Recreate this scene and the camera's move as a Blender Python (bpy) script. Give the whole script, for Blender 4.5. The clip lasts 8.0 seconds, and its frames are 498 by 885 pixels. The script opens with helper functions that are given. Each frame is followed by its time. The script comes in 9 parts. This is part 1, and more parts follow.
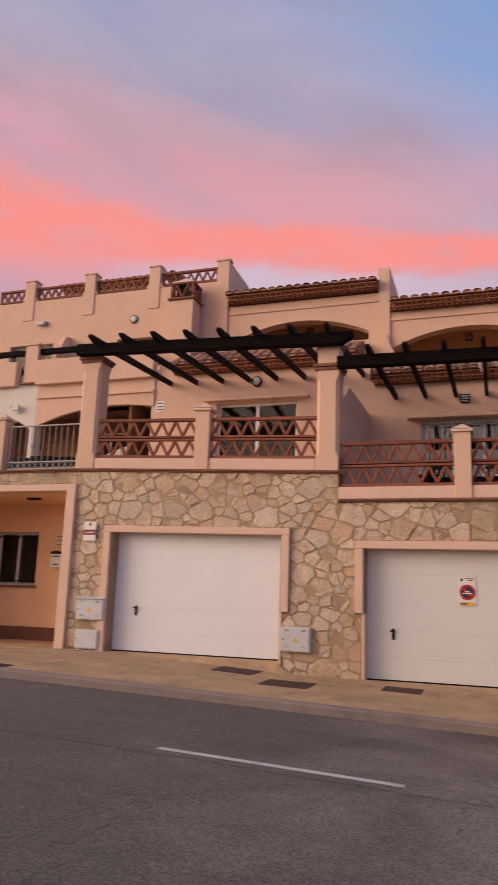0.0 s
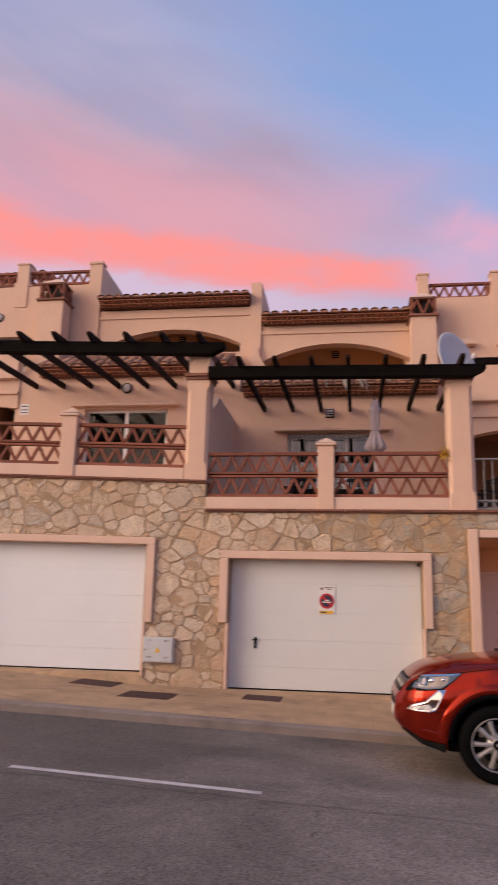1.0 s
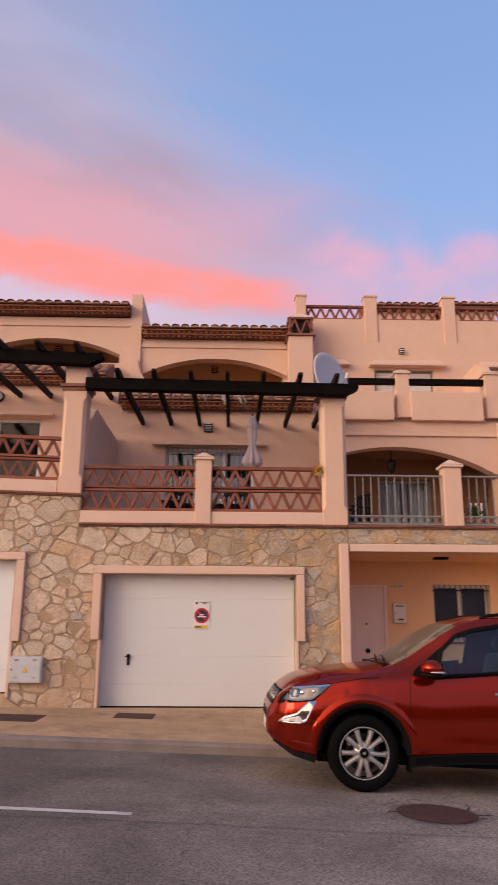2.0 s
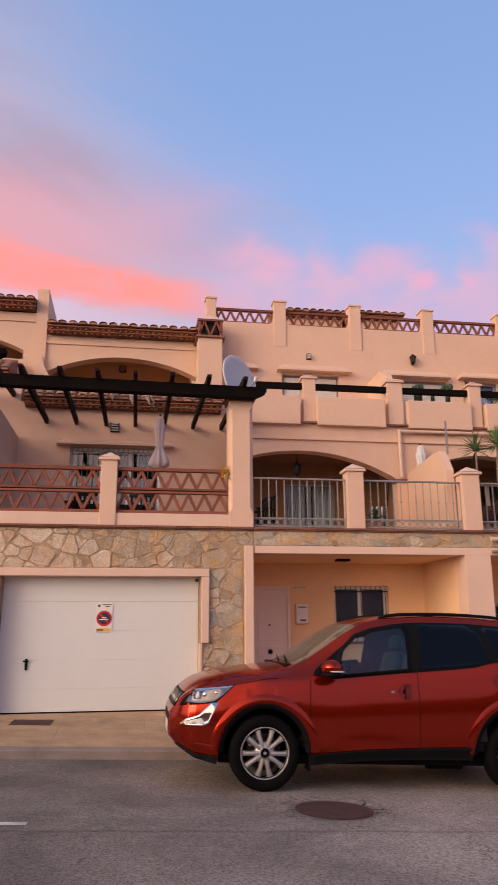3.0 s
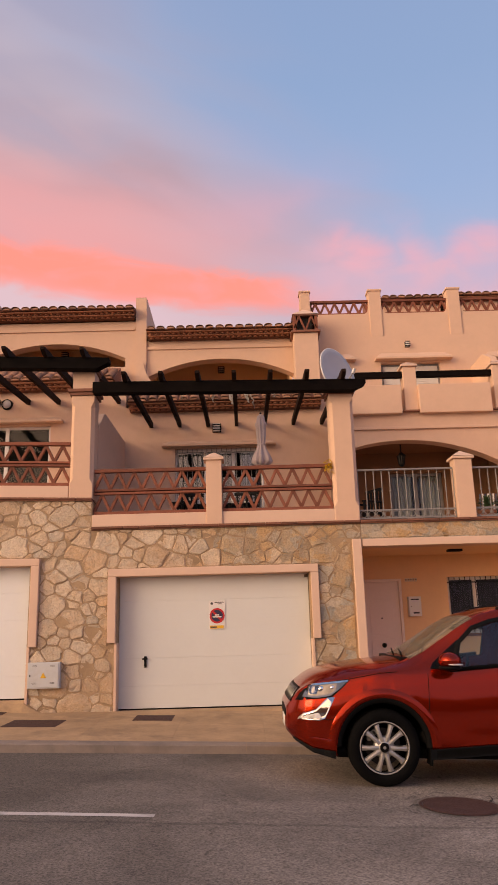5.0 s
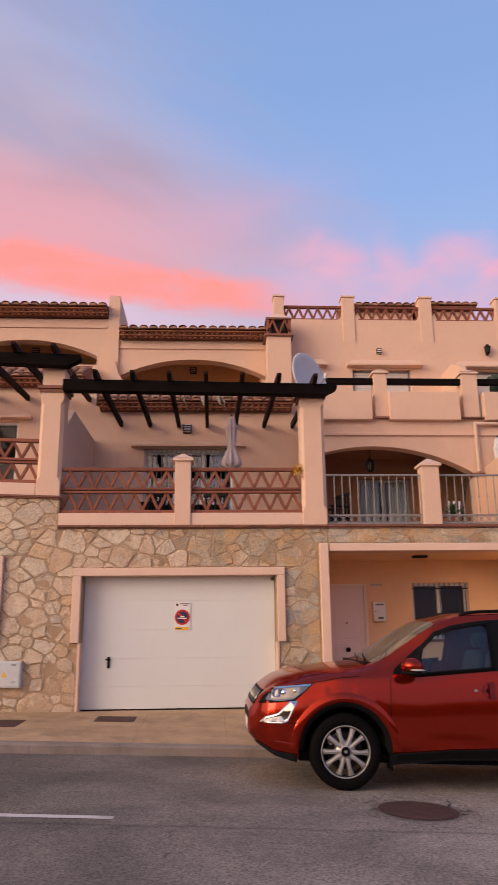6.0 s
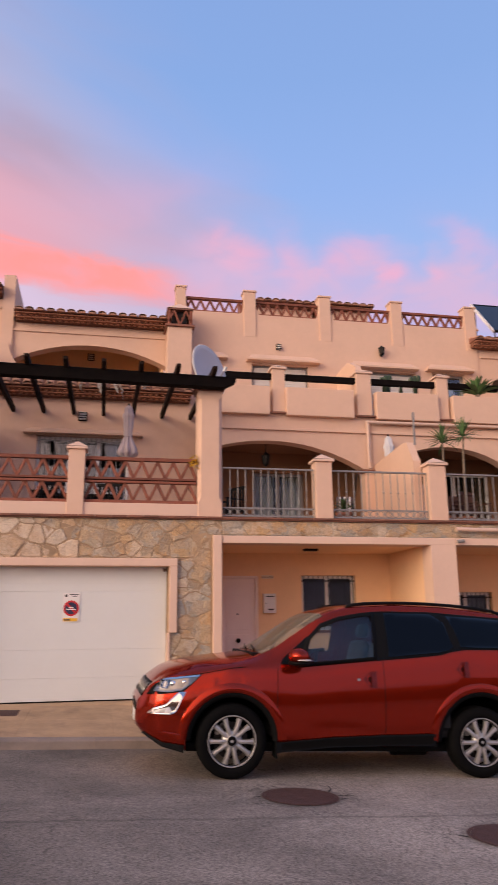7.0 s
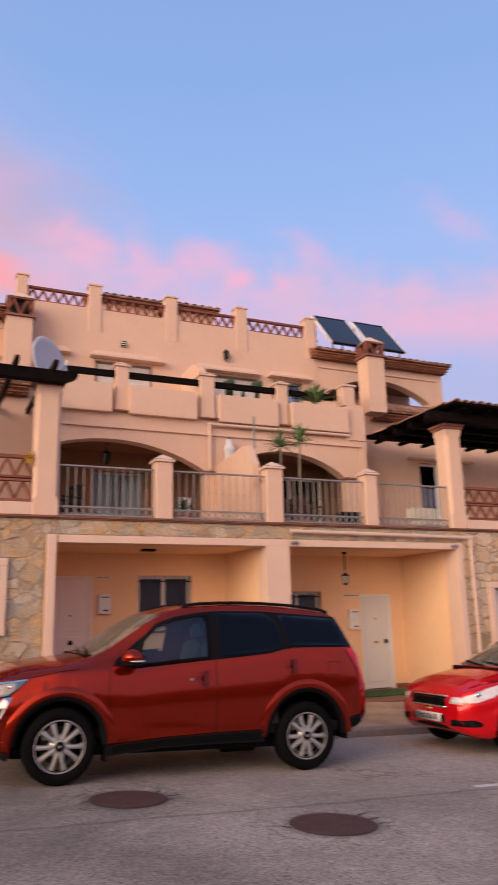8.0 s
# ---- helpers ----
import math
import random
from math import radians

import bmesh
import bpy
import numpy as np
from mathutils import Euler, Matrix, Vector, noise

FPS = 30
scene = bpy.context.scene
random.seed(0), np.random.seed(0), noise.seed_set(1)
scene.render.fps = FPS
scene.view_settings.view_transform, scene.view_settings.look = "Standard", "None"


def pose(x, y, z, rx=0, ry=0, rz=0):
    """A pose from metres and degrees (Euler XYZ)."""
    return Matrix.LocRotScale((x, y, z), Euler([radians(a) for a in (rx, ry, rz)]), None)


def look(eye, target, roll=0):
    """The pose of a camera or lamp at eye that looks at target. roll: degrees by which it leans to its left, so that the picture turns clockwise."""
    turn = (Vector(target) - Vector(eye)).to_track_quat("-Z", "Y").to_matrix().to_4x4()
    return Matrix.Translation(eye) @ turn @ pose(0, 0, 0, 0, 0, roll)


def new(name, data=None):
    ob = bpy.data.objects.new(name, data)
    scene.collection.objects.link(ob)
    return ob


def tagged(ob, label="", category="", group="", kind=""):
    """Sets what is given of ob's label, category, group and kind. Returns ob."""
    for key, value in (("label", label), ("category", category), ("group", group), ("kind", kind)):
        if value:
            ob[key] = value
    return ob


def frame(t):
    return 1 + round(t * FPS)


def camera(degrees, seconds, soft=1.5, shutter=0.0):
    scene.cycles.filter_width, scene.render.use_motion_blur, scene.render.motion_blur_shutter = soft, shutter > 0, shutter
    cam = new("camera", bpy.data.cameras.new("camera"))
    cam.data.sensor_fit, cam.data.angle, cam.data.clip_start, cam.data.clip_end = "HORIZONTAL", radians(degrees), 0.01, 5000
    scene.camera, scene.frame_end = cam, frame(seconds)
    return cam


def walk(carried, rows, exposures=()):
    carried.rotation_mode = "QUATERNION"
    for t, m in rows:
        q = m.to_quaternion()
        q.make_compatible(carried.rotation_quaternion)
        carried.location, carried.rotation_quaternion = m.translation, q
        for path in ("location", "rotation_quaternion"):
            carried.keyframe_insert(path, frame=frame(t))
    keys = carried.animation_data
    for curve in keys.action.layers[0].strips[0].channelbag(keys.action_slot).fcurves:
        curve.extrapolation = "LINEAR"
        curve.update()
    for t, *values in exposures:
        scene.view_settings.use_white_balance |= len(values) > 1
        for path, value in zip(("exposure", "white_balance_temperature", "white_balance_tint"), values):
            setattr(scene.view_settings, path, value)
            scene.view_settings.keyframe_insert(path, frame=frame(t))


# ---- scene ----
EYE = 1.52
cam = camera(37.45, 8.0, soft=1.1, shutter=0.5)
ROWS = [
    (0, 101.94, -1.93, 18.46),
    (0.2, 102.06, -1.85, 16.51),
    (0.5, 102.33, -1.75, 13.49),
    (0.7, 102.55, -1.65, 11.43),
    (1, 102.96, -1.46, 8.13),
    (1.2, 103.36, -1.21, 5.56),
    (1.5, 103.78, -0.86, 2.87),
    (1.8, 104.10, -0.56, 0.28),
    (2, 104.21, -0.33, -1.35),
    (2.2, 104.19, -0.01, -2.95),
    (2.4, 104.22, 0.09, -4.49),
    (2.75, 104.30, 0.22, -7.00),
    (3.1, 104.37, 0.38, -9.16),
    (3.3, 104.38, 0.51, -10.17),
    (3.4, 104.31, 0.63, -10.54),
    (3.5, 104.29, 0.73, -10.74),
    (3.7, 104.19, 0.94, -10.57),
    (4, 104.11, 1.20, -8.94),
    (4.2, 104.10, 1.33, -6.83),
    (4.5, 104.11, 1.44, -3.41),
    (4.6, 104.09, 1.49, -2.42),
    (4.7, 104.12, 1.56, -1.61),
    (4.9, 104.13, 1.58, -0.49),
    (5.1, 104.13, 1.48, 0.01),
    (5.3, 104.13, 1.29, -0.01),
    (5.5, 104.13, 1.06, -0.46),
    (5.65, 104.14, 0.89, -1.01),
    (5.8, 104.16, 0.74, -1.70),
    (5.9, 104.20, 0.61, -2.23),
    (6, 104.26, 0.56, -2.80),
    (6.2, 104.21, 0.45, -4.32),
    (6.5, 104.04, 0.39, -6.42),
    (6.7, 103.82, 0.40, -8.19),
    (7, 103.54, 0.55, -11.04),
    (7.2, 103.45, 0.65, -13.10),
    (7.5, 103.45, 0.88, -16.83),
    (7.7, 103.45, 1.00, -19.01),
    (8, 103.36, 1.31, -23.48),
]
EXPOSURES = [
    (0.0, -0.22, 6750, 10), (0.5, -0.16, 6480, 10), (1.0, -0.12, 6350, 10), (1.5, -0.07, 6400, 10), (2.0, -0.04, 6500, 10),
    (3.5, 0.0, 6500, 10), (4.0, 0.0, 6350, 10), (4.2, -0.01, 6550, 10), (4.5, -0.03, 7720, 10), (4.7, -0.03, 7950, 10), (5.3, -0.03, 7500, 10),
    (5.8, -0.03, 7000, 10), (6.0, -0.02, 6550, 10), (6.5, 0.0, 6300, 10), (7.0, 0.02, 6300, 10), (7.5, 0.04, 6380, 10), (8.0, 0.07, 6400, 10)]
walk(cam, [(t, pose(0, 0, EYE, rx, ry, rz)) for t, rx, ry, rz in ROWS], EXPOSURES)


def srgb(r, g, b):
    return tuple(((c / 255 + 0.055) / 1.055) ** 2.4 if c > 10 else c / 3295 for c in (r, g, b)) + (1.0,)


# ---- sky and sun ----
class Graph:
    """Short calls for building node trees."""

    def __init__(self, tree):
        self.tree = tree
        tree.nodes.clear()

    def node(self, kind, inputs=None, operation="", data_type="", blend_type=""):
        n = self.tree.nodes.new(kind)
        if operation:
            n.operation = operation
        if data_type:
            n.data_type = data_type
        if blend_type:
            n.blend_type = blend_type
        for key, value in (inputs or {}).items():
            if isinstance(value, bpy.types.NodeSocket):
                self.tree.links.new(value, n.inputs[key])
            else:
                n.inputs[key].default_value = value
        return n

    def math(self, operation, a, b=0.0, c=0.0):
        n = self.node("ShaderNodeMath", {0: a, 1: b, 2: c}, operation=operation)
        return n.outputs[0]

    def span(self, value, a, b, c=0.0, d=1.0, smooth=True):
        n = self.node("ShaderNodeMapRange", {"Value": value, "From Min": a, "From Max": b, "To Min": c, "To Max": d})
        n.interpolation_type = "SMOOTHSTEP" if smooth else "LINEAR"
        return n.outputs[0]

    def ramp(self, value, stops):
        n = self.node("ShaderNodeValToRGB", {"Fac": value})
        e = n.color_ramp.elements
        while len(e) < len(stops):
            e.new(0.5)
        for el, (p, c) in zip(e, stops):
            el.position, el.color = p, c
        return n.outputs["Color"]

    def mix(self, fac, a, b, blend="MIX"):
        n = self.node("ShaderNodeMix", data_type="RGBA", blend_type=blend)
        for i, v in ((0, fac), (6, a), (7, b)):
            if isinstance(v, bpy.types.NodeSocket):
                self.tree.links.new(v, n.inputs[i])
            else:
                n.inputs[i].default_value = v
        return n.outputs[2]

    def noise(self, vector, scale, detail=4.0, rough=0.55, distort=0.0):
        n = self.node("ShaderNodeTexNoise", {"Scale": scale, "Detail": detail, "Roughness": rough, "Distortion": distort})
        if vector is not None:
            self.tree.links.new(vector, n.inputs["Vector"])
        return n.outputs["Fac"]


def dusk_sky():
    world = bpy.data.worlds.new("dusk_sky")
    world.use_nodes = True
    scene.world = world
    g = Graph(world.node_tree)
    way = g.node("ShaderNodeTexCoord").outputs["Generated"]
    xyz = g.node("ShaderNodeSeparateXYZ", {0: way}).outputs
    elev = g.math("MULTIPLY", g.math("ARCSINE", xyz[2]), 57.2958)
    azim = g.math("MULTIPLY", g.math("ARCTAN2", xyz[0], xyz[1]), 57.2958)
    flat = g.node("ShaderNodeCombineXYZ", {0: g.math("MULTIPLY", azim, 0.055), 1: g.math("MULTIPLY", elev, 0.16), 2: 0.0}).outputs[0]
    soft = g.noise(flat, 0.9, 5.0, 0.5, 0.6)
    fine = g.noise(flat, 2.6, 6.0, 0.55, 0.8)
    tufts = g.node("ShaderNodeCombineXYZ", {0: g.math("MULTIPLY", azim, 0.11), 1: g.math("MULTIPLY", elev, 0.19), 2: 4.0}).outputs[0]
    curl = g.noise(tufts, 2.6, 3.0, 0.45, 0.3)
    slant = g.node("ShaderNodeCombineXYZ", {0: g.math("MULTIPLY", g.math("SUBTRACT", azim, elev), 0.03), 1: g.math("MULTIPLY", g.math("ADD", elev, g.math("MULTIPLY", azim, 0.30)), 0.16), 2: 9.0}).outputs[0]
    wisp = g.noise(slant, 1.1, 3.0, 0.45, 0.7)
    # clear blue, paler and pinker low down
    clear = g.ramp(g.span(elev, 0.0, 60.0, smooth=False), [
        (0.0, srgb(200, 176, 200)), (0.36, srgb(172, 186, 232)), (0.46, srgb(160, 186, 236)), (0.54, srgb(150, 180, 234)), (0.66, srgb(140, 172, 226)), (0.8, srgb(136, 166, 220)), (1.0, srgb(130, 156, 204))])
    # high lilac-grey veil: its ragged edge slants down to the right
    lean = g.math("ADD", azim, g.math("SUBTRACT", elev, 28.0))
    edge = g.math("ADD", lean, g.span(wisp, 0.25, 0.75, -6.0, 6.0, smooth=False))
    veil = g.math("MULTIPLY", g.span(edge, 21.0, -9.0), g.span(elev, 52.0, 32.0, 0.42, 0.96))
    veil = g.math("MULTIPLY", veil, g.span(wisp, 0.30, 0.62, 0.86, 1.0))
    tone = g.mix(g.span(wisp, 0.34, 0.70), srgb(186, 172, 196), srgb(202, 186, 206))
    sky = g.mix(veil, clear, tone)
    # mauve shade inside the veil and thin brighter streaks along it
    shade = g.math("MULTIPLY", g.math("MULTIPLY", g.span(elev, 29.0, 33.0), g.span(elev, 41.0, 34.0)), g.span(edge, 4.0, -6.0))
    sky = g.mix(g.math("MULTIPLY", shade, g.span(soft, 0.62, 0.40, 0.1, 0.6)), sky, srgb(186, 158, 178))
    # pink haze over and under the bright bank
    lift = g.math("ADD", g.span(soft, 0.25, 0.75, -1.0, 1.0, smooth=False), g.span(fine, 0.25, 0.75, -1.4, 1.4, smooth=False))
    core = g.math("ADD", g.span(azim, -16.0, 7.0, 26.9, 25.3, smooth=False), g.math("MULTIPLY", lift, 0.45))
    rise = g.math("SUBTRACT", elev, core)
    haze = g.math("MULTIPLY", g.span(g.math("ADD", rise, g.span(wisp, 0.25, 0.75, 2.2, -2.2, smooth=False)), 12.0, 0.5), g.span(rise, -8.0, -3.0))
    haze = g.math("MULTIPLY", haze, g.span(g.math("ADD", azim, g.span(wisp, 0.25, 0.75, -5.0, 5.0, smooth=False)), 16.0, -12.0, 0.0, 0.90))
    under = g.math("MULTIPLY", g.span(rise, -0.6, -2.2), g.span(azim, -34.0, -24.0))
    sky = g.mix(haze, sky, g.mix(under, srgb(238, 170, 182), srgb(226, 200, 222)))
    # the glowing bank itself, broad on the left, a narrow band sinking to the right
    wide = g.math("ADD", g.span(azim, -40.0, -21.0, 4.6, 2.15), g.span(azim, -10.0, 7.0, 0.0, -0.35, smooth=False))
    bank = g.span(g.math("DIVIDE", g.math("ABSOLUTE", rise), wide), 1.0, 0.25)
    bank = g.math("MULTIPLY", bank, g.span(g.math("ADD", azim, g.span(fine, 0.3, 0.7, -3.0, 3.0, smooth=False)), 11.0, 1.0))
    bank = g.math("MULTIPLY", bank, g.span(fine, 0.28, 0.58, 0.55, 1.0))
    sky = g.mix(g.math("MULTIPLY", bank, 0.94), sky, (1.12, 0.345, 0.31, 1.0))
    # lilac-pink band that goes on to the right, sinking, and a paler strip below it
    trail = g.math("SUBTRACT", elev, g.math("ADD", g.span(azim, 6.0, 44.0, 26.3, 21.6, smooth=False), g.span(curl, 0.25, 0.75, -0.9, 0.9, smooth=False)))
    band = g.math("MULTIPLY", g.span(g.math("ABSOLUTE", trail), 4.4, 0.8), g.span(azim, 2.0, 10.0))
    sky = g.mix(g.math("MULTIPLY", band, g.span(curl, 0.3, 0.65, 0.52, 0.84)), sky, srgb(224, 184, 212))
    # single pink puffs and wisps: azimuth, elevation, half width, half height, tilt, strength
    a = g.math("ADD", azim, g.span(curl, 0.25, 0.75, -0.9, 0.9, smooth=False))
    e = g.math("ADD", elev, g.span(fine, 0.25, 0.75, -0.8, 0.8, smooth=False))
    puffs = 0.0
    for pa, pe, w, h, tilt, amount in (
            (8.8, 29.0, 0.9, 0.8, 0.0, 0.55), (11.2, 28.1, 1.2, 0.8, -0.2, 0.75), (14.7, 27.3, 0.9, 1.5, 0.5, 0.55), (18.7, 27.1, 1.4, 0.8, 0.0, 0.70),
            (20.7, 27.8, 1.7, 0.8, -0.2, 0.65), (22.9, 26.0, 0.7, 0.6, 0.0, 1.0), (27.2, 25.6, 0.6, 0.5, 0.0, 0.5), (29.6, 27.6, 1.8, 0.6, -0.6, 0.5),
            (41.6, 28.5, 2.2, 0.6, -0.6, 0.35), (43.5, 21.3, 6.0, 0.8, -0.10, 0.55), (2.4, 31.8, 4.6, 1.1, 0.18, 0.24), (-40.0, 33.5, 5.0, 0.9, -0.1, 0.45)):
        u, v = g.math("SUBTRACT", a, pa), g.math("SUBTRACT", e, pe)
        along = g.math("DIVIDE", g.math("ADD", g.math("MULTIPLY", u, math.cos(tilt)), g.math("MULTIPLY", v, math.sin(tilt))), w)
        across = g.math("DIVIDE", g.math("SUBTRACT", g.math("MULTIPLY", v, math.cos(tilt)), g.math("MULTIPLY", u, math.sin(tilt))), h)
        far = g.math("ADD", g.math("MULTIPLY", along, along), g.math("MULTIPLY", across, across))
        puffs = g.math("MAXIMUM", puffs, g.math("MULTIPLY", g.math("EXPONENT", g.math("MULTIPLY", far, -0.5)), amount))
    sky = g.mix(g.math("MULTIPLY", puffs, 0.70), sky, srgb(254, 178, 200))
    # afterglow on the sunset side, behind the camera to the left
    sunset = g.node("ShaderNodeVectorMath", {0: way, 1: (-0.83, -0.53, 0.16)}, operation="DOT_PRODUCT").outputs["Value"]
    glow = g.math("MULTIPLY", g.span(sunset, 0.35, 1.0), 1.0)
    sky = g.mix(glow, sky, (2.2, 1.45, 1.05, 1.0))
    sky = g.mix(g.span(elev, 0.5, -4.0), sky, (0.10, 0.085, 0.08, 1.0))
    back = g.node("ShaderNodeBackground", {"Color": sky, "Strength": 1.0})
    out = g.node("ShaderNodeOutputWorld")
    g.tree.links.new(back.outputs[0], out.inputs[0])


dusk_sky()
sun = new("sun", bpy.data.lights.new("sun", "SUN"))
sun.data.energy, sun.data.angle, sun.data.color = 2.6, radians(38), (1.0, 0.80, 0.64)
sun.matrix_world = look((-0.83 * 40, -0.53 * 40, 8), (0, 0, 0))


# ---- materials ----
def material(name, color, rough=0.8, metal=0.0, vary=0.12, scale=3.0, bump=0.0, bump_scale=60.0, random_tint=0.0, stain=None, stain_amount=0.0, stain_scale=1.2, coat=0.0, specular=0.5):
    m = bpy.data.materials.new(name)
    m.use_nodes = True
    g = Graph(m.node_tree)
    p = g.node("ShaderNodeTexCoord").outputs["Object"]
    base = color if len(color) == 4 else (*color, 1.0)
    big, small = g.noise(p, scale, 5.0), g.noise(p, scale * 9, 6.0, 0.65)
    tone = g.math("ADD", g.span(big, 0.25, 0.75, -vary, vary, False), g.span(small, 0.25, 0.75, -vary * 0.6, vary * 0.6, False))
    if random_tint:
        info = g.node("ShaderNodeObjectInfo").outputs["Random"]
        tone = g.math("ADD", tone, g.span(info, 0.0, 1.0, -random_tint, random_tint, False))
    shade = g.math("ADD", tone, 1.0)
    col = g.node("ShaderNodeVectorMath", {0: base[:3], "Scale": shade}, operation="SCALE").outputs[0]
    if stain:
        dirt = g.math("MULTIPLY", g.span(g.noise(p, stain_scale, 7.0, 0.65, 0.4), 0.48, 0.72), stain_amount)
        col = g.mix(dirt, col, (*stain[:3], 1.0))
    shader = g.node("ShaderNodeBsdfPrincipled", {"Base Color": col, "Metallic": metal, "Roughness": g.math("ADD", g.span(small, 0.2, 0.8, -0.08, 0.08, False), rough), "Coat Weight": coat, "Coat Roughness": 0.03, "Specular IOR Level": specular})
    if bump:
        n = g.node("ShaderNodeBump", {"Height": g.noise(p, bump_scale, 5.0, 0.6), "Strength": bump, "Distance": 0.02})
        g.tree.links.new(n.outputs[0], shader.inputs["Normal"])
    out = g.node("ShaderNodeOutputMaterial")
    g.tree.links.new(shader.outputs[0], out.inputs[0])
    return m


def glass_material(name, tint, rough=0.02, ior=1.5, dust_sheen=0.0):
    m = bpy.data.materials.new(name)
    m.use_nodes = True
    g = Graph(m.node_tree)
    clear = g.node("ShaderNodeBsdfTransparent", {"Color": (*tint, 1.0)})
    gloss = g.node("ShaderNodeBsdfGlossy", {"Color": (1, 1, 1, 1), "Roughness": rough})
    fac = g.node("ShaderNodeFresnel", {"IOR": ior}).outputs[0]
    both = g.node("ShaderNodeMixShader", {0: fac, 1: clear.outputs[0], 2: gloss.outputs[0]})
    if dust_sheen:
        # pale film: the screen's streaky reflection put in as a dusty colour
        p = g.node("ShaderNodeTexCoord").outputs["Object"]
        film = g.node("ShaderNodeBsdfDiffuse", {"Color": (0.42, 0.40, 0.31, 1.0)})
        both = g.node("ShaderNodeMixShader", {0: g.span(g.noise(p, 5.0, 5.0, 0.6, 0.8), 0.3, 0.7, dust_sheen * 0.6, dust_sheen * 1.5), 1: both.outputs[0], 2: film.outputs[0]})
    out = g.node("ShaderNodeOutputMaterial")
    g.tree.links.new(both.outputs[0], out.inputs[0])
    return m


def asphalt_material():
    """Worn asphalt: pale aggregate in dark binder, oil and tyre stains, a paving seam."""
    m = bpy.data.materials.new("asphalt")
    m.use_nodes = True
    g = Graph(m.node_tree)
    p = g.node("ShaderNodeTexCoord").outputs["Object"]
    cells = g.node("ShaderNodeTexVoronoi", {"Vector": p, "Scale": 85.0})
    chip = g.node("ShaderNodeSeparateColor", {0: cells.outputs["Color"]}).outputs[0]
    grain = g.noise(p, 160.0, 4.0, 0.7)
    patch = g.noise(p, 0.55, 6.0, 0.6, 0.5)
    drag = g.noise(g.node("ShaderNodeVectorMath", {0: p, 1: (0.25, 2.2, 1.0)}, operation="MULTIPLY").outputs[0], 1.1, 5.0, 0.6)
    tone = g.math("ADD", g.span(patch, 0.3, 0.7, 0.80, 1.12, False), g.span(drag, 0.3, 0.7, -0.07, 0.07, False))
    tone = g.math("MULTIPLY", tone, g.span(chip, 0.0, 1.0, 0.70, 1.32, False))
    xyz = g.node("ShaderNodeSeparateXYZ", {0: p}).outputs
    # tone rises from left to right along the street, with a ragged edge
    graded = g.math("ADD", xyz[0], g.span(patch, 0.2, 0.8, -2.5, 2.5, False))
    tone = g.math("MULTIPLY", tone, g.span(graded, -3.0, 5.0, 0.88, 2.4))
    tone = g.math("MULTIPLY", tone, g.span(grain, 0.25, 0.75, 0.8, 1.2, False))
    tone = g.math("MULTIPLY", tone, g.span(g.noise(p, 11.0, 6.0, 0.75), 0.3, 0.7, 0.84, 1.14, False))
    tone = g.math("MULTIPLY", tone, g.span(g.noise(p, 48.0, 3.0, 0.6), 0.36, 0.52, 0.58, 1.08))
    xyz = g.node("ShaderNodeSeparateXYZ", {0: p}).outputs
    wobble = g.math("ADD", xyz[1], g.span(g.noise(p, 1.4, 4.0), 0.2, 0.8, -0.08, 0.08, False))
    seam = g.span(g.math("ABSOLUTE", g.math("SUBTRACT", wobble, 6.40)), 0.06, 0.0)
    tone = g.math("MULTIPLY", tone, g.math("SUBTRACT", 1.0, g.math("MULTIPLY", seam, 0.35)))
    vein = g.node("ShaderNodeTexVoronoi", {"Vector": g.node("ShaderNodeVectorMath", {0: p, 1: g.node("ShaderNodeTexNoise", {"Vector": p, "Scale": 2.0}).outputs["Color"]}, operation="ADD").outputs[0], "Scale": 0.42})
    vein.feature = "DISTANCE_TO_EDGE"
    crack = g.math("MULTIPLY", g.span(vein.outputs["Distance"], 0.008, 0.0), g.span(g.noise(p, 0.6, 3.0), 0.5, 0.6))
    tone = g.math("MULTIPLY", tone, g.math("SUBTRACT", 1.0, g.math("MULTIPLY", crack, 0.55)))
    # broken edges round the two covers
    far = g.math("MINIMUM", *[g.node("ShaderNodeVectorMath", {0: p, 1: (x, y, -0.042 * x)}, operation="DISTANCE").outputs["Value"] for x, y in ((1.86, 7.14), (3.19, 5.72))])
    web = g.node("ShaderNodeTexVoronoi", {"Vector": g.node("ShaderNodeVectorMath", {0: p, 1: g.node("ShaderNodeTexNoise", {"Vector": p, "Scale": 5.0, "Detail": 5.0}).outputs["Color"]}, operation="ADD").outputs[0], "Scale": 1.5})
    web.feature = "DISTANCE_TO_EDGE"
    broken = g.math("MULTIPLY", g.span(web.outputs["Distance"], 0.03, 0.004), g.span(far, 0.95, 0.45))
    broken = g.math("MAXIMUM", broken, g.math("MULTIPLY", g.span(far, 0.46, 0.38), 0.55))
    tone = g.math("MULTIPLY", tone, g.math("SUBTRACT", 1.0, g.math("MULTIPLY", broken, 0.6)))
    col = g.node("ShaderNodeVectorMath", {0: (0.139, 0.120, 0.104), "Scale": tone}, operation="SCALE").outputs[0]
    shader = g.node("ShaderNodeBsdfPrincipled", {"Base Color": col, "Roughness": 0.88})
    bump = g.node("ShaderNodeBump", {"Height": g.math("ADD", chip, grain), "Strength": 0.35, "Distance": 0.01})
    g.tree.links.new(bump.outputs[0], shader.inputs["Normal"])
    out = g.node("ShaderNodeOutputMaterial")
    g.tree.links.new(shader.outputs[0], out.inputs[0])
    return m


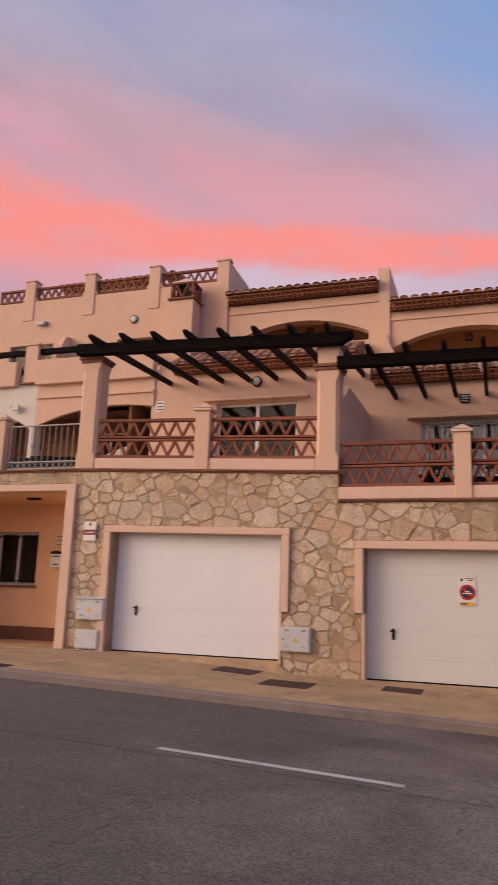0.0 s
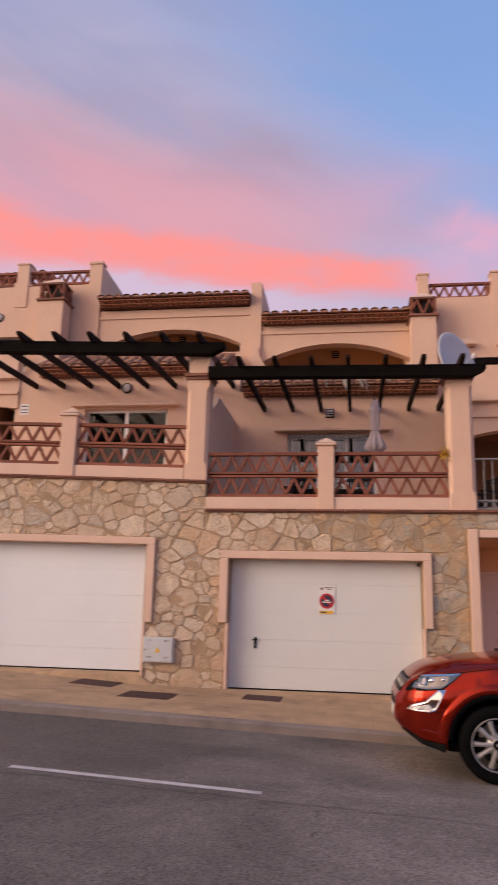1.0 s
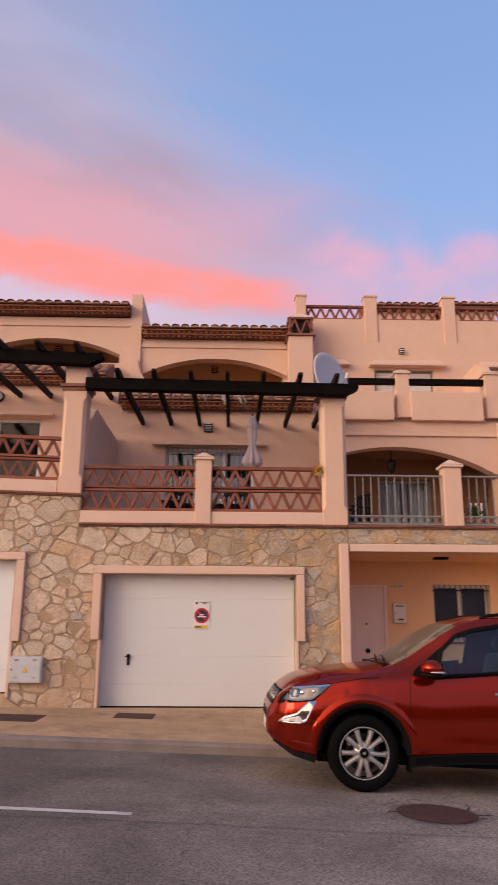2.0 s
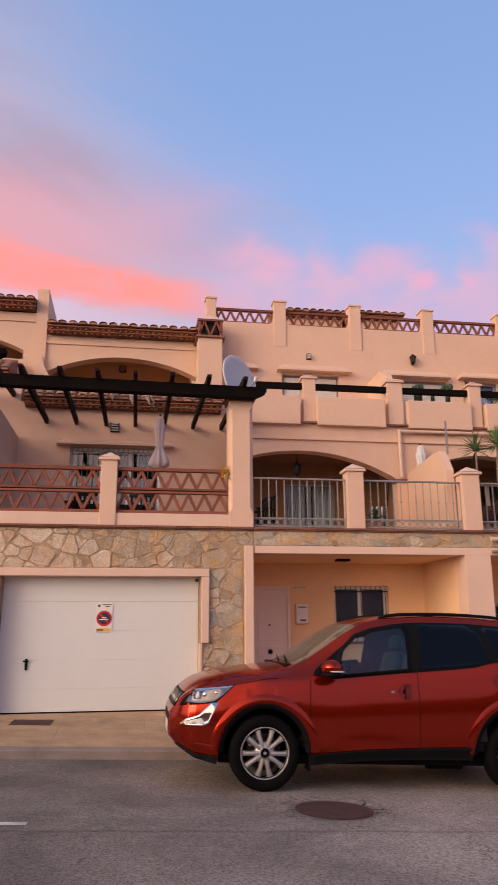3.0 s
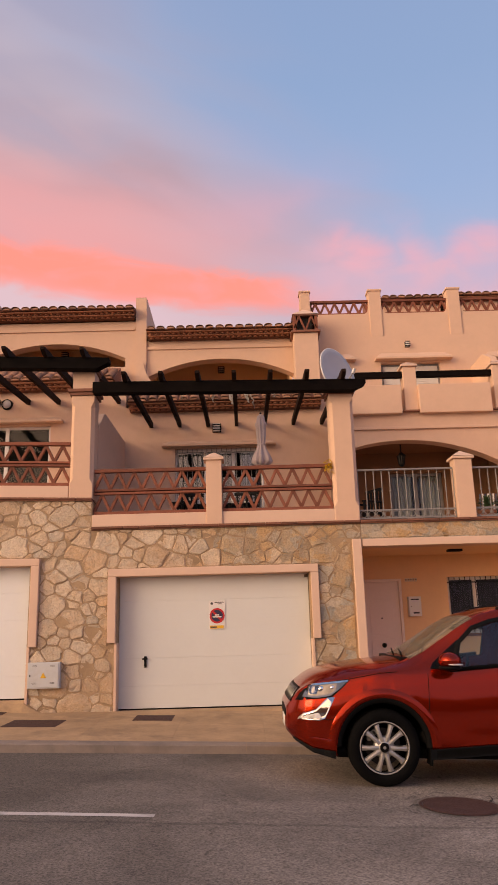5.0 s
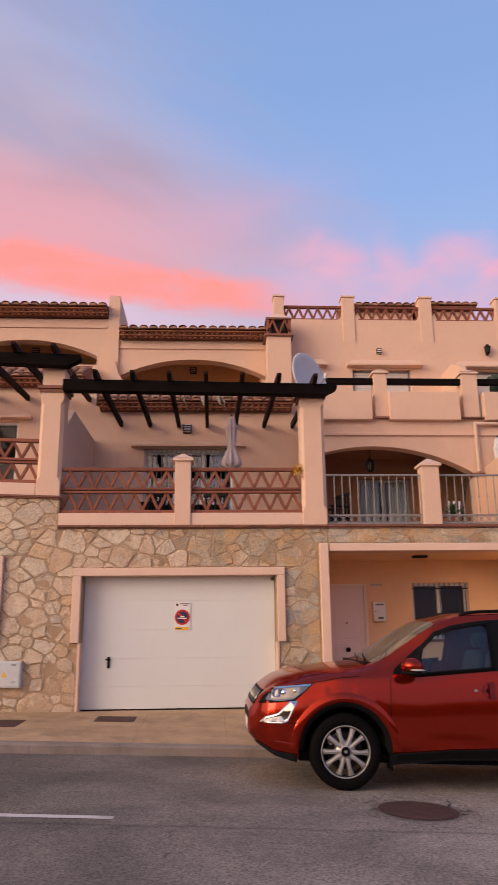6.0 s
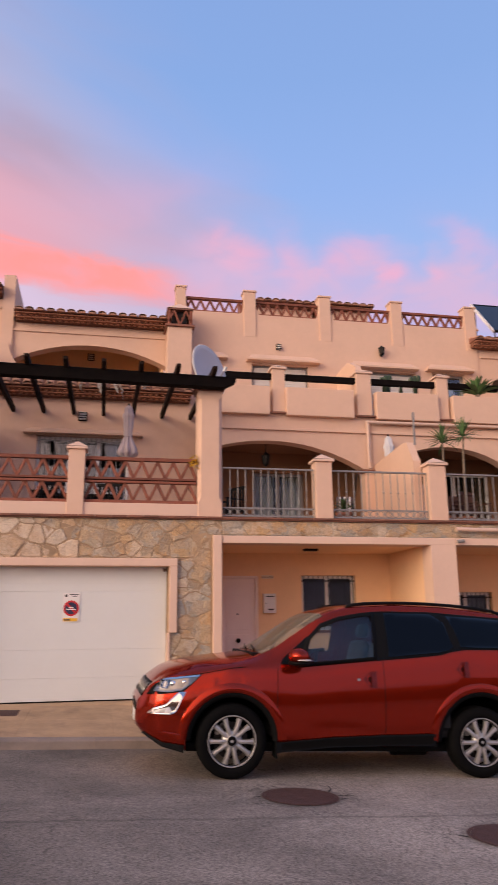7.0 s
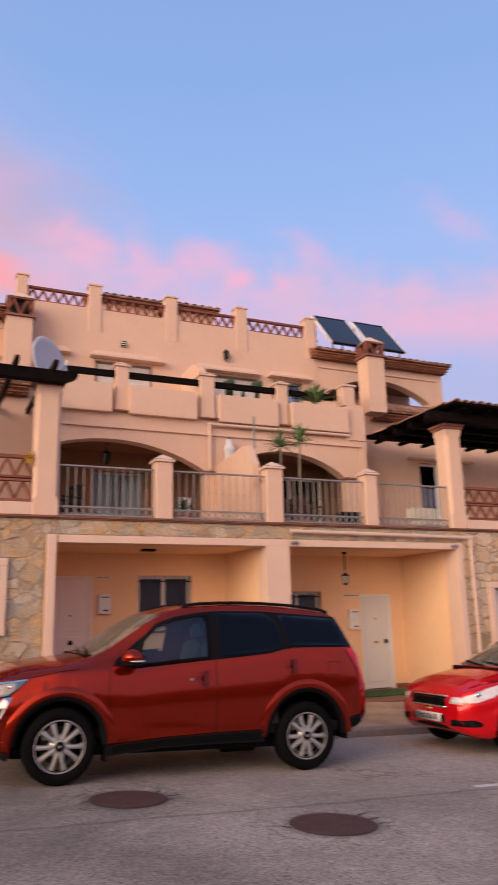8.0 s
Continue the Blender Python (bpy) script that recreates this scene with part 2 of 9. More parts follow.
DOOR_PEACH = material("peach_door_enamel", (0.82, 0.69, 0.61), 0.5, vary=0.03, scale=2.0, bump=0.05, bump_scale=30)
PLASTER = material("peach_plaster", (0.66, 0.45, 0.33), 0.9, vary=0.05, scale=0.9, bump=0.25, bump_scale=90, stain=(0.50, 0.33, 0.24), stain_amount=0.22, stain_scale=0.9)
OCHRE = material("ochre_plaster", (0.815, 0.54, 0.315), 0.9, vary=0.05, scale=0.9, bump=0.2, bump_scale=90)
TRIM = material("pale_pink_trim", (0.67, 0.475, 0.365), 0.85, vary=0.04, scale=2.0, bump=0.15, bump_scale=80, stain=(0.5, 0.36, 0.28), stain_amount=0.2)
TERRACOTTA = material("terracotta", (0.205, 0.065, 0.037), 0.8, vary=0.2, scale=5.0, bump=0.3, bump_scale=50, random_tint=0.22)
TILE = material("roof_tile", (0.34, 0.18, 0.118), 0.85, vary=0.22, scale=4.0, bump=0.4, bump_scale=40, random_tint=0.4, stain=(0.09, 0.07, 0.05), stain_amount=0.5, stain_scale=3)
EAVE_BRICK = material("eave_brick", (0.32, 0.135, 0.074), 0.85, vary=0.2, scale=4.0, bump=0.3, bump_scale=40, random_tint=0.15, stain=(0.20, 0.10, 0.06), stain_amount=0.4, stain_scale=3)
# darker brick for the course set back behind the teeth
EAVE_GAP = material("eave_gap_brick", (0.15, 0.058, 0.033), 0.85, vary=0.2, scale=4.0, bump=0.3, bump_scale=40, random_tint=0.2)
COPING = material("brick_coping", (0.20, 0.085, 0.055), 0.85, vary=0.2, scale=4.0, bump=0.3, bump_scale=40, random_tint=0.2)
TIMBER = material("black_stained_timber", (0.006, 0.0041, 0.0036), 0.75, specular=0.06, vary=0.4, scale=6.0, bump=0.4, bump_scale=35, random_tint=0.25)
RAFTER = material("weathered_black_timber", (0.020, 0.0115, 0.009), 0.8, specular=0.08, vary=0.4, scale=6.0, bump=0.4, bump_scale=35, random_tint=0.25)
GATE = material("white_door_enamel", (0.64, 0.655, 0.642), 0.45, vary=0.02, scale=1.5, bump=0.04, bump_scale=30, stain=(0.55, 0.53, 0.5), stain_amount=0.1)
GATE_WHITE = material("fresh_white_enamel", (0.73, 0.76, 0.79), 0.45, vary=0.02, scale=1.5, bump=0.04, bump_scale=30, stain=(0.6, 0.58, 0.55), stain_amount=0.1)
WHITE = material("white_paint", (0.72, 0.70, 0.68), 0.5, vary=0.03, scale=3.0)
GREY = material("grey_box_plastic", (0.53, 0.55, 0.57), 0.5, vary=0.05, scale=4.0, stain=(0.4, 0.36, 0.3), stain_amount=0.25, stain_scale=6)
BLACK = material("black_plastic", (0.006, 0.006, 0.0062), 0.55, specular=0.15, vary=0.2, scale=5.0)
IRON = material("grey_painted_iron", (0.25, 0.24, 0.232), 0.5, 0.25, vary=0.12, scale=8.0)
# near-black stand-in: unlit rooms and hollows get their darkness from this colour
DARK = material("unlit_hollow_dark", (0.03, 0.026, 0.024), 0.9, vary=0.2, scale=2.0)
MORTAR = material("wall_mortar", (0.36, 0.25, 0.155), 0.95, vary=0.25, scale=3.0, bump=0.6, bump_scale=45)
ASPHALT = asphalt_material()
PAVING = material("tan_paving", (0.42, 0.285, 0.165), 0.9, vary=0.2, scale=2.2, bump=0.35, bump_scale=60, random_tint=0.06, stain=(0.23, 0.155, 0.10), stain_amount=0.7, stain_scale=1.9)
KERB = material("kerb_concrete", (0.255, 0.205, 0.175), 0.9, vary=0.14, scale=3.0, bump=0.4, bump_scale=60, random_tint=0.03, stain=(0.13, 0.11, 0.1), stain_amount=0.5, stain_scale=2)
PAINT = material("road_paint", (0.56, 0.53, 0.51), 0.8, vary=0.10, scale=5.0, stain=(0.2, 0.19, 0.2), stain_amount=0.5, stain_scale=7)
FLOOR_TILE = material("red_floor_tile", (0.20, 0.085, 0.058), 0.7, vary=0.12, scale=4.0, stain=(0.12, 0.06, 0.045), stain_amount=0.4)
RUST = material("cast_iron_cover", (0.075, 0.036, 0.030), 0.8, 0.2, vary=0.25, scale=9.0, bump=0.5, bump_scale=60)
# brown ochre, kept dark so its colour also carries the deep recesses' shade
BROWN = material("brown_ochre_shade_plaster", (0.23, 0.115, 0.058), 0.9, vary=0.06, scale=0.9, bump=0.2, bump_scale=90)
PANE = glass_material("window_glass", (0.80, 0.82, 0.80), ior=1.9)
DARK_PANE = glass_material("thin_window_glass", (0.74, 0.76, 0.74), ior=1.38)


# ---- building helpers ----
def thing(name, at=(0, 0, 0), label="", category="", group="", kind=""):
    ob = new(name)
    ob.location = at
    return tagged(ob, label, category, group, kind)


def part(name, bm, mat, parent=None, label="", smooth=False):
    """One mesh object, in world coordinates, under a thing or under a part."""
    me = bpy.data.meshes.new(name)
    bmesh.ops.recalc_face_normals(bm, faces=bm.faces)
    if smooth:
        for f in bm.faces:
            f.smooth = True
    bm.to_mesh(me)
    bm.free()
    me.materials.append(mat)
    ob = new(name, me)
    if parent is not None:
        ob.parent = parent
        if parent.type == "EMPTY":
            ob.matrix_parent_inverse = Matrix.Translation(-Vector(parent.location))
    return tagged(ob, label)


def piece(name, me, parent, m):
    """One more object on a shared mesh, at m in the world."""
    ob = new(name, me)
    ob.parent = parent
    if parent.type == "EMPTY":
        ob.matrix_parent_inverse = Matrix.Translation(-Vector(parent.location))
    ob.matrix_basis = m
    return ob


def mesh_of(name, bm, mat, smooth=False):
    me = bpy.data.meshes.new(name)
    bmesh.ops.recalc_face_normals(bm, faces=bm.faces)
    for f in bm.faces:
        f.smooth = smooth
    bm.to_mesh(me)
    bm.free()
    me.materials.append(mat)
    return me


def box(bm, x0, x1, y0, y1, z0, z1, bevel=0.0):
    m = Matrix.LocRotScale(((x0 + x1) / 2, (y0 + y1) / 2, (z0 + z1) / 2), None, (abs(x1 - x0), abs(y1 - y0), abs(z1 - z0)))
    vs = bmesh.ops.create_cube(bm, size=1, matrix=m)["verts"]
    if bevel:
        bmesh.ops.bevel(bm, geom=list({e for v in vs for e in v.link_edges}), offset=bevel, segments=2, affect="EDGES", profile=0.6)
    return bm


def cube(x0, x1, y0, y1, z0, z1, bevel=0.0):
    return box(bmesh.new(), x0, x1, y0, y1, z0, z1, bevel)


def bar(bm, a, b, w, d, bevel=0.0):
    """A beam of w (across, level) by d (deep) from a to b."""
    a, b = Vector(a), Vector(b)
    q = (b - a).to_track_quat("Y", "Z")
    m = Matrix.LocRotScale((a + b) / 2, q, (w, (b - a).length, d))
    vs = bmesh.ops.create_cube(bm, size=1, matrix=m)["verts"]
    if bevel:
        bmesh.ops.bevel(bm, geom=list({e for v in vs for e in v.link_edges}), offset=bevel, segments=1, affect="EDGES")
    return bm


def rod(bm, a, b, r, n=8, r2=None):
    a, b = Vector(a), Vector(b)
    m = Matrix.LocRotScale((a + b) / 2, (b - a).to_track_quat("Z", "Y"), None)
    bmesh.ops.create_cone(bm, cap_ends=True, segments=n, radius1=r, radius2=r if r2 is None else r2, depth=(b - a).length, matrix=m)
    return bm


def prism(bm, pts, y0, y1, axis="y"):
    """A polygon of (x, z) drawn through from y0 to y1; axis x: a polygon of (y, z) from x0 to x1."""
    place = (lambda u, v, w: (u, w, v)) if axis == "y" else (lambda u, v, w: (w, u, v)) if axis == "x" else (lambda u, v, w: (u, v, w))
    a = [bm.verts.new(place(u, v, y0)) for u, v in pts]
    b = [bm.verts.new(place(u, v, y1)) for u, v in pts]
    bm.faces.new(a)
    bm.faces.new(b[::-1])
    for i in range(len(pts)):
        j = (i + 1) % len(pts)
        bm.faces.new((a[i], a[j], b[j], b[i]))
    return bm


def panel_wall(bm, x0, x1, y0, y1, z0, z1, holes=()):
    """A wall with rectangular openings (x0, x1, z0, z1) right through it."""
    xs = sorted({x0, x1, *(h[0] for h in holes), *(h[1] for h in holes)})
    zs = sorted({z0, z1, *(h[2] for h in holes), *(h[3] for h in holes)})
    solid = lambda i, k: 0 <= i < len(xs) - 1 and 0 <= k < len(zs) - 1 and not any(h[0] <= (xs[i] + xs[i + 1]) / 2 <= h[1] and h[2] <= (zs[k] + zs[k + 1]) / 2 <= h[3] for h in holes)
    seen = {}

    def v(x, y, z):
        key = (round(x, 4), round(y, 4), round(z, 4))
        if key not in seen:
            seen[key] = bm.verts.new(key)
        return seen[key]

    for i in range(len(xs) - 1):
        for k in range(len(zs) - 1):
            if not solid(i, k):
                continue
            a, b, c, d = xs[i], xs[i + 1], zs[k], zs[k + 1]
            for y in (y0, y1):
                bm.faces.new((v(a, y, c), v(b, y, c), v(b, y, d), v(a, y, d)))
            for di, dk, x, z in ((-1, 0, a, None), (1, 0, b, None), (0, -1, None, c), (0, 1, None, d)):
                if not solid(i + di, k + dk):
                    if z is None:
                        bm.faces.new((v(x, y0, c), v(x, y1, c), v(x, y1, d), v(x, y0, d)))
                    else:
                        bm.faces.new((v(a, y0, z), v(a, y1, z), v(b, y1, z), v(b, y0, z)))
    return bm


def arch_wall(bm, x0, x1, y0, y1, z0, z1, a0, a1, foot, spring, crown, steps=22):
    """A wall with one opening under a flat arch; foot above z0 leaves a parapet below it."""
    c, h = (a0 + a1) / 2, (a1 - a0) / 2
    rise = crown - spring
    r = (h * h + rise * rise) / (2 * rise)
    curve = [(c + h * (1 - 2 * i / steps), math.sqrt(max(r * r - (h * (1 - 2 * i / steps)) ** 2, 0)) + crown - r) for i in range(steps + 1)]
    if foot <= z0:
        prism(bm, [(x0, z0), (x0, z1), (x1, z1), (x1, z0), (a1, z0)] + curve + [(a0, z0)], y0, y1)
    else:
        prism(bm, [(x0, foot), (x0, z1), (x1, z1), (x1, foot), (a1, foot)] + curve + [(a0, foot)], y0, y1)
        box(bm, x0, x1, y0, y1, z0, foot)
    return bm


def ground(x):
    """The street falls to the right."""
    return -0.042 * x


def kerb_y(x):
    return 9.76 + 0.055 * x - 0.0016 * x * x


FRONT, BACK, ARCH, UPPER, PORCH = 12.5, 15.9, 14.8, 16.6, 14.5


# ---- ground, road and pavement ----
def clamp(x, a, b):
    return max(a, min(b, x))


def kerb_line(x):
    return kerb_y(clamp(x, -12, 14))


def wall_foot(x):
    """The level at which the pavement meets the house fronts."""
    rows = ((-14.0, 0.44), (-9.2, 0.42), (-7.8, 0.475), (-6.9, 0.47), (-5.2, 0.40), (-3.4, 0.285), (-2.1, 0.275), (0.65, 0.225), (2.0, 0.164))
    for (xa, za), (xb, zb) in zip(rows, rows[1:]):
        if x < xb:
            return za + (zb - za) * (max(x, xa) - xa) / (xb - xa)
    return ground(x) + 0.14 + (12.26 - kerb_line(x)) * 0.045


def paving_z(x, y):
    """The top of the pavement, from the kerb to the wall."""
    k = kerb_line(x) + 0.2
    f = (y - k) / (12.46 - k)
    return (ground(x) + 0.115) * (1 - f) + wall_foot(x) * f


def street():
    xs = [-400, -120, -60, -40] + [-36 + 2 * i for i in range(37)] + [40, 60, 120, 400]
    ys = [-400, -100, -40, -20, -10, -5, 0, 4, 8, 12, 14, 30, 100, 400]
    bm = bmesh.new()
    grid = [[bm.verts.new((x, y, ground(clamp(x, -40, 40)))) for y in ys] for x in xs]
    for i in range(len(xs) - 1):
        for j in range(len(ys) - 1):
            bm.faces.new((grid[i][j], grid[i + 1][j], grid[i + 1][j + 1], grid[i][j + 1]))
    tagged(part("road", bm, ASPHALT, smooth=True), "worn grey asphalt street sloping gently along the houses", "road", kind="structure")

    # pavement: a bed, the paving slabs on it and a row of kerb stones
    bed = bmesh.new()
    n = 60
    low = []
    for i in range(n + 1):
        x = -30 + i
        low.append([bed.verts.new(p) for p in ((x, kerb_line(x) + 0.05, ground(x) - 0.05), (x, kerb_line(x) + 0.05, ground(x) + 0.070), (x, 12.48, min(wall_foot(x), ground(x) + 0.25) - 0.045), (x, 12.48, ground(x) - 0.15))])
    for a, b in zip(low, low[1:]):
        for k in range(3):
            bed.faces.new((a[k], a[k + 1], b[k + 1], b[k]))
    pavement = tagged(part("pavement", bed, MORTAR), "tan paved footpath along the house fronts", "pavement", kind="structure")
    x = -13.0
    while x < 14.0:
        w = 0.54
        bm = bmesh.new()
        a, b = x + 0.0015, x + w - 0.0015
        v = []
        for px in (a, b):
            for dy, dz in ((-0.02, -0.06), (0.0, 0.090), (0.03, 0.110), (0.20, 0.115), (0.20, -0.06)):
                v.append(bm.verts.new((px, kerb_line(px) + dy, ground(px) + dz + 0)))
        for k in range(4):
            bm.faces.new((v[k], v[k + 1], v[k + 6], v[k + 5]))
        bm.faces.new(v[:5])
        bm.faces.new(v[5:][::-1])
        part("kerb_stone", bm, KERB, pavement)
        x += w
    return pavement


PAVEMENT = street()
# unseen wall added across the street so the cars reflect something dark
bm = bmesh.new()
rows = [[bm.verts.new((x, y, ground(x) + z)) for y, z in ((-4.8, -0.2), (-4.8, 2.1), (-5.1, 2.1), (-5.1, -0.2))] for x in (-38, -12, 14, 38)]
for ra, rb in zip(rows, rows[1:]):
    for k in range(4):
        bm.faces.new((ra[k], ra[(k + 1) % 4], rb[(k + 1) % 4], rb[k]))
bm.faces.new(rows[0])
bm.faces.new(rows[-1][::-1])
tagged(part("wall_south", bm, BROWN), "plain brown wall added unseen across the street, for dark reflections", "wall", kind="structure")


def slabs():
    x = -13.0
    while x < 14.0:
        w = 1.2
        rows = 4
        for r in range(rows):
            bm = bmesh.new()
            a, b = x + 0.0015, x + w - 0.0015
            top, low = [], []
            for px, f in ((a, r), (b, r), (b, r + 1), (a, r + 1)):
                k0, k1 = kerb_line(px) + 0.205, 12.46
                off = 0.0015 if f == r else -0.0015
                y = k0 + (k1 - k0) * f / rows + off
                top.append(bm.verts.new((px, y, paving_z(px, y))))
                low.append(bm.verts.new((px, y, paving_z(px, y) - 0.04)))
            bm.faces.new(top)
            for k in range(4):
                bm.faces.new((low[k], low[(k + 1) % 4], top[(k + 1) % 4], top[k]))
            part("paving_slab", bm, PAVING, PAVEMENT)
        x += w


slabs()
# pale cement fillet along the upper house front
fillet = bmesh.new()
for x in (-11.4, -10.4, -9.4, -8.6, -7.7):
    v = [fillet.verts.new((px, y, paving_z(px, y) + 0.005)) for px, y in ((x, 12.28), (x + (0.8 if x > -9 else 1.0) - 0.005, 12.28), (x + (0.8 if x > -9 else 1.0) - 0.005, 12.40), (x, 12.40))]
    fillet.faces.new(v)
part("cement_fillet", fillet, material("pale_cement", (0.58, 0.50, 0.42), 0.9, vary=0.12, scale=6.0), PAVEMENT)

marks = bmesh.new()
for x0, x1, y0, y1 in ((-3.05, -0.80, 6.63, 6.63), (5.32, 7.6, 6.55, 6.55), (-11.2, -8.9, 6.63, 6.63)):
    v = [marks.verts.new((x, y, ground(x) + 0.004)) for x, y in ((x0, y0 - 0.05), (x1, y1 - 0.05), (x1, y1 + 0.05), (x0, y0 + 0.05))]
    marks.faces.new(v)
tagged(part("road_marking", marks, PAINT), "broken white centre line on the asphalt", "road marking", kind="structure")


def manhole(x, y):
    ob = thing("manhole_cover", (x, y, ground(x)), "round rusty brown cast iron cover set in the asphalt", "manhole cover", "manhole covers")
    bm = rod(bmesh.new(), (x, y, ground(x) - 0.02), (x, y, ground(x) + 0.006), 0.325, 40)
    bmesh.ops.rotate(bm, verts=bm.verts, cent=(x, y, ground(x)), matrix=Matrix.Rotation(math.atan(0.042), 3, "Y"))
    part("cover", bm, RUST, ob)
    bm = bmesh.new()
    for i in range(40):
        a, b = 2 * math.pi * i / 40, 2 * math.pi * (i + 1) / 40
        v = [bm.verts.new((x + r * math.cos(t), y + r * math.sin(t), ground(x + r * math.cos(t)) + 0.005)) for r, t in ((0.330, a), (0.360, a), (0.360, b), (0.330, b))]
        bm.faces.new(v)
    part("frame", bm, RUST, ob)
    # open cracks running out of the broken asphalt edge
    rng = random.Random(int(x * 100))
    for a, reach in ((0.05, 0.22), (3.1, 0.13), (0.5, 0.30), (5.9, 0.12)):
        bm = bmesh.new()
        pts, t, r = [], a, 0.372
        for k in range(7):
            w = 0.016 * (1 - k / 6.5) * rng.uniform(0.6, 1.3)
            pts.append((r, t, w))
            r += reach / 6
            t += rng.uniform(-0.09, 0.09)
        rows = []
        for r, t, w in pts:
            rows.append([bm.verts.new((x + r * math.cos(t) - q * w * math.sin(t), y + r * math.sin(t) + q * w * math.cos(t), ground(x + r * math.cos(t)) + 0.0045)) for q in (-1, 1)])
        for p, q in zip(rows, rows[1:]):
            bm.faces.new((p[0], q[0], q[1], p[1]))
        part("crack", bm, DARK, ob, "open dark crack in the asphalt")


manhole(1.86, 7.14)
manhole(3.19, 5.72)


def drain(x0, x1, y0, y1):
    x, y, half = (x0 + x1) / 2, (y0 + y1) / 2, (y1 - y0) / 2
    ob = thing("drain_cover", (x, y, paving_z(x, y)), "long dark cast iron drain grating flush in the footpath", "drain cover", "drain covers")
    bm = bmesh.new()
    n = int((x1 - x0) / 0.04)
    along = (paving_z(x1, y) - paving_z(x0, y)) / (x1 - x0)
    across = (paving_z(x, y1) - paving_z(x, y0)) / (y1 - y0)
    tilt = Matrix.Rotation(-math.atan(along), 3, "Y") @ Matrix.Rotation(math.atan(across), 3, "X")
    for i in range(n):
        a = x0 + i * 0.04
        box(bm, a, a + 0.022, y - half + 0.03, y + half - 0.03, paving_z(x, y) + 0.004, paving_z(x, y) + 0.0075)
    box(bm, x0 - 0.02, x1 + 0.02, y - half, y + half, paving_z(x, y) - 0.01, paving_z(x, y) + 0.006)
    bmesh.ops.rotate(bm, verts=bm.verts, cent=(x, y, paving_z(x, y)), matrix=tilt)
    part("grating", bm, RUST, ob)


drain(-4.52, -3.86, 11.70, 12.36)
drain(-3.45, -2.72, 10.86, 11.56)
drain(-1.70, -1.16, 11.47, 11.97)
drain(8.6, 9.3, 11.42, 11.78)
drain(-7.6, -6.95, 9.5, 9.78)


# ---- parts shared by the houses ----
def capped_post(parent, x0, x1, y0, y1, z0, z1, cap=0.17, name="post"):
    """A plastered post with a projecting slab and a low pyramid on top."""
    bm = cube(x0, x1, y0, y1, z0, z1, 0.012)
    p = part(name, bm, PLASTER, parent)
    bm = cube(x0 - 0.04, x1 + 0.04, y0 - 0.04, y1 + 0.04, z1, z1 + 0.045, 0.012)
    base = [bm.verts.new(v) for v in ((x0 - 0.035, y0 - 0.035, z1 + 0.05), (x1 + 0.035, y0 - 0.035, z1 + 0.05), (x1 + 0.035, y1 + 0.035, z1 + 0.05), (x0 - 0.035, y1 + 0.035, z1 + 0.05))]
    tip = bm.verts.new(((x0 + x1) / 2, (y0 + y1) / 2, z1 + cap))
    for k in range(4):
        bm.faces.new((base[k], base[(k + 1) % 4], tip))
    part("cap", bm, TRIM, p)
    return p


def lattice(x0, x1, y, z0, z1, rows=2, period=0.28, label="terracotta lattice balustrade with zigzag bars", t=0.05):
    ob = thing("balustrade", ((x0 + x1) / 2, y, z0), label, "balustrade", "terracotta balustrades")
    rail = 0.05
    levels = [z0 + rail / 2 + (z1 - z0 - rail) * k / rows for k in range(rows + 1)]
    for k, z in enumerate(levels):
        inner = 0 < k < rows
        for dz in ((-0.028, 0.028) if inner else (0.0,)):
            part("rail", cube(x0, x1, y - 0.05, y + 0.05, z + dz - (0.02 if inner else 0.03), z + dz + (0.02 if inner else 0.03), 0.008), TERRACOTTA, ob)
    n = max(1, round((x1 - x0) / period))
    w = (x1 - x0) / n
    for k in range(rows):
        a, b = levels[k] + (0.045 if k else 0.03), levels[k + 1] - (0.045 if k < rows - 1 else 0.03)
        length = math.hypot(w / 2, b - a)
        bm = bmesh.new()
        bar(bm, (0, 0, -length / 2), (0, 0, length / 2), 0.050, t, 0.006)
        me = mesh_of("bar", bm, TERRACOTTA)
        lean = math.atan2(w / 2, b - a)
        for i in range(2 * n):
            side = 1 if i % 2 == 0 else -1
            piece("bar", me, ob, pose(x0 + (i + 0.5) * w / 2, y, (a + b) / 2, 0, math.degrees(lean) * side, 0))
    return ob


def tile_mesh(length=0.42, r=0.100, taper=0.84):
    bm = bmesh.new()
    n, rings = 8, 2
    outer, inner = [], []
    for s in range(rings + 1):
        f = s / rings
        rr = r * (1 + (taper - 1) * f)
        outer.append([bm.verts.new((rr * math.cos(math.pi * k / n), f * length, rr * math.sin(math.pi * k / n))) for k in range(n + 1)])
        inner.append([bm.verts.new(((rr - 0.015) * math.cos(math.pi * k / n), f * length, (rr - 0.015) * math.sin(math.pi * k / n))) for k in range(n + 1)])
    for s in range(rings):
        for k in range(n):
            bm.faces.new((outer[s][k], outer[s][k + 1], outer[s + 1][k + 1], outer[s + 1][k]))
            bm.faces.new((inner[s][k], inner[s + 1][k], inner[s + 1][k + 1], inner[s][k + 1]))
    for k in range(n):
        bm.faces.new((outer[0][k], inner[0][k], inner[0][k + 1], outer[0][k + 1]))
    for v in bm.verts:
        v.co.z *= 0.58
    return mesh_of("roof_tile", bm, TILE, True)


COVER_TILE = tile_mesh()
EAVE_RNG = random.Random(3)


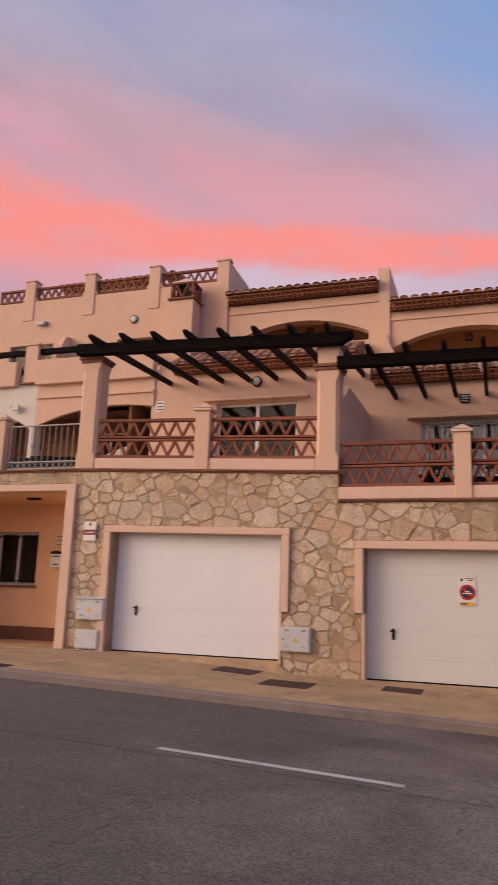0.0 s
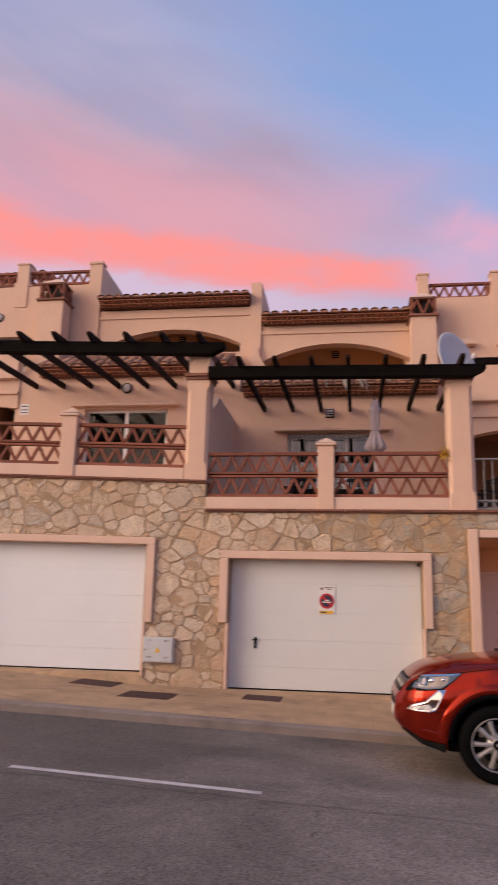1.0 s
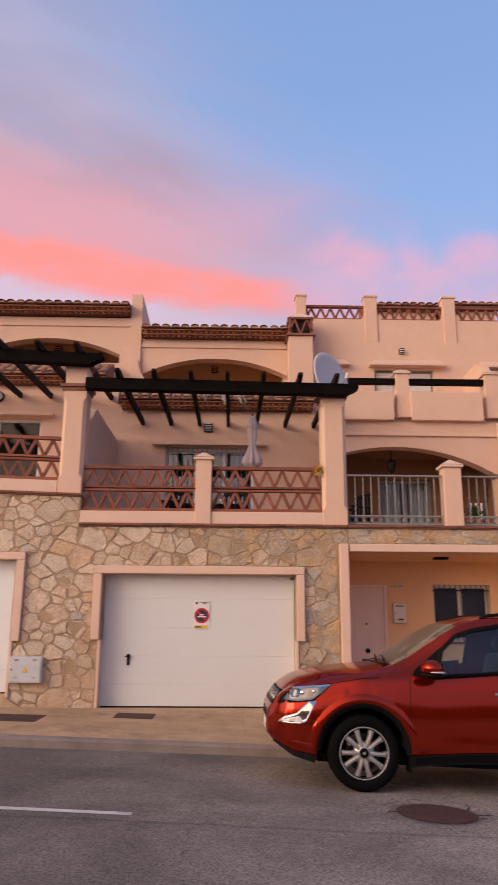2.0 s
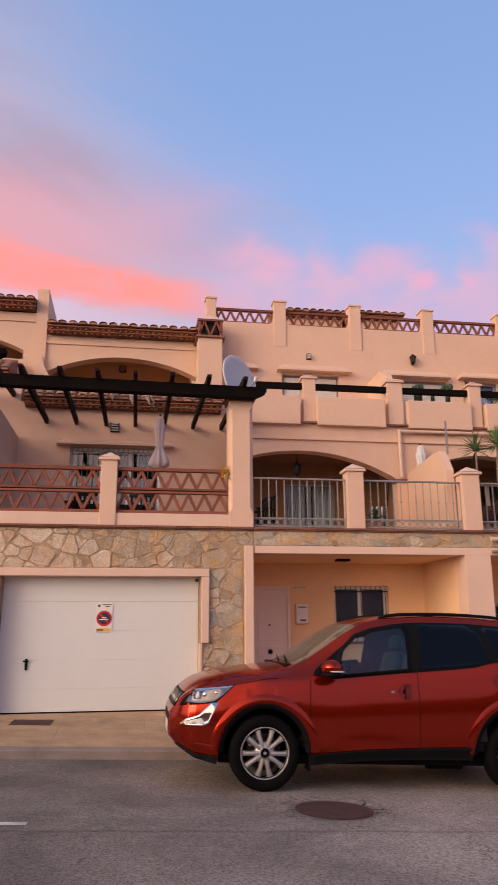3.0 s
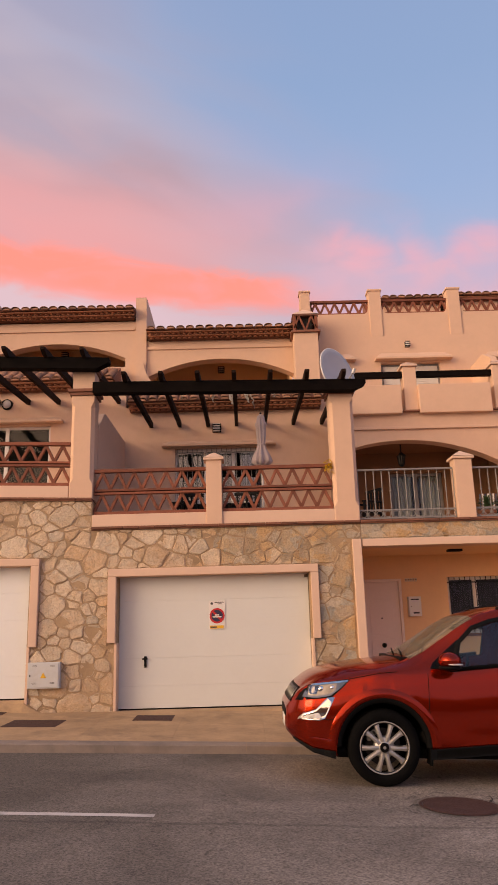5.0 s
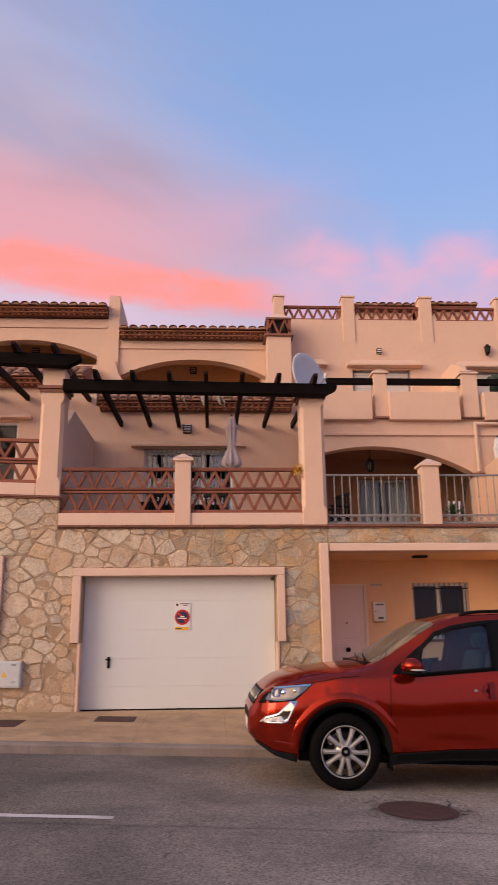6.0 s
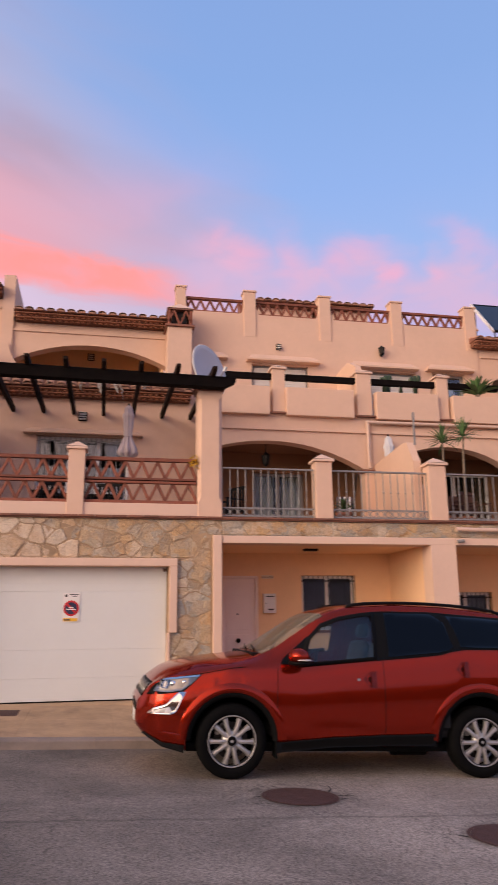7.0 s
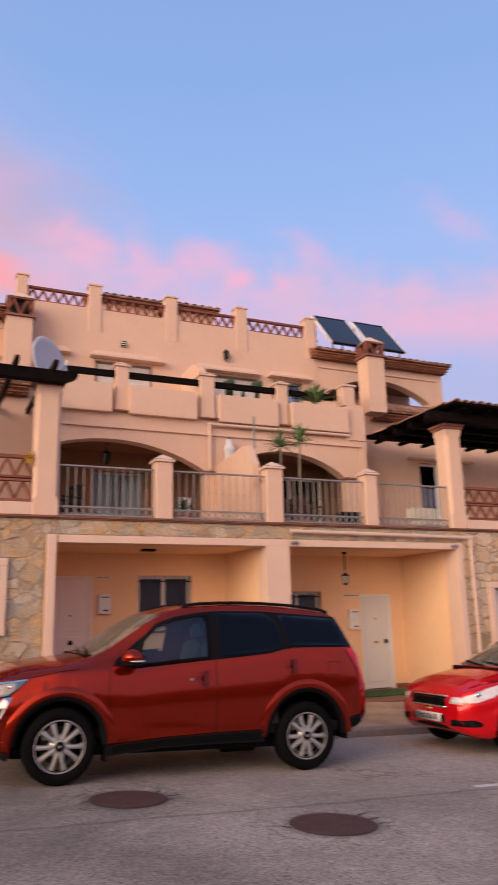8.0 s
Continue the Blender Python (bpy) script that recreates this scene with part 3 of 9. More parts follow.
def tiled_eave(parent, x0, x1, y_edge, z_edge, rows=3, rise=0.30, corbels=2, depth=0.35):
    """Barrel tiles over courses of brick corbels; the tile ends lie at y_edge, z_edge is their underside."""
    y_wall = y_edge + depth
    plug = mesh_of("mortar_plug", prism(bmesh.new(), [(0.084 * math.cos(math.pi * k / 8), 0.046 * math.sin(math.pi * k / 8)) for k in range(9)], -0.012, 0.05), TILE)
    roof = part("roof", prism(bmesh.new(), [(y_edge + 0.04, z_edge), (y_edge + 0.04, z_edge + 0.03), (y_edge + 0.3 + rows * 0.34, z_edge + 0.03 + (0.26 + rows * 0.34) * rise), (y_edge + 0.3 + rows * 0.34, z_edge - 0.02), (y_wall, z_edge)], x0, x1, "x"), COPING, parent)
    n = round((x1 - x0) / 0.228)
    w = (x1 - x0) / n
    tilt = math.degrees(math.atan(rise))
    for i in range(n):
        for r in range(rows):
            j = EAVE_RNG.uniform(-0.012, 0.012)
            piece("roof_tile", COVER_TILE, roof, pose(x0 + (i + 0.5) * w + j, y_edge - 0.02 + r * 0.34 + j, z_edge + 0.006 + r * 0.34 * rise + 0.012 * (r == 0), tilt + EAVE_RNG.uniform(-1.5, 1.5), 0, EAVE_RNG.uniform(-2, 2)))
    for i in range(n):
        piece("mortar_plug", plug, roof, pose(x0 + (i + 0.5) * w, y_edge, z_edge + 0.006, 0, EAVE_RNG.uniform(-6, 6), 0))
    for c in range(corbels):
        z = z_edge - 0.015 - c * 0.066
        out = y_edge + 0.07 + c * 0.10
        part("corbel", cube(x0 + 0.02, x1 - 0.02, out, y_wall + 0.02, z - 0.030, z, 0.006), EAVE_BRICK, roof)
        tooth = prism(bmesh.new(), [(-0.055, 0.02), (0.055, 0.02), (0.0, -0.05)], -0.0175, 0.0175, "z")
        me = mesh_of("dentil", tooth, EAVE_BRICK)
        m = int((x1 - x0 - 0.1) / 0.13)
        step = (x1 - x0 - 0.1) / m
        part("corbel", cube(x0 + 0.03, x1 - 0.03, out + 0.10, y_wall + 0.02, z - 0.066, z - 0.030), EAVE_GAP, roof)
        for i in range(m):
            piece("dentil", me, roof, pose(x0 + 0.05 + (i + 0.5) * step, out + 0.085, z - 0.0482))
    return roof


def iron_railing(x0, x1, y, z0, z1, label="grey painted wrought iron terrace railing"):
    ob = thing("railing", ((x0 + x1) / 2, y, z0), label, "railing", "iron railings")
    part("top_rail", cube(x0, x1, y - 0.025, y + 0.025, z1 - 0.030, z1, 0.006), IRON, ob)
    for z in (z0 + 0.05, z0 + 0.19):
        part("lower_rail", cube(x0, x1, y - 0.014, y + 0.014, z - 0.012, z + 0.012), IRON, ob)
    n = round((x1 - x0) / 0.142)
    me = mesh_of("baluster", rod(bmesh.new(), (0, 0, 0), (0, 0, z1 - z0 - 0.08), 0.0085, 8), IRON)
    bm = bmesh.new()
    for k in range(14):
        a, b = 2 * math.pi * k / 14, 2 * math.pi * (k + 1) / 14
        rod(bm, (0.052 * math.cos(a), 0, 0.052 * math.sin(a)), (0.052 * math.cos(b), 0, 0.052 * math.sin(b)), 0.007, 5)
    ring = mesh_of("ring", bm, IRON)
    bm = bmesh.new()
    bmesh.ops.create_uvsphere(bm, u_segments=8, v_segments=5, radius=0.019)
    knob = mesh_of("knob", bm, IRON, True)
    for i in range(n + 1):
        x = x0 + (x1 - x0) * i / n
        piece("baluster", me, ob, pose(x, y, z0 + 0.05))
        if i < n:
            piece("ring", ring, ob, pose(x + (x1 - x0) / n / 2, y, z0 + 0.12))
        if 0 < i < n:
            piece("knob", knob, ob, pose(x, y, z0 + 0.52))
    return ob


def window(parent, x0, x1, z0, z1, y, sashes=2, bars=0, curtain=True, deep=0.12, bar_mat=None, sash_mat=None, glass=PANE):
    """A framed window set back in its opening, with glass, curtain and grille."""
    win = part("window", panel_wall(bmesh.new(), x0, x1, y + deep, y + deep + 0.05, z0, z1, [(x0 + 0.065 + (x1 - x0 - 0.13) * k / sashes + (0.04 if k else 0), x0 + 0.065 + (x1 - x0 - 0.13) * (k + 1) / sashes - (0.04 if k < sashes - 1 else 0), z0 + 0.06, z1 - 0.06) for k in range(sashes)]), sash_mat or WHITE, parent)
    for k in range(sashes):
        a = x0 + 0.05 + (x1 - x0 - 0.1) * k / sashes
        b = x0 + 0.05 + (x1 - x0 - 0.1) * (k + 1) / sashes
        pane = part("pane", cube(a + 0.004, b - 0.004, y + deep + 0.02, y + deep + 0.028, z0 + 0.04, z1 - 0.04), glass, win)
        pane.visible_shadow = False
    # dark box in place of the unlit room behind the glass
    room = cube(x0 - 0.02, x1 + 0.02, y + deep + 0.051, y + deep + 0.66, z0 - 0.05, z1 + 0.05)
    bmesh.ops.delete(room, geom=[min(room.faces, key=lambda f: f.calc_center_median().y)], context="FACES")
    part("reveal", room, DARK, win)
    if curtain:
        bm = bmesh.new()
        n = 40
        rows = [[bm.verts.new((x0 + 0.06 + (x1 - x0 - 0.12) * i / n, y + deep + 0.10 + 0.025 * math.sin(i * 1.9) + 0.012 * math.sin(i * 0.7), z)) for i in range(n + 1)] for z in (z0 + 0.04, z1 - 0.05)]
        for i in range(n):
            if n * 0.42 < i < n * 0.58:
                continue
            bm.faces.new((rows[0][i], rows[0][i + 1], rows[1][i + 1], rows[1][i]))
        part("curtain", bm, CURTAIN if curtain is True else curtain, win, "thin dark grey net curtain" if curtain is True else "thin pale curtain")
    if bars:
        yb = y + 0.04
        me = mesh_of("grille_bar", rod(bmesh.new(), (0, 0, 0), (0, 0, z1 - z0 - 0.01), 0.008, 6), bar_mat or BLACK)
        for i in range(bars):
            piece("grille_bar", me, win, pose(x0 + (x1 - x0) * (i + 0.5) / bars, yb, z0 + 0.005))
        for z in (z0 + 0.08, z1 - 0.12):
            part("grille_rail", cube(x0 + 0.004, x1 - 0.004, yb - 0.01, yb + 0.01, z, z + 0.022), bar_mat or BLACK, win)
    return win


PALE_CURTAIN = material("pale_curtain", (0.50, 0.50, 0.50), 0.95, vary=0.15, scale=6)
LACE = material("white_lace_curtain", (0.62, 0.62, 0.62), 0.95, vary=0.12, scale=9)
CURTAIN = material("net_curtain", (0.12, 0.115, 0.095), 0.95, vary=0.35, scale=6)


def hood(parent, x0, x1, y, z, out=0.22, h=0.16):
    """A plaster hood moulding over a window, battered towards the wall."""
    end = min(0.16, (x1 - x0) * 0.15)
    bm = cube(x0, x1, y - out, y, z, z + 0.05, 0.006)
    low = [bm.verts.new(p) for p in ((x0 + 0.01, y - out + 0.01, z + 0.051), (x1 - 0.01, y - out + 0.01, z + 0.051), (x1 - 0.01, y, z + 0.051), (x0 + 0.01, y, z + 0.051))]
    top = [bm.verts.new(p) for p in ((x0 + end, y - 0.03, z + h), (x1 - end, y - 0.03, z + h), (x1 - end, y, z + h), (x0 + end, y, z + h))]
    for k in range(4):
        bm.faces.new((low[k], low[(k + 1) % 4], top[(k + 1) % 4], top[k]))
    bm.faces.new(top)
    return part("window_hood", bm, PLASTER, parent)


def string_course(parent, x0, x1, y, z, out=0.05, h=0.06):
    return part("string_course", cube(x0, x1, y - out, y + 0.01, z - h / 2, z + h / 2, 0.01), PLASTER, parent)


def parapet_lattice(x0, x1, y, z0, z1):
    ob = lattice(x0, x1, y, z0, z1, 1, 0.24, "small terracotta lattice panel between roof parapet posts", 0.06)
    # curved end pieces against the swept feet of the posts
    h = z1 - z0
    for e, s in ((x0, 1), (x1, -1)):
        p = [(e - s * 0.02, z1 - 0.002), (e + s * 0.035, z1 - 0.002)]
        for i in range(6):
            a = math.pi / 2 * i / 5
            p.append((e + s * (0.035 + 0.10 * (1 - math.cos(a))), z0 + 0.04 + (h * 0.6) * (1 - math.sin(a))))
        p += [(e + s * 0.13, z0), (e - s * 0.02, z0)]
        part("end_piece", prism(bmesh.new(), p if s < 0 else p[::-1], y - 0.022, y + 0.022), TERRACOTTA, ob)
    return ob


def flared_post(parent, x, y, z0, z1, w=0.30):
    """A parapet post whose foot sweeps out in a curve on both sides."""
    h = w / 2
    p = [(x - h, z1), (x + h, z1)]
    for i in range(7):
        a = math.pi / 2 * i / 6
        p.append((x + h + 0.10 * (1 - math.cos(a)), z0 + 0.34 - 0.33 * math.sin(a)))
    p += [(x + h + 0.10, z0), (x - h - 0.10, z0)]
    for i in range(6, -1, -1):
        a = math.pi / 2 * i / 6
        p.append((x - h - 0.10 * (1 - math.cos(a)), z0 + 0.34 - 0.33 * math.sin(a)))
    post = part("parapet_post", prism(bmesh.new(), p, y + 0.001, y + 0.26), PLASTER, parent)
    part("shaft", cube(x - h, x + h, y - 0.03, y + 0.02, z0 - 0.60, z1 - 0.001, 0.01), PLASTER, post)
    part("cap", cube(x - h - 0.025, x + h + 0.025, y - 0.055, y + 0.285, z1, z1 + 0.05, 0.015), PLASTER, post)
    return post


# ---- stone walls ----
STONE_RNG = random.Random(21)


def clip(poly, nx, nz, d):
    """Keeps the part of a convex polygon where nx*x + nz*z <= d."""
    out = []
    for i, a in enumerate(poly):
        b = poly[(i + 1) % len(poly)]
        da, db = nx * a[0] + nz * a[1] - d, nx * b[0] + nz * b[1] - d
        if da <= 0:
            out.append(a)
        if (da < 0) != (db < 0):
            f = da / (da - db)
            out.append((a[0] + f * (b[0] - a[0]), a[1] + f * (b[1] - a[1])))
    return out


def area(poly):
    return abs(sum(a[0] * b[1] - b[0] * a[1] for a, b in zip(poly, poly[1:] + poly[:1]))) / 2 if len(poly) > 2 else 0.0


def stones(parent, x0, x1, z0, z1, y, holes, size=0.23, flat=1.2, gap=(0.002, 0.011), mat=None, proud=(0.022, 0.038), soft=0.022, turn=None, step=None):
    """Irregular stones laid over a wall, each cut by its neighbours and by the openings; past turn they are flat slate.
    step: (x, z, wall), where the wall's top drops to z and the next house's wall begins."""
    rng = STONE_RNG
    seeds = []
    for _ in range(11000 if step else 6000):
        p = (rng.uniform(x0 - 0.1, x1 + 0.1), rng.uniform(z0 - 0.1, z1 + 0.1))
        r = size * rng.choice((0.5, 0.6, 0.7, 0.8, 0.95, 1.1, 1.3, 1.6))
        if step and p[0] > step[0] and p[1] > step[1] + 0.1:
            continue
        if all(math.hypot((p[0] - q[0]) / flat, p[1] - q[1]) > (r + q[2]) / 2 for q in seeds):
            seeds.append((*p, r))
    made = 0
    for i, (sx, sz, sr) in enumerate(seeds):
        slaty = turn is not None and sx + rng.uniform(-0.5, 0.5) > turn
        poly = [(x0 + 0.01, z0), (x1 - 0.01, z0), (x1 - 0.01, z1), (x0 + 0.01, z1)]
        near = sorted(seeds, key=lambda q: (q[0] - sx) ** 2 + (q[1] - sz) ** 2)[1:26]
        for qx, qz, qr in near:
            nx, nz = (qx - sx) / flat ** 2, qz - sz
            l = math.hypot(nx, nz)
            nx, nz = nx / l, nz / l
            f = sr / (sr + qr)
            mx, mz = sx + (qx - sx) * f, sz + (qz - sz) * f
            poly = clip(poly, nx, nz, nx * mx + nz * mz - rng.uniform(*gap) * (0.25 if slaty else 1.0))
            if len(poly) < 3:
                break
        if len(poly) < 3:
            continue
        owner = parent
        if step and sx > step[0]:
            owner, poly = step[2], clip(poly, 0, 1, step[1])
        elif step and poly and max(p[1] for p in poly) > step[1] - 0.03:
            poly = clip(poly, 1, 0, step[0] - 0.01)
        for a, b, c, d in holes:
            if area(clip(clip(clip(clip(poly, 1, 0, b), -1, 0, -a), 0, 1, d), 0, -1, -c)) > 1e-5:
                poly = max((clip(poly, 1, 0, a - 0.005), clip(poly, -1, 0, -b - 0.005), clip(poly, 0, -1, -d - 0.005), clip(poly, 0, 1, c - 0.005)), key=area)
        if area(poly) < 0.0035:
            continue
        # cut corners round off the outline
        cut = []
        m = len(poly)
        for k in range(m):
            a, b, c = poly[k - 1], poly[k], poly[(k + 1) % m]
            la, lc = math.hypot(a[0] - b[0], a[1] - b[1]), math.hypot(c[0] - b[0], c[1] - b[1])
            if la < 0.02 or lc < 0.02:
                cut.append(b)
                continue
            rnd = soft * (0.3 if slaty else 1.0)
            f, g = min(0.32, rnd / la), min(0.32, rnd / lc)
            cut += [(b[0] + (a[0] - b[0]) * f, b[1] + (a[1] - b[1]) * f), (b[0] + (c[0] - b[0]) * g, b[1] + (c[1] - b[1]) * g)]
        rough = []
        for k, a in enumerate(cut):
            b = cut[(k + 1) % len(cut)]
            rough.append(a)
            l = math.hypot(b[0] - a[0], b[1] - a[1])
            if l > 0.10:
                f, bite = rng.uniform(0.3, 0.7), rng.uniform(-0.004, 0.018)
                mx, mz = a[0] + (b[0] - a[0]) * f, a[1] + (b[1] - a[1]) * f
                gx, gz = sum(p[0] for p in cut) / len(cut) - mx, sum(p[1] for p in cut) / len(cut) - mz
                d = max(math.hypot(gx, gz), 0.01)
                rough.append((mx + gx / d * bite, mz + gz / d * bite))
        cut = rough
        cx, cz = sum(p[0] for p in cut) / len(cut), sum(p[1] for p in cut) / len(cut)
        out = rng.uniform(*((0.024, 0.033) if slaty else proud))
        lean = 0.9 * proud[0]
        tip_x, tip_z = rng.uniform(-lean, lean), rng.uniform(-lean, lean)
        bm = bmesh.new()
        rings = []
        for inset, depth in ((1.0, 0.0), (0.98, out * 0.75), (0.90, out)):
            rings.append([bm.verts.new((cx + (px - cx) * inset, y + 0.02 - depth + (0 if depth == 0 else tip_x * (px - cx) + tip_z * (pz - cz) + rng.uniform(-0.009, 0.009)), cz + (pz - cz) * inset)) for px, pz in cut])
        for ra, rb in zip(rings, rings[1:]):
            for k in range(len(cut)):
                bm.faces.new((ra[k], ra[(k + 1) % len(cut)], rb[(k + 1) % len(cut)], rb[k]))
        bm.faces.new(rings[-1])
        part("stone", bm, SLATE if slaty else mat or STONE, owner)
        made += 1
    return made


def stone_material(name, stops, cool_amount, flakes, even=1.0):
    m = bpy.data.materials.new(name)
    m.use_nodes = True
    g = Graph(m.node_tree)
    p = g.node("ShaderNodeTexCoord").outputs["Object"]
    info = g.node("ShaderNodeObjectInfo").outputs["Random"]
    n = len(stops) - 1
    base = g.ramp(info, [(k / n, (*c, 1)) for k, c in enumerate(stops)])
    warp = g.node("ShaderNodeTexNoise", {"Vector": p, "Scale": 5.0, "Detail": 6.0, "Roughness": 0.7}).outputs["Color"]
    bent = g.node("ShaderNodeVectorMath", {0: p, 1: g.node("ShaderNodeVectorMath", {0: warp, "Scale": 0.35}, operation="SCALE").outputs[0]}, operation="ADD").outputs[0]
    flake = g.node("ShaderNodeSeparateColor", {0: g.node("ShaderNodeTexVoronoi", {"Vector": bent, "Scale": 5.0}).outputs["Color"]}).outputs[0]
    base = g.mix(flakes, base, g.ramp(flake, [(k / n, (*c, 1)) for k, c in enumerate(stops)]))
    big = g.noise(p, 4.0, 7.0, 0.65, 0.8)
    fine = g.noise(p, 42.0, 6.0, 0.7)
    mid = g.noise(p, 13.0, 6.0, 0.65, 0.6)
    warm = g.mix(g.span(big, 0.45, 0.66, 0.0, 0.38 * even), base, (0.60, 0.36, 0.18, 1))
    pale = g.mix(g.span(mid, 0.48, 0.70, 0.0, 0.4 * even), warm, (0.76, 0.62, 0.46, 1))
    cool = g.mix(g.span(g.noise(p, 6.0, 6.0, 0.65, 0.7), 0.48, 0.66, 0.0, cool_amount), pale, (0.30, 0.31, 0.31, 1))
    rust = g.mix(g.span(g.noise(p, 9.0, 6.0, 0.7, 1.0), 0.58, 0.72, 0.0, 0.6), cool, (0.34, 0.19, 0.08, 1))
    col = g.mix(1.0, rust, g.ramp(fine, [(0.28, (0.64, 0.58, 0.51, 1)), (0.56, (1, 1, 1, 1))]), "MULTIPLY")
    shader = g.node("ShaderNodeBsdfPrincipled", {"Base Color": col, "Roughness": 0.9})
    bump = g.node("ShaderNodeBump", {"Height": g.math("ADD", fine, g.math("MULTIPLY", big, 1.5)), "Strength": 0.9, "Distance": 0.04})
    g.tree.links.new(bump.outputs[0], shader.inputs["Normal"])
    out = g.node("ShaderNodeOutputMaterial")
    g.tree.links.new(shader.outputs[0], out.inputs[0])
    return m


STONE = stone_material("field_stone", [(0.82, 0.66, 0.49), (0.62, 0.44, 0.28), (0.86, 0.73, 0.58), (0.55, 0.50, 0.43), (0.74, 0.50, 0.30), (0.88, 0.76, 0.61), (0.60, 0.42, 0.27), (0.66, 0.57, 0.46), (0.85, 0.67, 0.49)], 0.16, 0.28)
SLATE = stone_material("flat_slate_stone", [(0.74, 0.58, 0.41), (0.36, 0.33, 0.27), (0.66, 0.43, 0.21), (0.36, 0.365, 0.34), (0.80, 0.65, 0.48), (0.32, 0.18, 0.07), (0.56, 0.46, 0.32), (0.70, 0.43, 0.20), (0.40, 0.40, 0.37), (0.66, 0.52, 0.36)], 0.26, 0.6, 0.45)


def coping(parent, x0, x1, z, y=FRONT):
    """A course of thin bricks along the top of the stone wall."""
    n = round((x1 - x0) / 0.27)
    w = (x1 - x0) / n
    course = part("coping", cube(x0, x1, y - 0.03, y + 0.3, z - 0.01, z + 0.012), COPING, parent)
    for i in range(n):
        part("brick", cube(x0 + i * w + 0.004, x0 + (i + 1) * w - 0.004, y - 0.06, y + 0.2, z + 0.010, z + 0.045, 0.006), COPING, course)


# ---- house shells ----
def house(at, label):
    return thing("house", at, label, "house", "terraced houses")


def shell(h, x0, x1, z0, roof_z):
    """Party walls, rear wall and floor slabs that close a house."""
    for x in (x0, x1):
        part("party_wall", cube(x - 0.10, x + 0.10, UPPER + 0.31, 21.0, z0 - 0.6, roof_z - 0.4), PLASTER, h)
    part("rear_wall", cube(x0 + 0.1, x1 - 0.1, 20.7, 21.0, z0 - 0.6, roof_z - 0.4), PLASTER, h)
    if roof_z > 8.95:
        part("roof_slab", cube(x0 + 0.1, x1 - 0.1, UPPER + 0.31, 20.7, roof_z - 0.75, roof_z - 0.55), PLASTER, h)


def garage_door(h, x0, x1, z0, z1, y, handle_x, enamel=GATE):
    door = part("garage_door", cube(x0 - 0.05, x1 + 0.05, y + 0.05, y + 0.09, z0 - 0.02, z1 + 0.03), enamel, h, "white sectional garage door with wide ribbed panels")
    edges = [z0 + 0.010, z0 + 0.36, z0 + 0.80, z0 + 1.26, z0 + 1.73, z1]
    for a, b in zip(edges, edges[1:]):
        bm = cube(x0 + 0.01, x1 - 0.01, y + 0.012, y + 0.055, a + 0.0006, b - 0.0006, 0.0015)
        part("panel", bm, enamel, door)
        for f in (0.34, 0.67):
            z = a + (b - a) * f
            part("rib", cube(x0 + 0.012, x1 - 0.012, y + 0.0113, y + 0.014, z - 0.012, z + 0.012, 0.0006), enamel, door)
    part("seal", cube(x0, x1, y + 0.01, y + 0.06, z0 - 0.02, z0 + 0.009), BLACK, door)
    bm = cube(handle_x - 0.022, handle_x + 0.022, y - 0.012, y + 0.012, 1.02 + z0 - 0.29 - 0.08, 1.02 + z0 - 0.29 + 0.10, 0.006)
    bar(bm, (handle_x - 0.05, y - 0.035, z0 + 0.79), (handle_x + 0.04, y - 0.035, z0 + 0.79), 0.02, 0.025, 0.004)
    rod(bm, (handle_x, y, z0 + 0.79), (handle_x, y - 0.04, z0 + 0.79), 0.012)
    part("handle", bm, BLACK, door, "black lever handle")
    return door


def garage_frame(h, ox0, ox1, oz1, iz1, ix0, ix1, left_foot, right_foot):
    f = part("garage_frame", cube(ox0, ox1, FRONT - 0.06, FRONT + 0.26, iz1, oz1, 0.012), TRIM, h, "pale pink plaster surround")
    for a, b, foot in ((ox0, ix0, left_foot), (ix1, ox1, right_foot)):
        part("jamb", cube(a, b, FRONT - 0.06, FRONT + 0.26, foot, iz1 - 0.001, 0.012), TRIM, f)
        if foot > 1:
            edge = b if a == ox0 else a
            part("reveal", cube(edge - 0.022, edge + 0.022, FRONT - 0.022, FRONT + 0.26, 0.1, foot - 0.001, 0.006), TRIM, f)
    return f


def roof_column(h, x0, x1, z0, z1, y0=FRONT - 0.012, depth=0.42, name="column"):
    bm = bmesh.new()
    rows = []
    for z, cut in ((z0, 0.012), (z0 + 0.26, 0.012), (z0 + 0.34, 0.06), (z1 - 0.28, 0.06), (z1 - 0.21, 0.012), (z1 - 0.12, 0.012)):
        rows.append([bm.verts.new((x, y, z)) for x, y in ((x0 + cut, y0), (x1 - cut, y0), (x1, y0 + cut), (x1, y0 + depth - cut), (x1 - cut, y0 + depth), (x0 + cut, y0 + depth), (x0, y0 + depth - cut), (x0, y0 + cut))])
    for ra, rb in zip(rows, rows[1:]):
        for k in range(8):
            bm.faces.new((ra[k], ra[(k + 1) % 8], rb[(k + 1) % 8], rb[k]))
    bm.faces.new(rows[0])
    bm.faces.new(rows[-1][::-1])
    c = part(name, bm, PLASTER, h)
    for k, o in ((0, 0.03), (1, 0.06)):
        part("tile_course", cube(x0 - o, x1 + o, y0 - o, y0 + depth + o, z1 - 0.12 + 0.06 * k + 0.002, z1 - 0.06 + 0.06 * k - 0.002, 0.006), COPING, c)
    return c


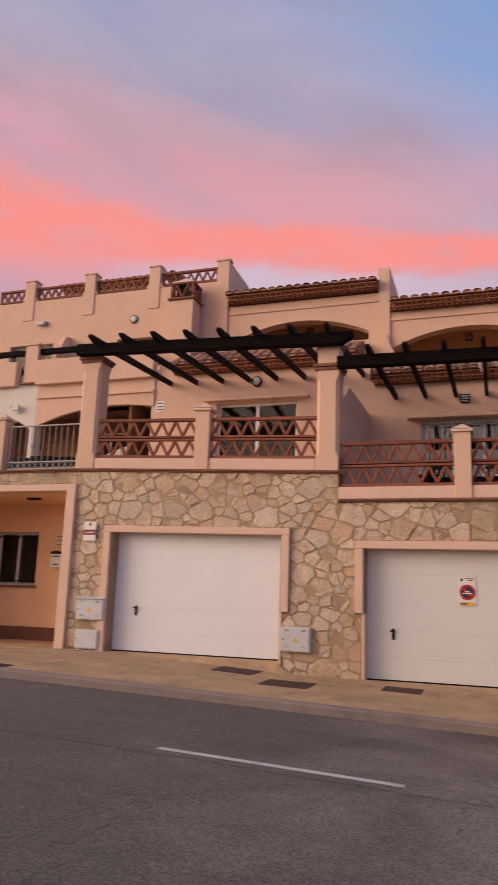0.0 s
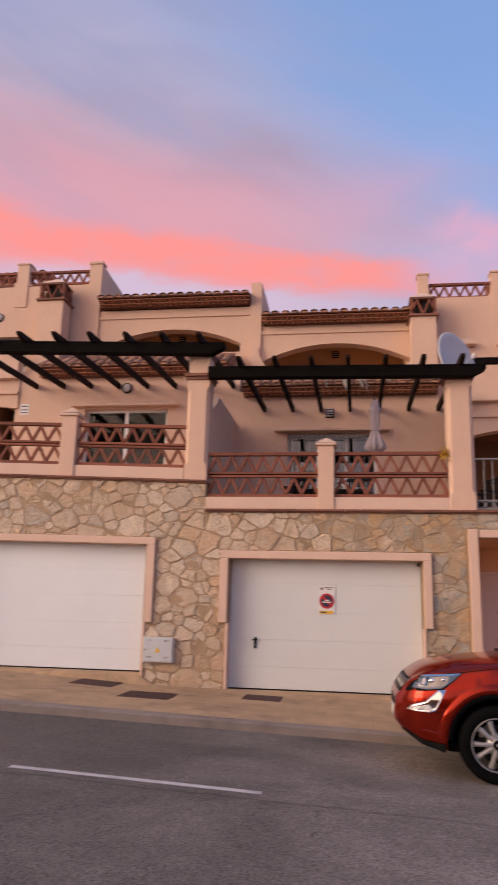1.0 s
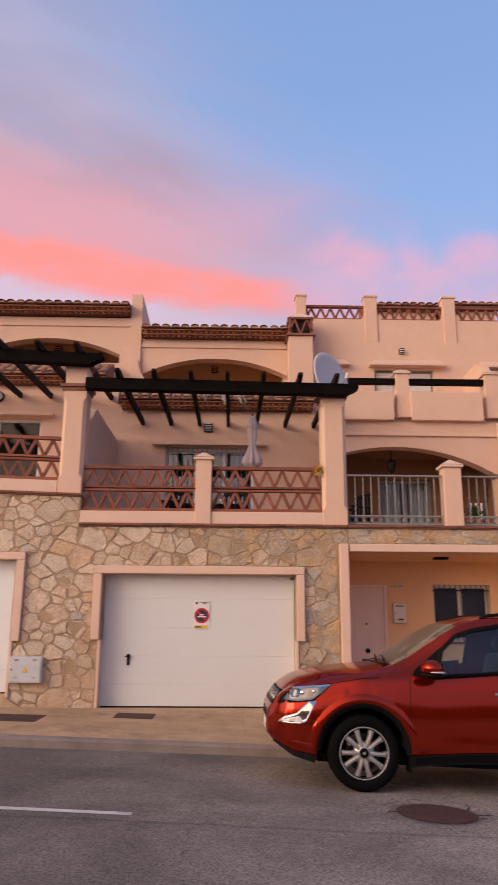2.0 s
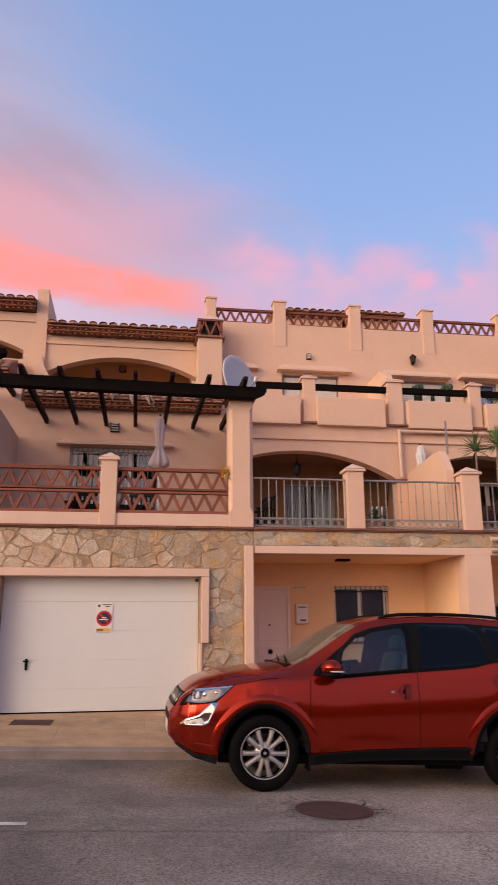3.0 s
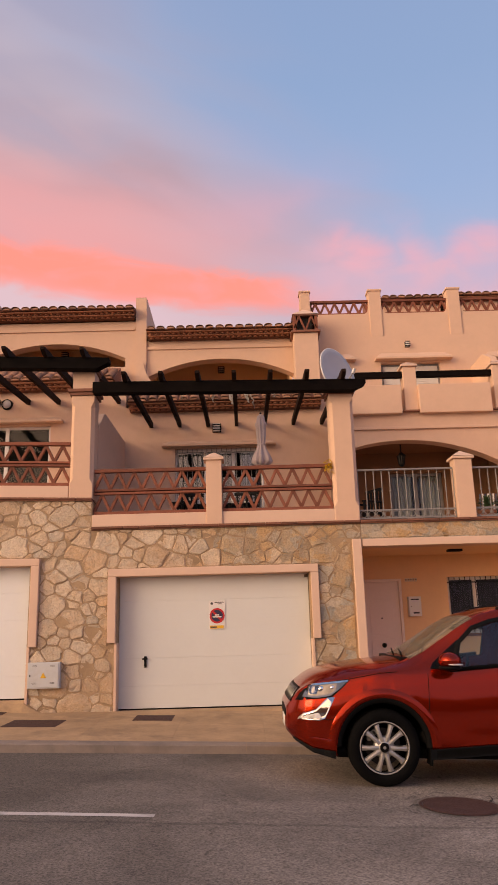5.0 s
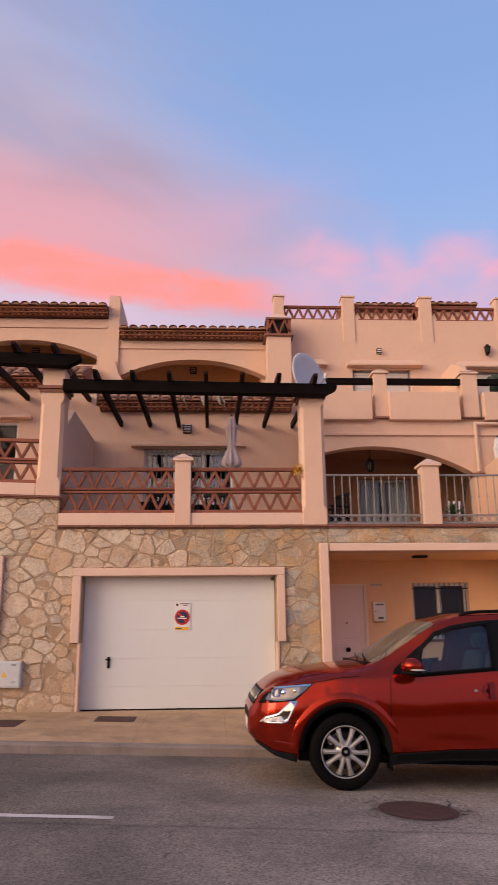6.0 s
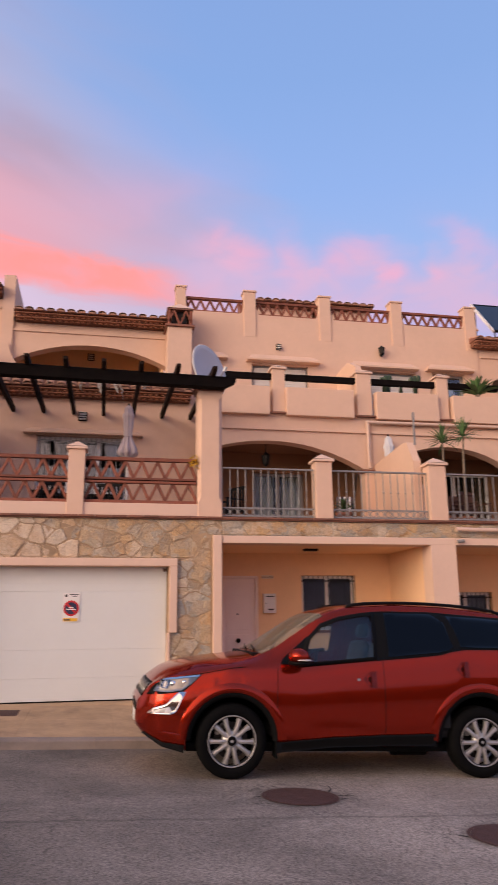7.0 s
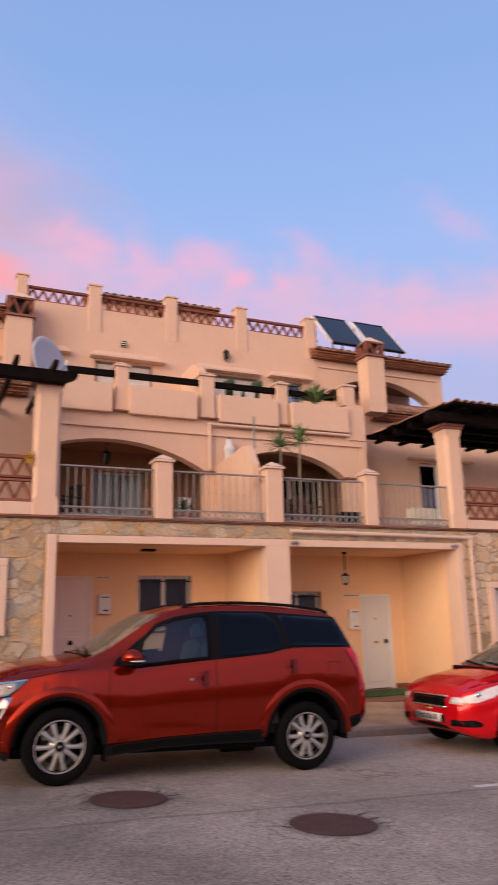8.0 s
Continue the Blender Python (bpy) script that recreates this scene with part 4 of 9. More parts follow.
def pergola(x0, x1, z0, z1, rafters, label, y=12.26, fall=0.0):
    """A front beam with a notched end and rafters running back to the house wall."""
    p = thing("pergola", ((x0 + x1) / 2, y, z0), label, "pergola", "timber pergolas")
    d = z1 - z0
    bm = prism(bmesh.new(), [(x0, z0), (x1 - 0.22, z0), (x1 - 0.14, z0 + d * 0.25), (x1 - 0.05, z0 + d * 0.45), (x1, z0 + d * 0.6), (x1, z1), (x0, z1)], y, y + 0.18)
    for v in bm.verts:
        v.co.z -= fall * (v.co.x - x0)
    bmesh.ops.bevel(bm, geom=bm.edges[:], offset=0.008, segments=1, affect="EDGES")
    part("beam", bm, TIMBER, p)
    for x in rafters:
        zb = z1 - 0.02 - fall * (x - x0)
        ze = z1 - 0.4 * fall * (x - x0)
        bm = prism(bmesh.new(), [(y - 0.27, zb + 0.06), (y - 0.27, zb + 0.11), (y - 0.16, zb + 0.125), (BACK - 0.02, ze + 0.25), (BACK - 0.02, ze + 0.13), (y + 0.2, zb), (y - 0.10, zb)], x - 0.038, x + 0.038, "x")
        bmesh.ops.bevel(bm, geom=bm.edges[:], offset=0.006, segments=1, affect="EDGES")
        part("rafter", bm, RAFTER, p)
    return p


def chimney(x0, x1, y0, y1, z0, z1, label, cage=0.42):
    """A plastered stack with an open terracotta cage and a tiled cap."""
    c = thing("chimney", ((x0 + x1) / 2, (y0 + y1) / 2, z0), label, "chimney", "chimneys")
    part("shaft", cube(x0, x1, y0, y1, z0, z1, 0.015), PLASTER, c)
    part("base_course", cube(x0 - 0.06, x1 + 0.06, y0 - 0.06, y1 + 0.06, z1, z1 + 0.05, 0.008), COPING, c)
    part("core", cube(x0 + 0.12, x1 - 0.12, y0 + 0.12, y1 - 0.12, z1 + 0.05, z1 + cage), DARK, c)
    w = x1 - x0
    for y, ax in ((y0 + 0.02, 0), (y1 - 0.02, 0)):
        for k in range(4):
            a, b = x0 + w * k / 4, x0 + w * (k + 1) / 4
            s = 1 if k % 2 == 0 else -1
            bm = bar(bmesh.new(), ((a if s > 0 else b) + 0.0, y, z1 + 0.05), ((b if s > 0 else a), y, z1 + cage), 0.05, 0.04, 0.005)
            part("bar", bm, TERRACOTTA, c)
    d = y1 - y0
    for x in (x0 + 0.02, x1 - 0.02):
        for k in range(4):
            a, b = y0 + d * k / 4, y0 + d * (k + 1) / 4
            s = 1 if k % 2 == 0 else -1
            part("bar", bar(bmesh.new(), (x, a if s > 0 else b, z1 + 0.05), (x, b if s > 0 else a, z1 + cage), 0.04, 0.05, 0.005), TERRACOTTA, c)
    for x in (x0 + 0.03, x1 - 0.03):
        for y in (y0 + 0.03, y1 - 0.03):
            part("corner_post", cube(x - 0.035, x + 0.035, y - 0.035, y + 0.035, z1 + 0.05, z1 + cage, 0.005), TERRACOTTA, c)
    part("top_course", cube(x0 - 0.02, x1 + 0.02, y0 - 0.02, y1 + 0.02, z1 + cage, z1 + cage + 0.04, 0.008), COPING, c)
    bm = bmesh.new()
    base = [bm.verts.new(v) for v in ((x0 - 0.02, y0 - 0.02, z1 + cage + 0.05), (x1 + 0.02, y0 - 0.02, z1 + cage + 0.05), (x1 + 0.02, y1 + 0.02, z1 + cage + 0.05), (x0 - 0.02, y1 + 0.02, z1 + cage + 0.05))]
    tip = bm.verts.new(((x0 + x1) / 2, (y0 + y1) / 2, z1 + cage + 0.27))
    for k in range(4):
        bm.faces.new((base[k], base[(k + 1) % 4], tip))
    bm.faces.new(base)
    part("cap", bm, TRIM, c)
    return c


def garage_house(x0, x1, lift, col, gar, label):
    """A house with a garage in a stone wall, a terrace over it and a loggia above; lift is its level over the lowest one."""
    top = 3.205 + lift
    h = house(((x0 + x1) / 2, FRONT, ground((x0 + x1) / 2) + 0.2), label)
    gx0, gx1, gz1 = gar["hole"]
    base = gar["z"]
    # a short ramp under the door that dies into the pavement at both ends
    ramp = bmesh.new()
    rows = []
    for x, f in ((gx0 - 0.2, 0.0), (gx0, 1.0), (gx1, 1.0), (gx1 + 0.12, 0.55), (gx1 + 0.3, 0.0)):
        low, high = paving_z(x, 12.36) - 0.012, paving_z(x, 12.46) - 0.012
        lip = high + (base - 0.012 - high) * f
        rows.append([ramp.verts.new(p) for p in ((x, 12.37, low), (x, 12.44, low + (lip - low) * 0.8), (x, 12.53, lip), (x, 12.9, lip), (x, 12.9, low - 0.3), (x, 12.37, low - 0.3))])
    for ra, rb in zip(rows, rows[1:]):
        for k in range(6):
            ramp.faces.new((ra[k], ra[(k + 1) % 6], rb[(k + 1) % 6], rb[k]))
    ramp.faces.new(rows[0])
    ramp.faces.new(rows[-1][::-1])
    part("threshold", ramp, PAVING, h)
    lowest = ground(x1) - 0.1
    wall = part("stone_wall", panel_wall(bmesh.new(), x0, x1, FRONT + 0.012, FRONT + 0.34, lowest, top - 0.01, [(gx0, gx1, lowest, gz1)]), MORTAR, h, "rubble stone wall in tan and grey with sandy joints")
    gar["wall"] = wall
    coping(h, x0, x1, top - 0.005)
    garage_door(h, gx0, gx1, base, gz1, FRONT + 0.22, gar["handle"], gar["gate"])
    # terrace: floor, plastered upstand, back wall
    part("terrace_floor", cube(x0, x1, FRONT + 0.34, BACK, top - 0.35, top - 0.12), PLASTER, h)
    part("upstand", cube(x0 if not col else col[0][1], x1 - 0.42, FRONT, FRONT + 0.22, top + 0.046, top + 0.255, 0.012), TRIM, h)
    return h, top


# house with the lattice balustrade, one step up the street
G1 = dict(hole=(-6.95, -3.62, 2.68), z=0.48, cuts=[(-7.12, -3.58, -1.0, 2.80), (-3.59, -3.45, 1.30, 2.80)], handle=-6.47, gate=GATE_WHITE)
H1, T1 = garage_house(-7.85, -2.60, 0.665, [(-7.9, -7.47)], G1, "peach terraced house with stone garage front and pergola terrace")
garage_frame(H1, -7.12, -3.45, 2.80, 2.67, -6.97, -3.59, 0.46, 1.30)
# house one step down
G2 = dict(hole=(-2.15, 1.07, 2.41), z=0.27, handle=-1.70, cuts=[(-2.30, 1.22, 1.33, 2.53), (-2.19, 1.11, -1.0, 1.34), (1.80, 2.0, -1.0, 2.93)], turn=-0.9, gate=GATE)
H2, T2 = garage_house(-2.60, 1.98, 0.0, [(-2.6, -2.6)], G2, "peach terraced house with stone garage front, closed parasol and pergola")
stones(G1["wall"], -7.85, 1.98, ground(1.98), T1 - 0.015, FRONT + 0.012, G1["cuts"] + G2["cuts"], turn=G2["turn"], step=(-2.60, T2 - 0.015, G2["wall"]))
garage_frame(H2, -2.30, 1.22, 2.53, 2.40, -2.16, 1.09, 1.33, 1.32)

roof_column(H1, -7.90, -7.48, T1 + 0.03, 6.21)
c = roof_column(H1, -3.01, -2.60, T1 + 0.03, 5.72)
part("column_head", cube(-3.0, -2.61, FRONT, FRONT + 0.40, 5.722, 6.06, 0.015), PLASTER, c)
for k, o in ((0, 0.03), (1, 0.05)):
    part("tile_course", cube(-3.0 - o, -2.61 + o, FRONT - o, FRONT + 0.4 + o, 6.062 + 0.05 * k, 6.108 + 0.05 * k, 0.006), COPING, c)
capped_post(H1, -5.35, -5.06, FRONT - 0.03, FRONT + 0.25, T1 + 0.04, 5.03)
roof_column(H2, 1.555, 1.985, T2 + 0.03, 5.63)
capped_post(H2, -0.645, -0.37, FRONT - 0.03, FRONT + 0.25, T2 + 0.04, 4.36)
UPPER_LATTICES = [lattice(-7.46, -5.36, FRONT + 0.11, 4.135, 4.915), lattice(-5.05, -3.02, FRONT + 0.11, 4.135, 4.915)]
lattice(-2.59, -0.65, FRONT + 0.11, 3.465, 4.26)
lattice(-0.365, 1.545, FRONT + 0.11, 3.465, 4.26)
pergola(-7.95, -2.32, 6.21, 6.43, [-7.50 + 0.678 * i for i in range(8)], "black-stained timber pergola over the upper terrace", fall=0.036)
pergola(-2.60, 2.20, 5.57, 5.78, [-2.02 + 0.635 * i for i in range(7)], "black-stained timber pergola with rafters over the terrace", fall=0.013)


# the upper garage front follows the fall of the street: its courses drop towards the lower neighbour
def fall_of_front(x, z):
    rise = clamp((z - 1.9) / 1.9, 0.0, 1.0) * clamp((5.6 - z) / 0.6, 0.0, 1.0)
    inner = clamp((z - 3.2) / 0.2, 0.0, 1.0)
    fade = clamp((-2.3 - x) / 1.0, 0.0, 1.0) * (clamp((3.05 - z) / 0.4, 0.0, 1.0) if x > -2.62 else 1.0)
    return 0.031 * (clamp(x, -7.8, -2.58) + 7.8) * rise * max(inner if x < -2.58 else 0.0, fade)


def settle(ob):
    if ob.type == "MESH" and ob.data.users == 1 and ob.matrix_basis.to_translation().length < 1e-6:
        for v in ob.data.vertices:
            v.co.z -= fall_of_front(v.co.x, v.co.z)
    elif ob.type == "MESH":
        ob.location.z -= fall_of_front(ob.location.x, ob.location.z)
    for child in ob.children:
        settle(child)


for front in [H1, *UPPER_LATTICES, *G2["wall"].children]:
    settle(front)


def terrace_back(h, x0, x1, top, zt, win, bars, ledge_x, ledge_z, hood_z, drapes):
    """The wall behind a terrace, with its window, hood and tiled ledge."""
    wx0, wx1, wz0, wz1 = win
    part("terrace_wall", panel_wall(bmesh.new(), x0, x1, BACK, BACK + 0.3, top - 0.35, zt, [win]), PLASTER, h)
    window(h, wx0, wx1, wz0, wz1, BACK, 3 if bars else 2, bars, drapes, bar_mat=IRON, glass=PANE if bars else DARK_PANE)
    hood(h, wx0 - 0.28, wx1 + 0.28, BACK, hood_z, 0.18, 0.14)
    tiled_eave(h, ledge_x[0], ledge_x[1], BACK - 0.44, ledge_z, 2, 0.60, 2, 0.44)


terrace_back(H1, -8.015, -2.60, T1, 7.0, (-6.28, -4.28, 3.6, 6.04), 0, (-7.42, -2.82), 6.96, 6.08, False)
terrace_back(H2, -2.60, 2.05, T2, 6.4, (-1.50, 0.46, 3.1, 5.42), 18, (-2.52, 1.80), 6.41, 5.44, False)


def loggia(h, x0, x1, z0, zt, arch, string_z, eave_z):
    """The top storey: an arched opening, a string course and a tiled eave."""
    a0, a1, spring, crown = arch
    part("upper_wall", arch_wall(bmesh.new(), x0, x1, UPPER, UPPER + 0.3, z0, zt, a0, a1, spring - 0.22, spring, crown), PLASTER, h)
    part("loggia_back", cube(x0 + 0.1, x1 - 0.1, UPPER + 1.55, UPPER + 1.70, z0, zt), OCHRE, h, "warm ochre loggia wall")
    part("loggia_ceiling", cube(x0, x1, UPPER + 0.3, UPPER + 1.55, crown + 0.44, crown + 0.54), OCHRE, h)
    for x in (x0 + 0.04, x1 - 0.10):
        part("loggia_side", cube(x, x + 0.06, UPPER + 0.3, UPPER + 1.55, z0, crown + 0.44), OCHRE, h)
    part("loggia_floor", cube(x0, x1, BACK + 0.3, UPPER + 1.55, z0 - 0.2, z0), PLASTER, h)
    string_course(h, x0 + 0.02, x1 - 0.04, UPPER, string_z, 0.035, 0.07)
    tiled_eave(h, x0 + 0.05, x1 - 0.02, UPPER - 0.42, eave_z, 3, 0.30, 2, 0.42)
    part("roof_slab", prism(bmesh.new(), [(UPPER + 0.3, eave_z), (UPPER + 0.9, eave_z + 0.2), (19.0, eave_z + 0.75), (21.0, eave_z + 0.3), (21.0, eave_z), (UPPER + 0.3, eave_z - 0.1)], x0, x1, "x"), TILE, h)


loggia(H1, -6.36, -2.48, 6.9, 8.80, (-6.15, -2.75, 7.86, 8.26), 8.60, 8.975)
loggia(H2, -2.26, 1.30, 6.3, 8.28, (-2.20, 1.28, 7.37, 7.79), 8.08, 8.41)


def fin_wall(h, x0, x1, y0, y1, z0, z_front, z_back):
    part("fin_wall", prism(bmesh.new(), [(y0, z0), (y0, z_front), (y0 + 0.16, z_front), (y1, z_back), (y1, z0)], x0, x1, "x"), PLASTER, h)


fin_wall(H1, -6.68, -6.36, UPPER - 0.06, UPPER + 3.2, 6.4, 10.08, 9.95)
part("cap", cube(-6.71, -6.33, UPPER - 0.09, UPPER + 0.2, 10.082, 10.15, 0.015), PLASTER, H1)
fin_wall(H2, -2.50, -2.24, UPPER - 0.06, UPPER + 2.8, 6.0, 9.40, 9.34)
# stepped shoulder between the two loggias and the dividing wall of the terraces
part("shoulder", prism(bmesh.new(), [(-2.48, 6.4), (-2.48, 7.75), (-2.32, 7.70), (-2.22, 7.40), (-2.05, 7.10), (-1.9, 6.9), (-1.9, 6.4)], UPPER - 0.14, UPPER - 0.002), PLASTER, H2)
part("dividing_wall", prism(bmesh.new(), [(FRONT + 0.42, T2 - 0.3), (FRONT + 0.42, 5.10), (FRONT + 0.55, 5.24), (FRONT + 0.72, 5.34), (FRONT + 0.90, 5.50), (FRONT + 1.05, 5.57), (BACK, 5.60), (BACK, T2 - 0.3)], -2.74, -2.61, "x"), PLASTER, H2)
for h, a, b, z in ((H1, -7.92, -2.60, 0.3), (H2, -2.60, 2.05, 0.0)):
    shell(h, a, b, z, 8.9 if h is H1 else 8.3)
chimney(1.27, 1.84, 16.05, 16.55, 6.4, 8.18, "plastered chimney with terracotta lattice cage")
chimney(-7.72, -7.09, 16.0, 16.5, 7.0, 8.88, "peach chimney stack with terracotta lattice cage")


# ---- houses with entrance porches ----
def clipped_arch(bm, x0, x1, y0, y1, z0, z1, a0, a1, spring, crown, steps=30):
    """An arch wall whose left haunch may lie beyond the wall's end."""
    c, h = (a0 + a1) / 2, (a1 - a0) / 2
    rise = crown - spring
    r = (h * h + rise * rise) / (2 * rise)
    curve = []
    for i in range(steps + 1):
        x = a1 - 2 * h * i / steps
        if x0 <= x <= x1:
            curve.append((x, math.sqrt(max(r * r - (x - c) ** 2, 0)) + crown - r))
    left = [(a0, z0)] if a0 > x0 + 0.01 else []
    right = [(x1, z0), (a1, z0)] if a1 < x1 - 0.01 else []
    pts = ([(x0, z0)] if left else [(x0, curve[-1][1])]) + [(x0, z1), (x1, z1)] + (right if right else [(x1, curve[0][1])]) + [p for p in curve if x0 + 1e-4 < p[0] < x1 - 1e-4] + left
    return prism(bm, pts, y0, y1)


BRASS = material("aged_brass", (0.42, 0.27, 0.10), 0.4, 0.8, vary=0.15, scale=12)


def front_door(h, x0, x1, z0, z1, y, lever, label="white panelled entrance door", leaf=GATE, surround=WHITE, letter_slot=True):
    d = part("door", cube(x0 + 0.05, x1 - 0.05, y + 0.04, y + 0.09, z0 + 0.02, z1 - 0.05, 0.004), leaf, h, label)
    for a, b, c, e in ((x0, x0 + 0.055, z0, z1), (x1 - 0.055, x1, z0, z1), (x0 + 0.056, x1 - 0.056, z1 - 0.055, z1)):
        part("door_frame", cube(a, b, y - 0.015, y + 0.12, c, e, 0.006), surround, d)
    w = x1 - x0
    for a, b in ((0.16, 0.62), (0.70, 1.14), (1.22, 1.86)):
        part("door_panel", cube(x0 + 0.05 + w * 0.16, x1 - 0.05 - w * 0.16, y + 0.030, y + 0.045, z0 + a, z0 + b, 0.010), leaf, d)
    bm = bmesh.new()
    bmesh.ops.create_uvsphere(bm, u_segments=12, v_segments=8, radius=0.035, matrix=Matrix.Translation((lever, y + 0.0, z0 + 1.02)))
    rod(bm, (lever, y, z0 + 1.02), (lever, y + 0.05, z0 + 1.02), 0.045, 14)
    part("knob", bm, BLACK, d, "dark round door knob", True)
    if letter_slot:
        part("letter_slot", cube((x0 + x1) / 2 - 0.06, (x0 + x1) / 2 + 0.06, y + 0.012, y + 0.041, z0 + 0.98, z0 + 1.03, 0.008), BRASS, d, "small brass letter slot")
    part("peephole", rod(bmesh.new(), ((x0 + x1) / 2, y + 0.025, z0 + 1.52), ((x0 + x1) / 2, y + 0.05, z0 + 1.52), 0.018, 10), BLACK, d)
    return d


def porch_house(x0, x1, lift, pz, label, floor, tile=FLOOR_TILE):
    """Lower storey: a recessed porch under a plastered lintel and a strip of stone."""
    top = 3.205 + lift
    h = house(((x0 + x1) / 2, FRONT, ground((x0 + x1) / 2) + 0.2), label)
    wall = part("stone_strip", cube(x0, x1, FRONT + 0.012, FRONT + 0.34, pz + 0.13, top - 0.01), SLATE, h, "strip of rubble stone above the porch")
    stones(wall, x0, x1, pz + 0.145, top - 0.015, FRONT + 0.012, [], 0.32, 1.5, (0.001, 0.004), SLATE, (0.024, 0.034), 0.012)
    coping(h, x0, x1, top - 0.005)
    part("lintel", cube(x0, x1, FRONT - 0.05, FRONT + 0.34, pz, pz + 0.128, 0.012), TRIM, h)
    part("porch_ceiling", cube(x0 + 0.004, x1 - 0.004, FRONT + 0.342, PORCH + 0.3, pz + 0.01, pz + 0.24), OCHRE, h)
    part("terrace_floor", cube(x0, x1, FRONT + 0.345, BACK + 0.6, top - 0.15, top - 0.05), PLASTER, h)
    part("porch_floor", cube(x0, x1, FRONT - 0.02, PORCH + 0.3, floor - 0.8, floor), tile, h)
    return h, top


def porch_back(h, x0, x1, floor, pz, door, win):
    holes = [win[:4]] if win else []
    if door:
        holes.append((door[0], door[1], floor - 0.05, door[2]))
    part("porch_wall", panel_wall(bmesh.new(), x0, x1, PORCH, PORCH + 0.25, floor - 0.05, pz + 0.2, holes), OCHRE, h, "warm ochre porch wall")
    if door:
        front_door(h, door[0], door[1], floor, door[2], PORCH + 0.02, door[3], *(("peach-brown panelled entrance door", DOOR_PEACH, DOOR_PEACH, False) if len(door) > 4 else ()))
    if win:
        window(h, win[0], win[1], win[2], win[3], PORCH, 2, 11, len(win) < 5, 0.12, glass=DARK_PANE)
        part("sill", cube(win[0] - 0.06, win[1] + 0.06, PORCH - 0.07, PORCH + 0.1, win[2] - 0.05, win[2] - 0.002, 0.008), COPING, h)
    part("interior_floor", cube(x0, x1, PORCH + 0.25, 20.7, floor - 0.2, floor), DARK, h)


# middle pair
F3, F4 = 0.10, -0.10
H3, T3 = porch_house(1.985, 6.27, 0.0, 2.795, "peach terraced house with ochre porch and iron terrace railing", F3)
H4, _ = porch_house(6.273, 10.30, 0.0, 2.795, "peach terraced house with ochre porch, planters and arched terrace", F4)
part("porch_jamb", cube(1.82, 1.97, FRONT - 0.075, FRONT + 0.34, -0.2, 2.925, 0.012), TRIM, H3)
part("porch_pier", cube(5.79, 6.27, FRONT - 0.047, FRONT + 0.34, -0.4, 2.799), TRIM, H3)
part("porch_jamb", cube(10.17, 10.32, FRONT - 0.075, FRONT + 0.34, -0.7, 2.925, 0.012), TRIM, H4)
part("side_wall", cube(1.82, 2.02, FRONT + 0.345, PORCH + 0.3, -0.2, 2.9), OCHRE, H3)
part("side_wall", cube(5.79, 5.99, FRONT + 0.345, PORCH + 0.3, -0.4, 2.9), OCHRE, H3)
part("side_wall", cube(6.02, 6.27, FRONT + 0.345, PORCH + 0.3, -0.4, 2.9), OCHRE, H4)
part("side_wall", cube(10.17, 10.37, FRONT + 0.345, PORCH + 0.3, -0.7, 2.9), OCHRE, H4)
porch_back(H3, 2.03, 5.79, F3, 2.8, (2.20, 3.02, 2.36, 2.62, "peach"), (3.91, 5.04, 1.30, 2.37, "bare"))
porch_back(H4, 6.27, 10.17, F4, 2.8, (9.02, 9.84, 1.96, 9.68), (6.95, 8.04, 0.95, 2.03))
part("doormat", cube(8.3, 9.75, 13.2, 14.2, F4 + 0.002, F4 + 0.022, 0.006), material("green_mat", (0.03, 0.10, 0.02), 1.0, vary=0.3, scale=20, bump=1, bump_scale=200), None)
tagged(bpy.data.objects["doormat"], "green artificial turf doormat on the porch floor", "doormat")
part("skirting", cube(9.85, 10.165, PORCH - 0.02, PORCH - 0.001, F4, F4 + 0.10), COPING, H4)
part("skirting", cube(10.15, 10.168, FRONT + 0.36, PORCH - 0.02, F4, F4 + 0.10), COPING, H4)

# arched terrace wall, balcony and storey above, one for each house
for h, x0, x1, arch in ((H3, 2.06, 5.66, (1.30, 5.47)), (H4, 5.664, 9.46, (5.80, 9.06))):
    part("arch_wall", clipped_arch(bmesh.new(), x0, x1, ARCH, ARCH + 0.3, T3 - 0.05, 5.80, arch[0], arch[1], 4.64, 5.21), PLASTER, h)
    string_course(h, x0, x1, ARCH, 5.47)
    part("balcony_floor", cube(x0, x1, ARCH + 0.31, UPPER - 0.002, 5.55, 5.78), PLASTER, h)
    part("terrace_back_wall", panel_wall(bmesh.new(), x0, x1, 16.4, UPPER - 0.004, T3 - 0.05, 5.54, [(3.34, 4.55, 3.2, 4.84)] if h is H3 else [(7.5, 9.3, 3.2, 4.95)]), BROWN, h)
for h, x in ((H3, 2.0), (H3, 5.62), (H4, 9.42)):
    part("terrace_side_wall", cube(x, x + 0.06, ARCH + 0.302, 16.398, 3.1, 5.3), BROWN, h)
window(H3, 3.34, 4.55, 3.2, 4.84, 16.42, 2, 0, LACE, sash_mat=IRON, glass=DARK_PANE)
window(H4, 7.5, 9.3, 3.2, 4.95, 16.42, 2, 0, True)
part("capital", cube(5.40, 5.75, ARCH - 0.06, ARCH + 0.3, 4.58, 4.64, 0.015), COPING, H3)
part("capital", cube(8.98, 9.30, ARCH - 0.05, ARCH + 0.3, 4.64, 4.69, 0.015), COPING, H4)


